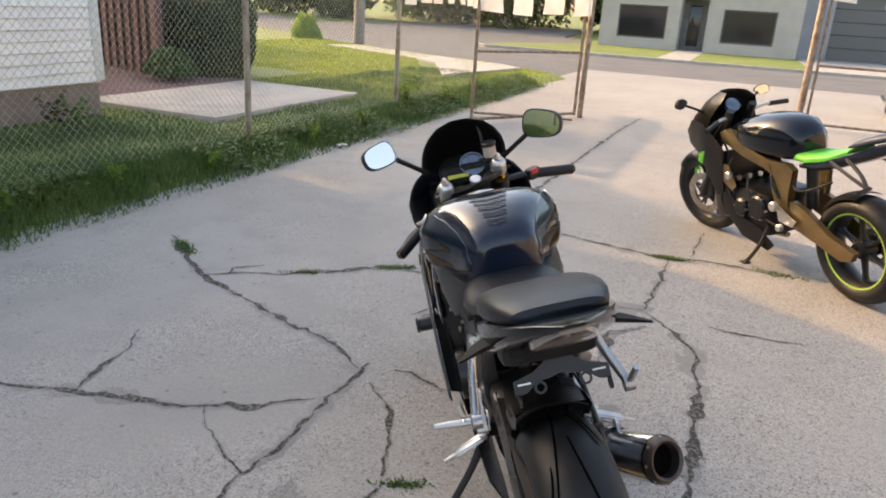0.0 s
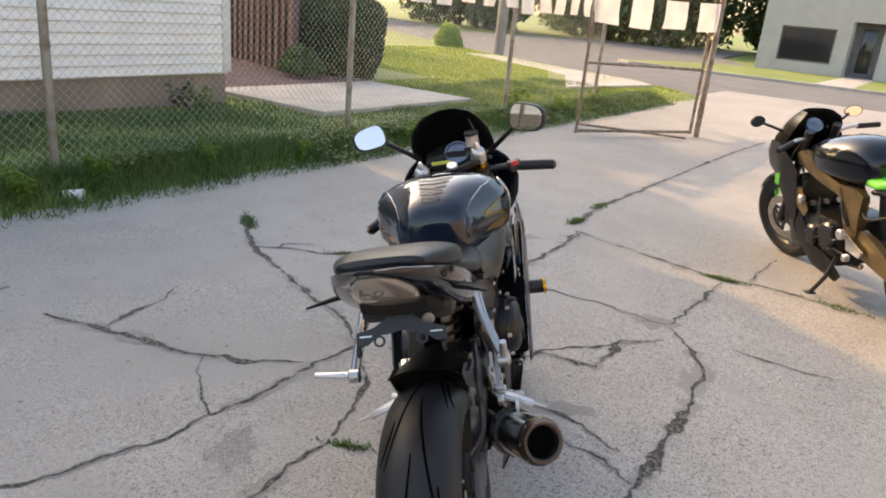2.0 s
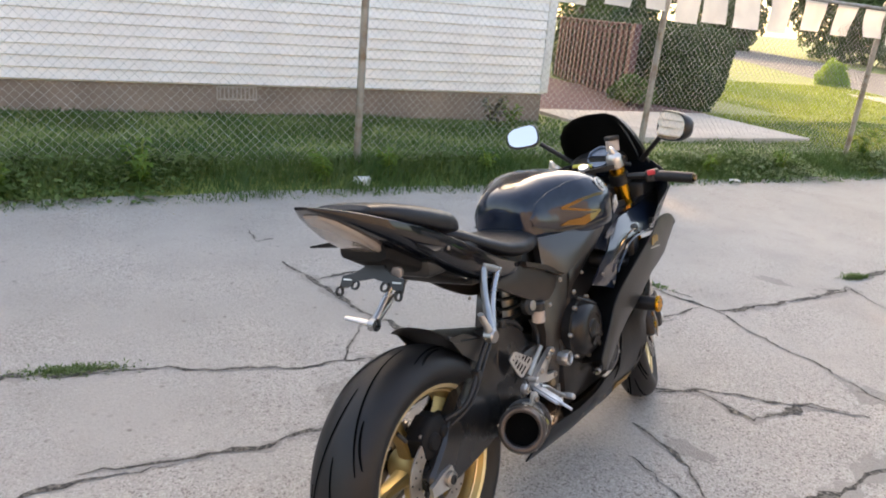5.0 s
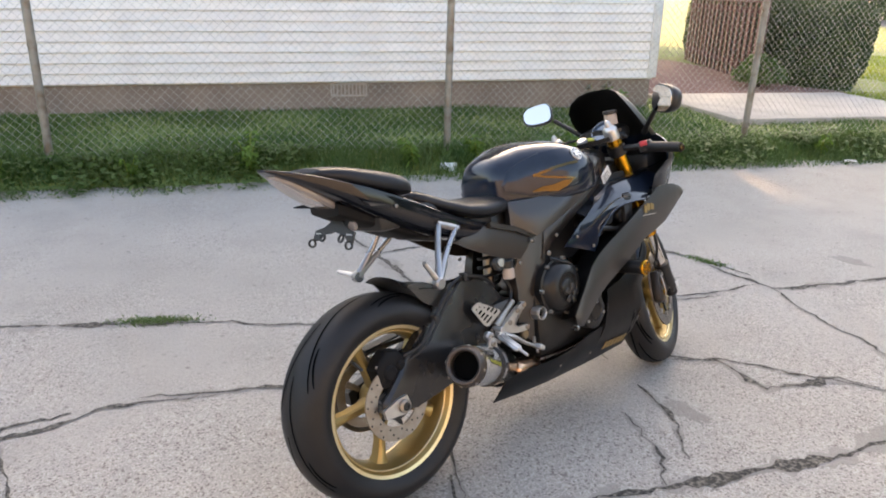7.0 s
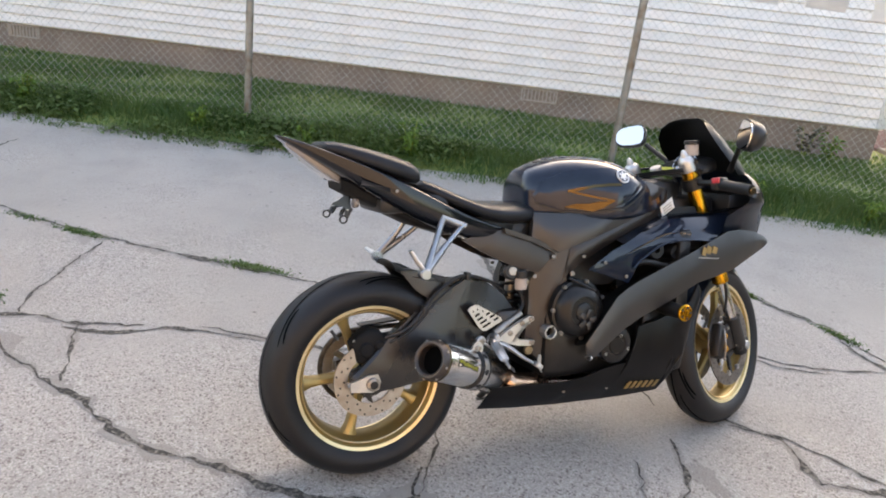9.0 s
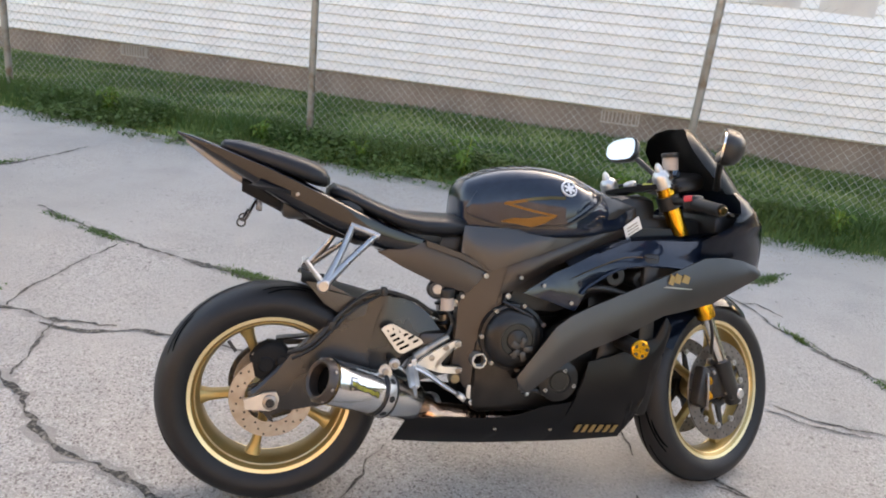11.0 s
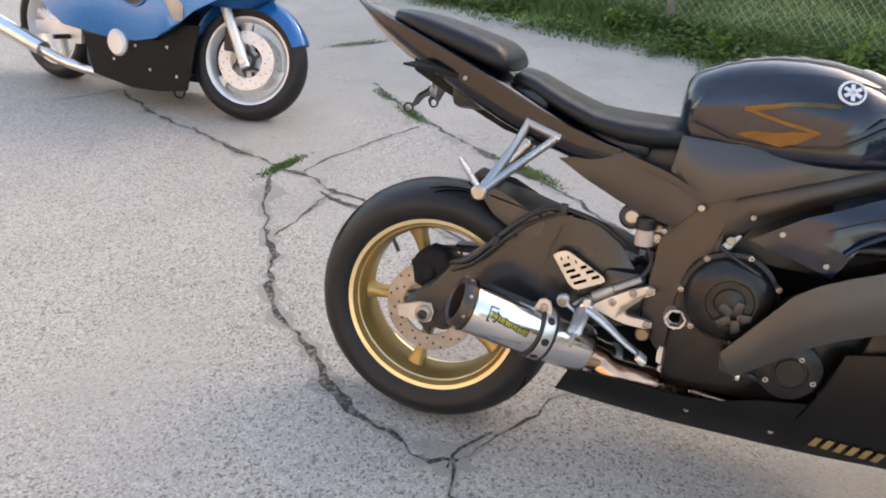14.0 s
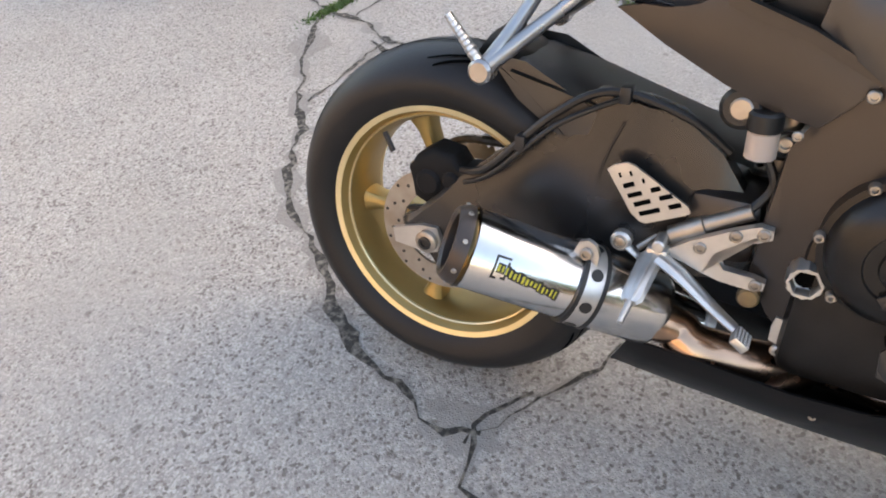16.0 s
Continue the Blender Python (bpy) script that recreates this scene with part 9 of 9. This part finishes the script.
# ---- grass and weeds ----
def blades(name, places, material, seed, label, category, width=0.004):
    """Bent grass blades: places gives (x, y, z, height, lean)."""
    r = random.Random(seed)
    verts, faces = [], []
    for x, y, z, h, lean in places(r):
        a = r.uniform(0, 6.283)
        dx, dy = math.cos(a), math.sin(a)
        b = r.uniform(0, 6.283)
        lx, ly = lean * h * math.cos(b), lean * h * math.sin(b)
        w = width * r.uniform(0.6, 1.5)
        i = len(verts)
        verts += [(x - dx * w, y - dy * w, z), (x + dx * w, y + dy * w, z), (x + lx * 0.35 - dx * w * 0.8, y + ly * 0.35 - dy * w * 0.8, z + h * 0.6), (x + lx * 0.35 + dx * w * 0.8, y + ly * 0.35 + dy * w * 0.8, z + h * 0.6), (x + lx, y + ly, z + h * 0.95)]
        faces += [(i, i + 1, i + 3, i + 2), (i + 2, i + 3, i + 4)]
    me = bpy.data.meshes.new(name)
    me.from_pydata(verts, [], faces)
    me.materials.append(material)
    ob = new(name, me)
    return tagged(ob, label, category, kind="stuff")


def fence_grass(r):
    for _ in range(230000):
        y = r.uniform(-11, 12)
        x = r.uniform(-2.25, 0.64 + 0.5 * max(0, y - 12) / 8 + 0.11 * min(1.0, max(0.0, -y / 2.5)))
        if y > 3.4 and y < 6.7 and x < -0.83:
            continue
        d = noise.noise(Vector((x * 1.3, y * 1.3, 0)))
        edge = math.exp(-((x - 0.15) / 0.3) ** 2)
        if r.random() > 0.5 + 0.4 * d + 0.5 * edge:
            continue
        h = (0.04 + 0.05 * max(0, d + 0.3) + 0.07 * edge) * r.uniform(0.5, 1.4)
        yield x, y, yard_height(x, y) - 0.01, h, r.uniform(0.2, 0.9)


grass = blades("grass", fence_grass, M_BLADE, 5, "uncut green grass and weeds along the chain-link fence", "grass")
grass.matrix_basis = F


def lawn_grass(r):
    for _ in range(90000):
        y = 6 + 14 * r.random() ** 1.3
        x = r.uniform(-9, 0.6)
        if y < 8.8 and x < -2.9 or y < 6.7 and x < -0.8 or y > road_edge(x) - 0.1:
            continue
        if -3.2 < x < -0.5 and 10.5 < y < 15.2 and abs(x + 1.0 + 0.5 * (y - 10.6)) < 0.55:
            continue
        yield x, y, yard_height(x, y) - 0.01, 0.05 * r.uniform(0.5, 1.4), r.uniform(0.2, 0.9)


lg = blades("grass", lawn_grass, M_SUNGREEN, 6, "short lawn grass with sunlight put into its bright green", "grass", 0.007)
lg.matrix_basis = F


def tuft_grass(r):
    for cx, cy, n, s, h, turn in ((-1.54, -0.14, 420, 0.1, 0.018, 58), (-1.19, -1.2, 320, 0.08, 0.02, -12), (-2.05, -0.92, 260, 0.09, 0.016, 50), (0.42, 3.83, 180, 0.06, 0.05, 60), (1.28, 2.93, 160, 0.07, 0.035, -20), (0.62, 4.4, 110, 0.1, 0.03, 62), (-1.7, 2.8, 130, 0.1, 0.035, -60), (-0.42, 0.62, 90, 0.05, 0.02, 0), (-0.45, 2.58, 90, 0.08, 0.03, 10), (-3.3, -1.9, 190, 0.13, 0.018, -40), (-2.3, -1.2, 120, 0.08, 0.015, 50), (-0.95, 2.46, 60, 0.06, 0.03, 5), (1.9, 2.7, 60, 0.1, 0.03, -35)):
        c, t = math.cos(radians(turn)), math.sin(radians(turn))
        for _ in range(int(n * 3)):
            a, b = r.gauss(0, s * 0.8), r.gauss(0, s * 0.2)
            yield cx + c * a - t * b, cy + t * a + c * b, 0.0, h * r.uniform(0.2, 0.7), r.uniform(0.5, 2.0)


blades("grass_tuft", tuft_grass, M_BLADE, 8, "small grass tufts growing in the concrete cracks", "grass", 0.0026)


def dry_litter(r):
    for _ in range(2600):
        y = r.uniform(-9, 11)
        x = 0.58 + abs(r.gauss(0, 0.12))
        yield x, y, 0.001, 0.006 * r.uniform(0.3, 1), r.uniform(2, 5)


def fence_weeds(r):
    """Broad small leaves in low clumps along the fence line."""
    verts, faces = [], []
    for _ in range(2100):
        cx, cy = r.gauss(0.22, 0.22), r.uniform(-11, 11.5)
        if noise.noise(Vector((cx, cy * 0.9, 7))) < -0.12 or cx > 0.66 or cx < -0.7:
            continue
        tall = r.uniform(0.04, 0.17) * (1.2 - min(1, abs(cx - 0.2) * 1.5))
        for _ in range(r.randrange(14, 34)):
            x, y = r.gauss(cx, 0.06), r.gauss(cy, 0.07)
            base = Vector((x, y, max(0.0, yard_height(x, y)) + tall * r.uniform(0.15, 1)))
            a = r.uniform(0, 6.283)
            d = Vector((math.cos(a), math.sin(a), r.uniform(-0.4, 0.5))).normalized()
            sd = d.cross(Vector((0, 0, 1))).normalized()
            ln = r.uniform(0.02, 0.06)
            wd = ln * r.uniform(0.25, 0.42)
            i = len(verts)
            verts += [tuple(base), tuple(base + d * ln * 0.45 + sd * wd), tuple(base + d * ln - Vector((0, 0, 0.006))), tuple(base + d * ln * 0.45 - sd * wd)]
            faces += [(i, i + 1, i + 2), (i, i + 2, i + 3)]
    me = bpy.data.meshes.new("weed_leaves")
    me.from_pydata(verts, [], faces)
    me.materials.append(M_WEEDLEAF)
    return me


M_WEEDLEAF = mat("fence_weed_leaf", (0.07, 0.14, 0.025), 0.5, color2=(0.13, 0.19, 0.045), scale=2.2, through_light=0.4)
fw_ob = tagged(new("weed_leaves", fence_weeds(random.Random(12))), "low broad-leaved weeds along the fence line", "weeds", kind="stuff")
fw_ob.matrix_basis = F
dl = blades("dry_grass", dry_litter, M_DRY, 9, "scattered dry clippings along the grass edge", "grass", 0.003)
dl.matrix_basis = F
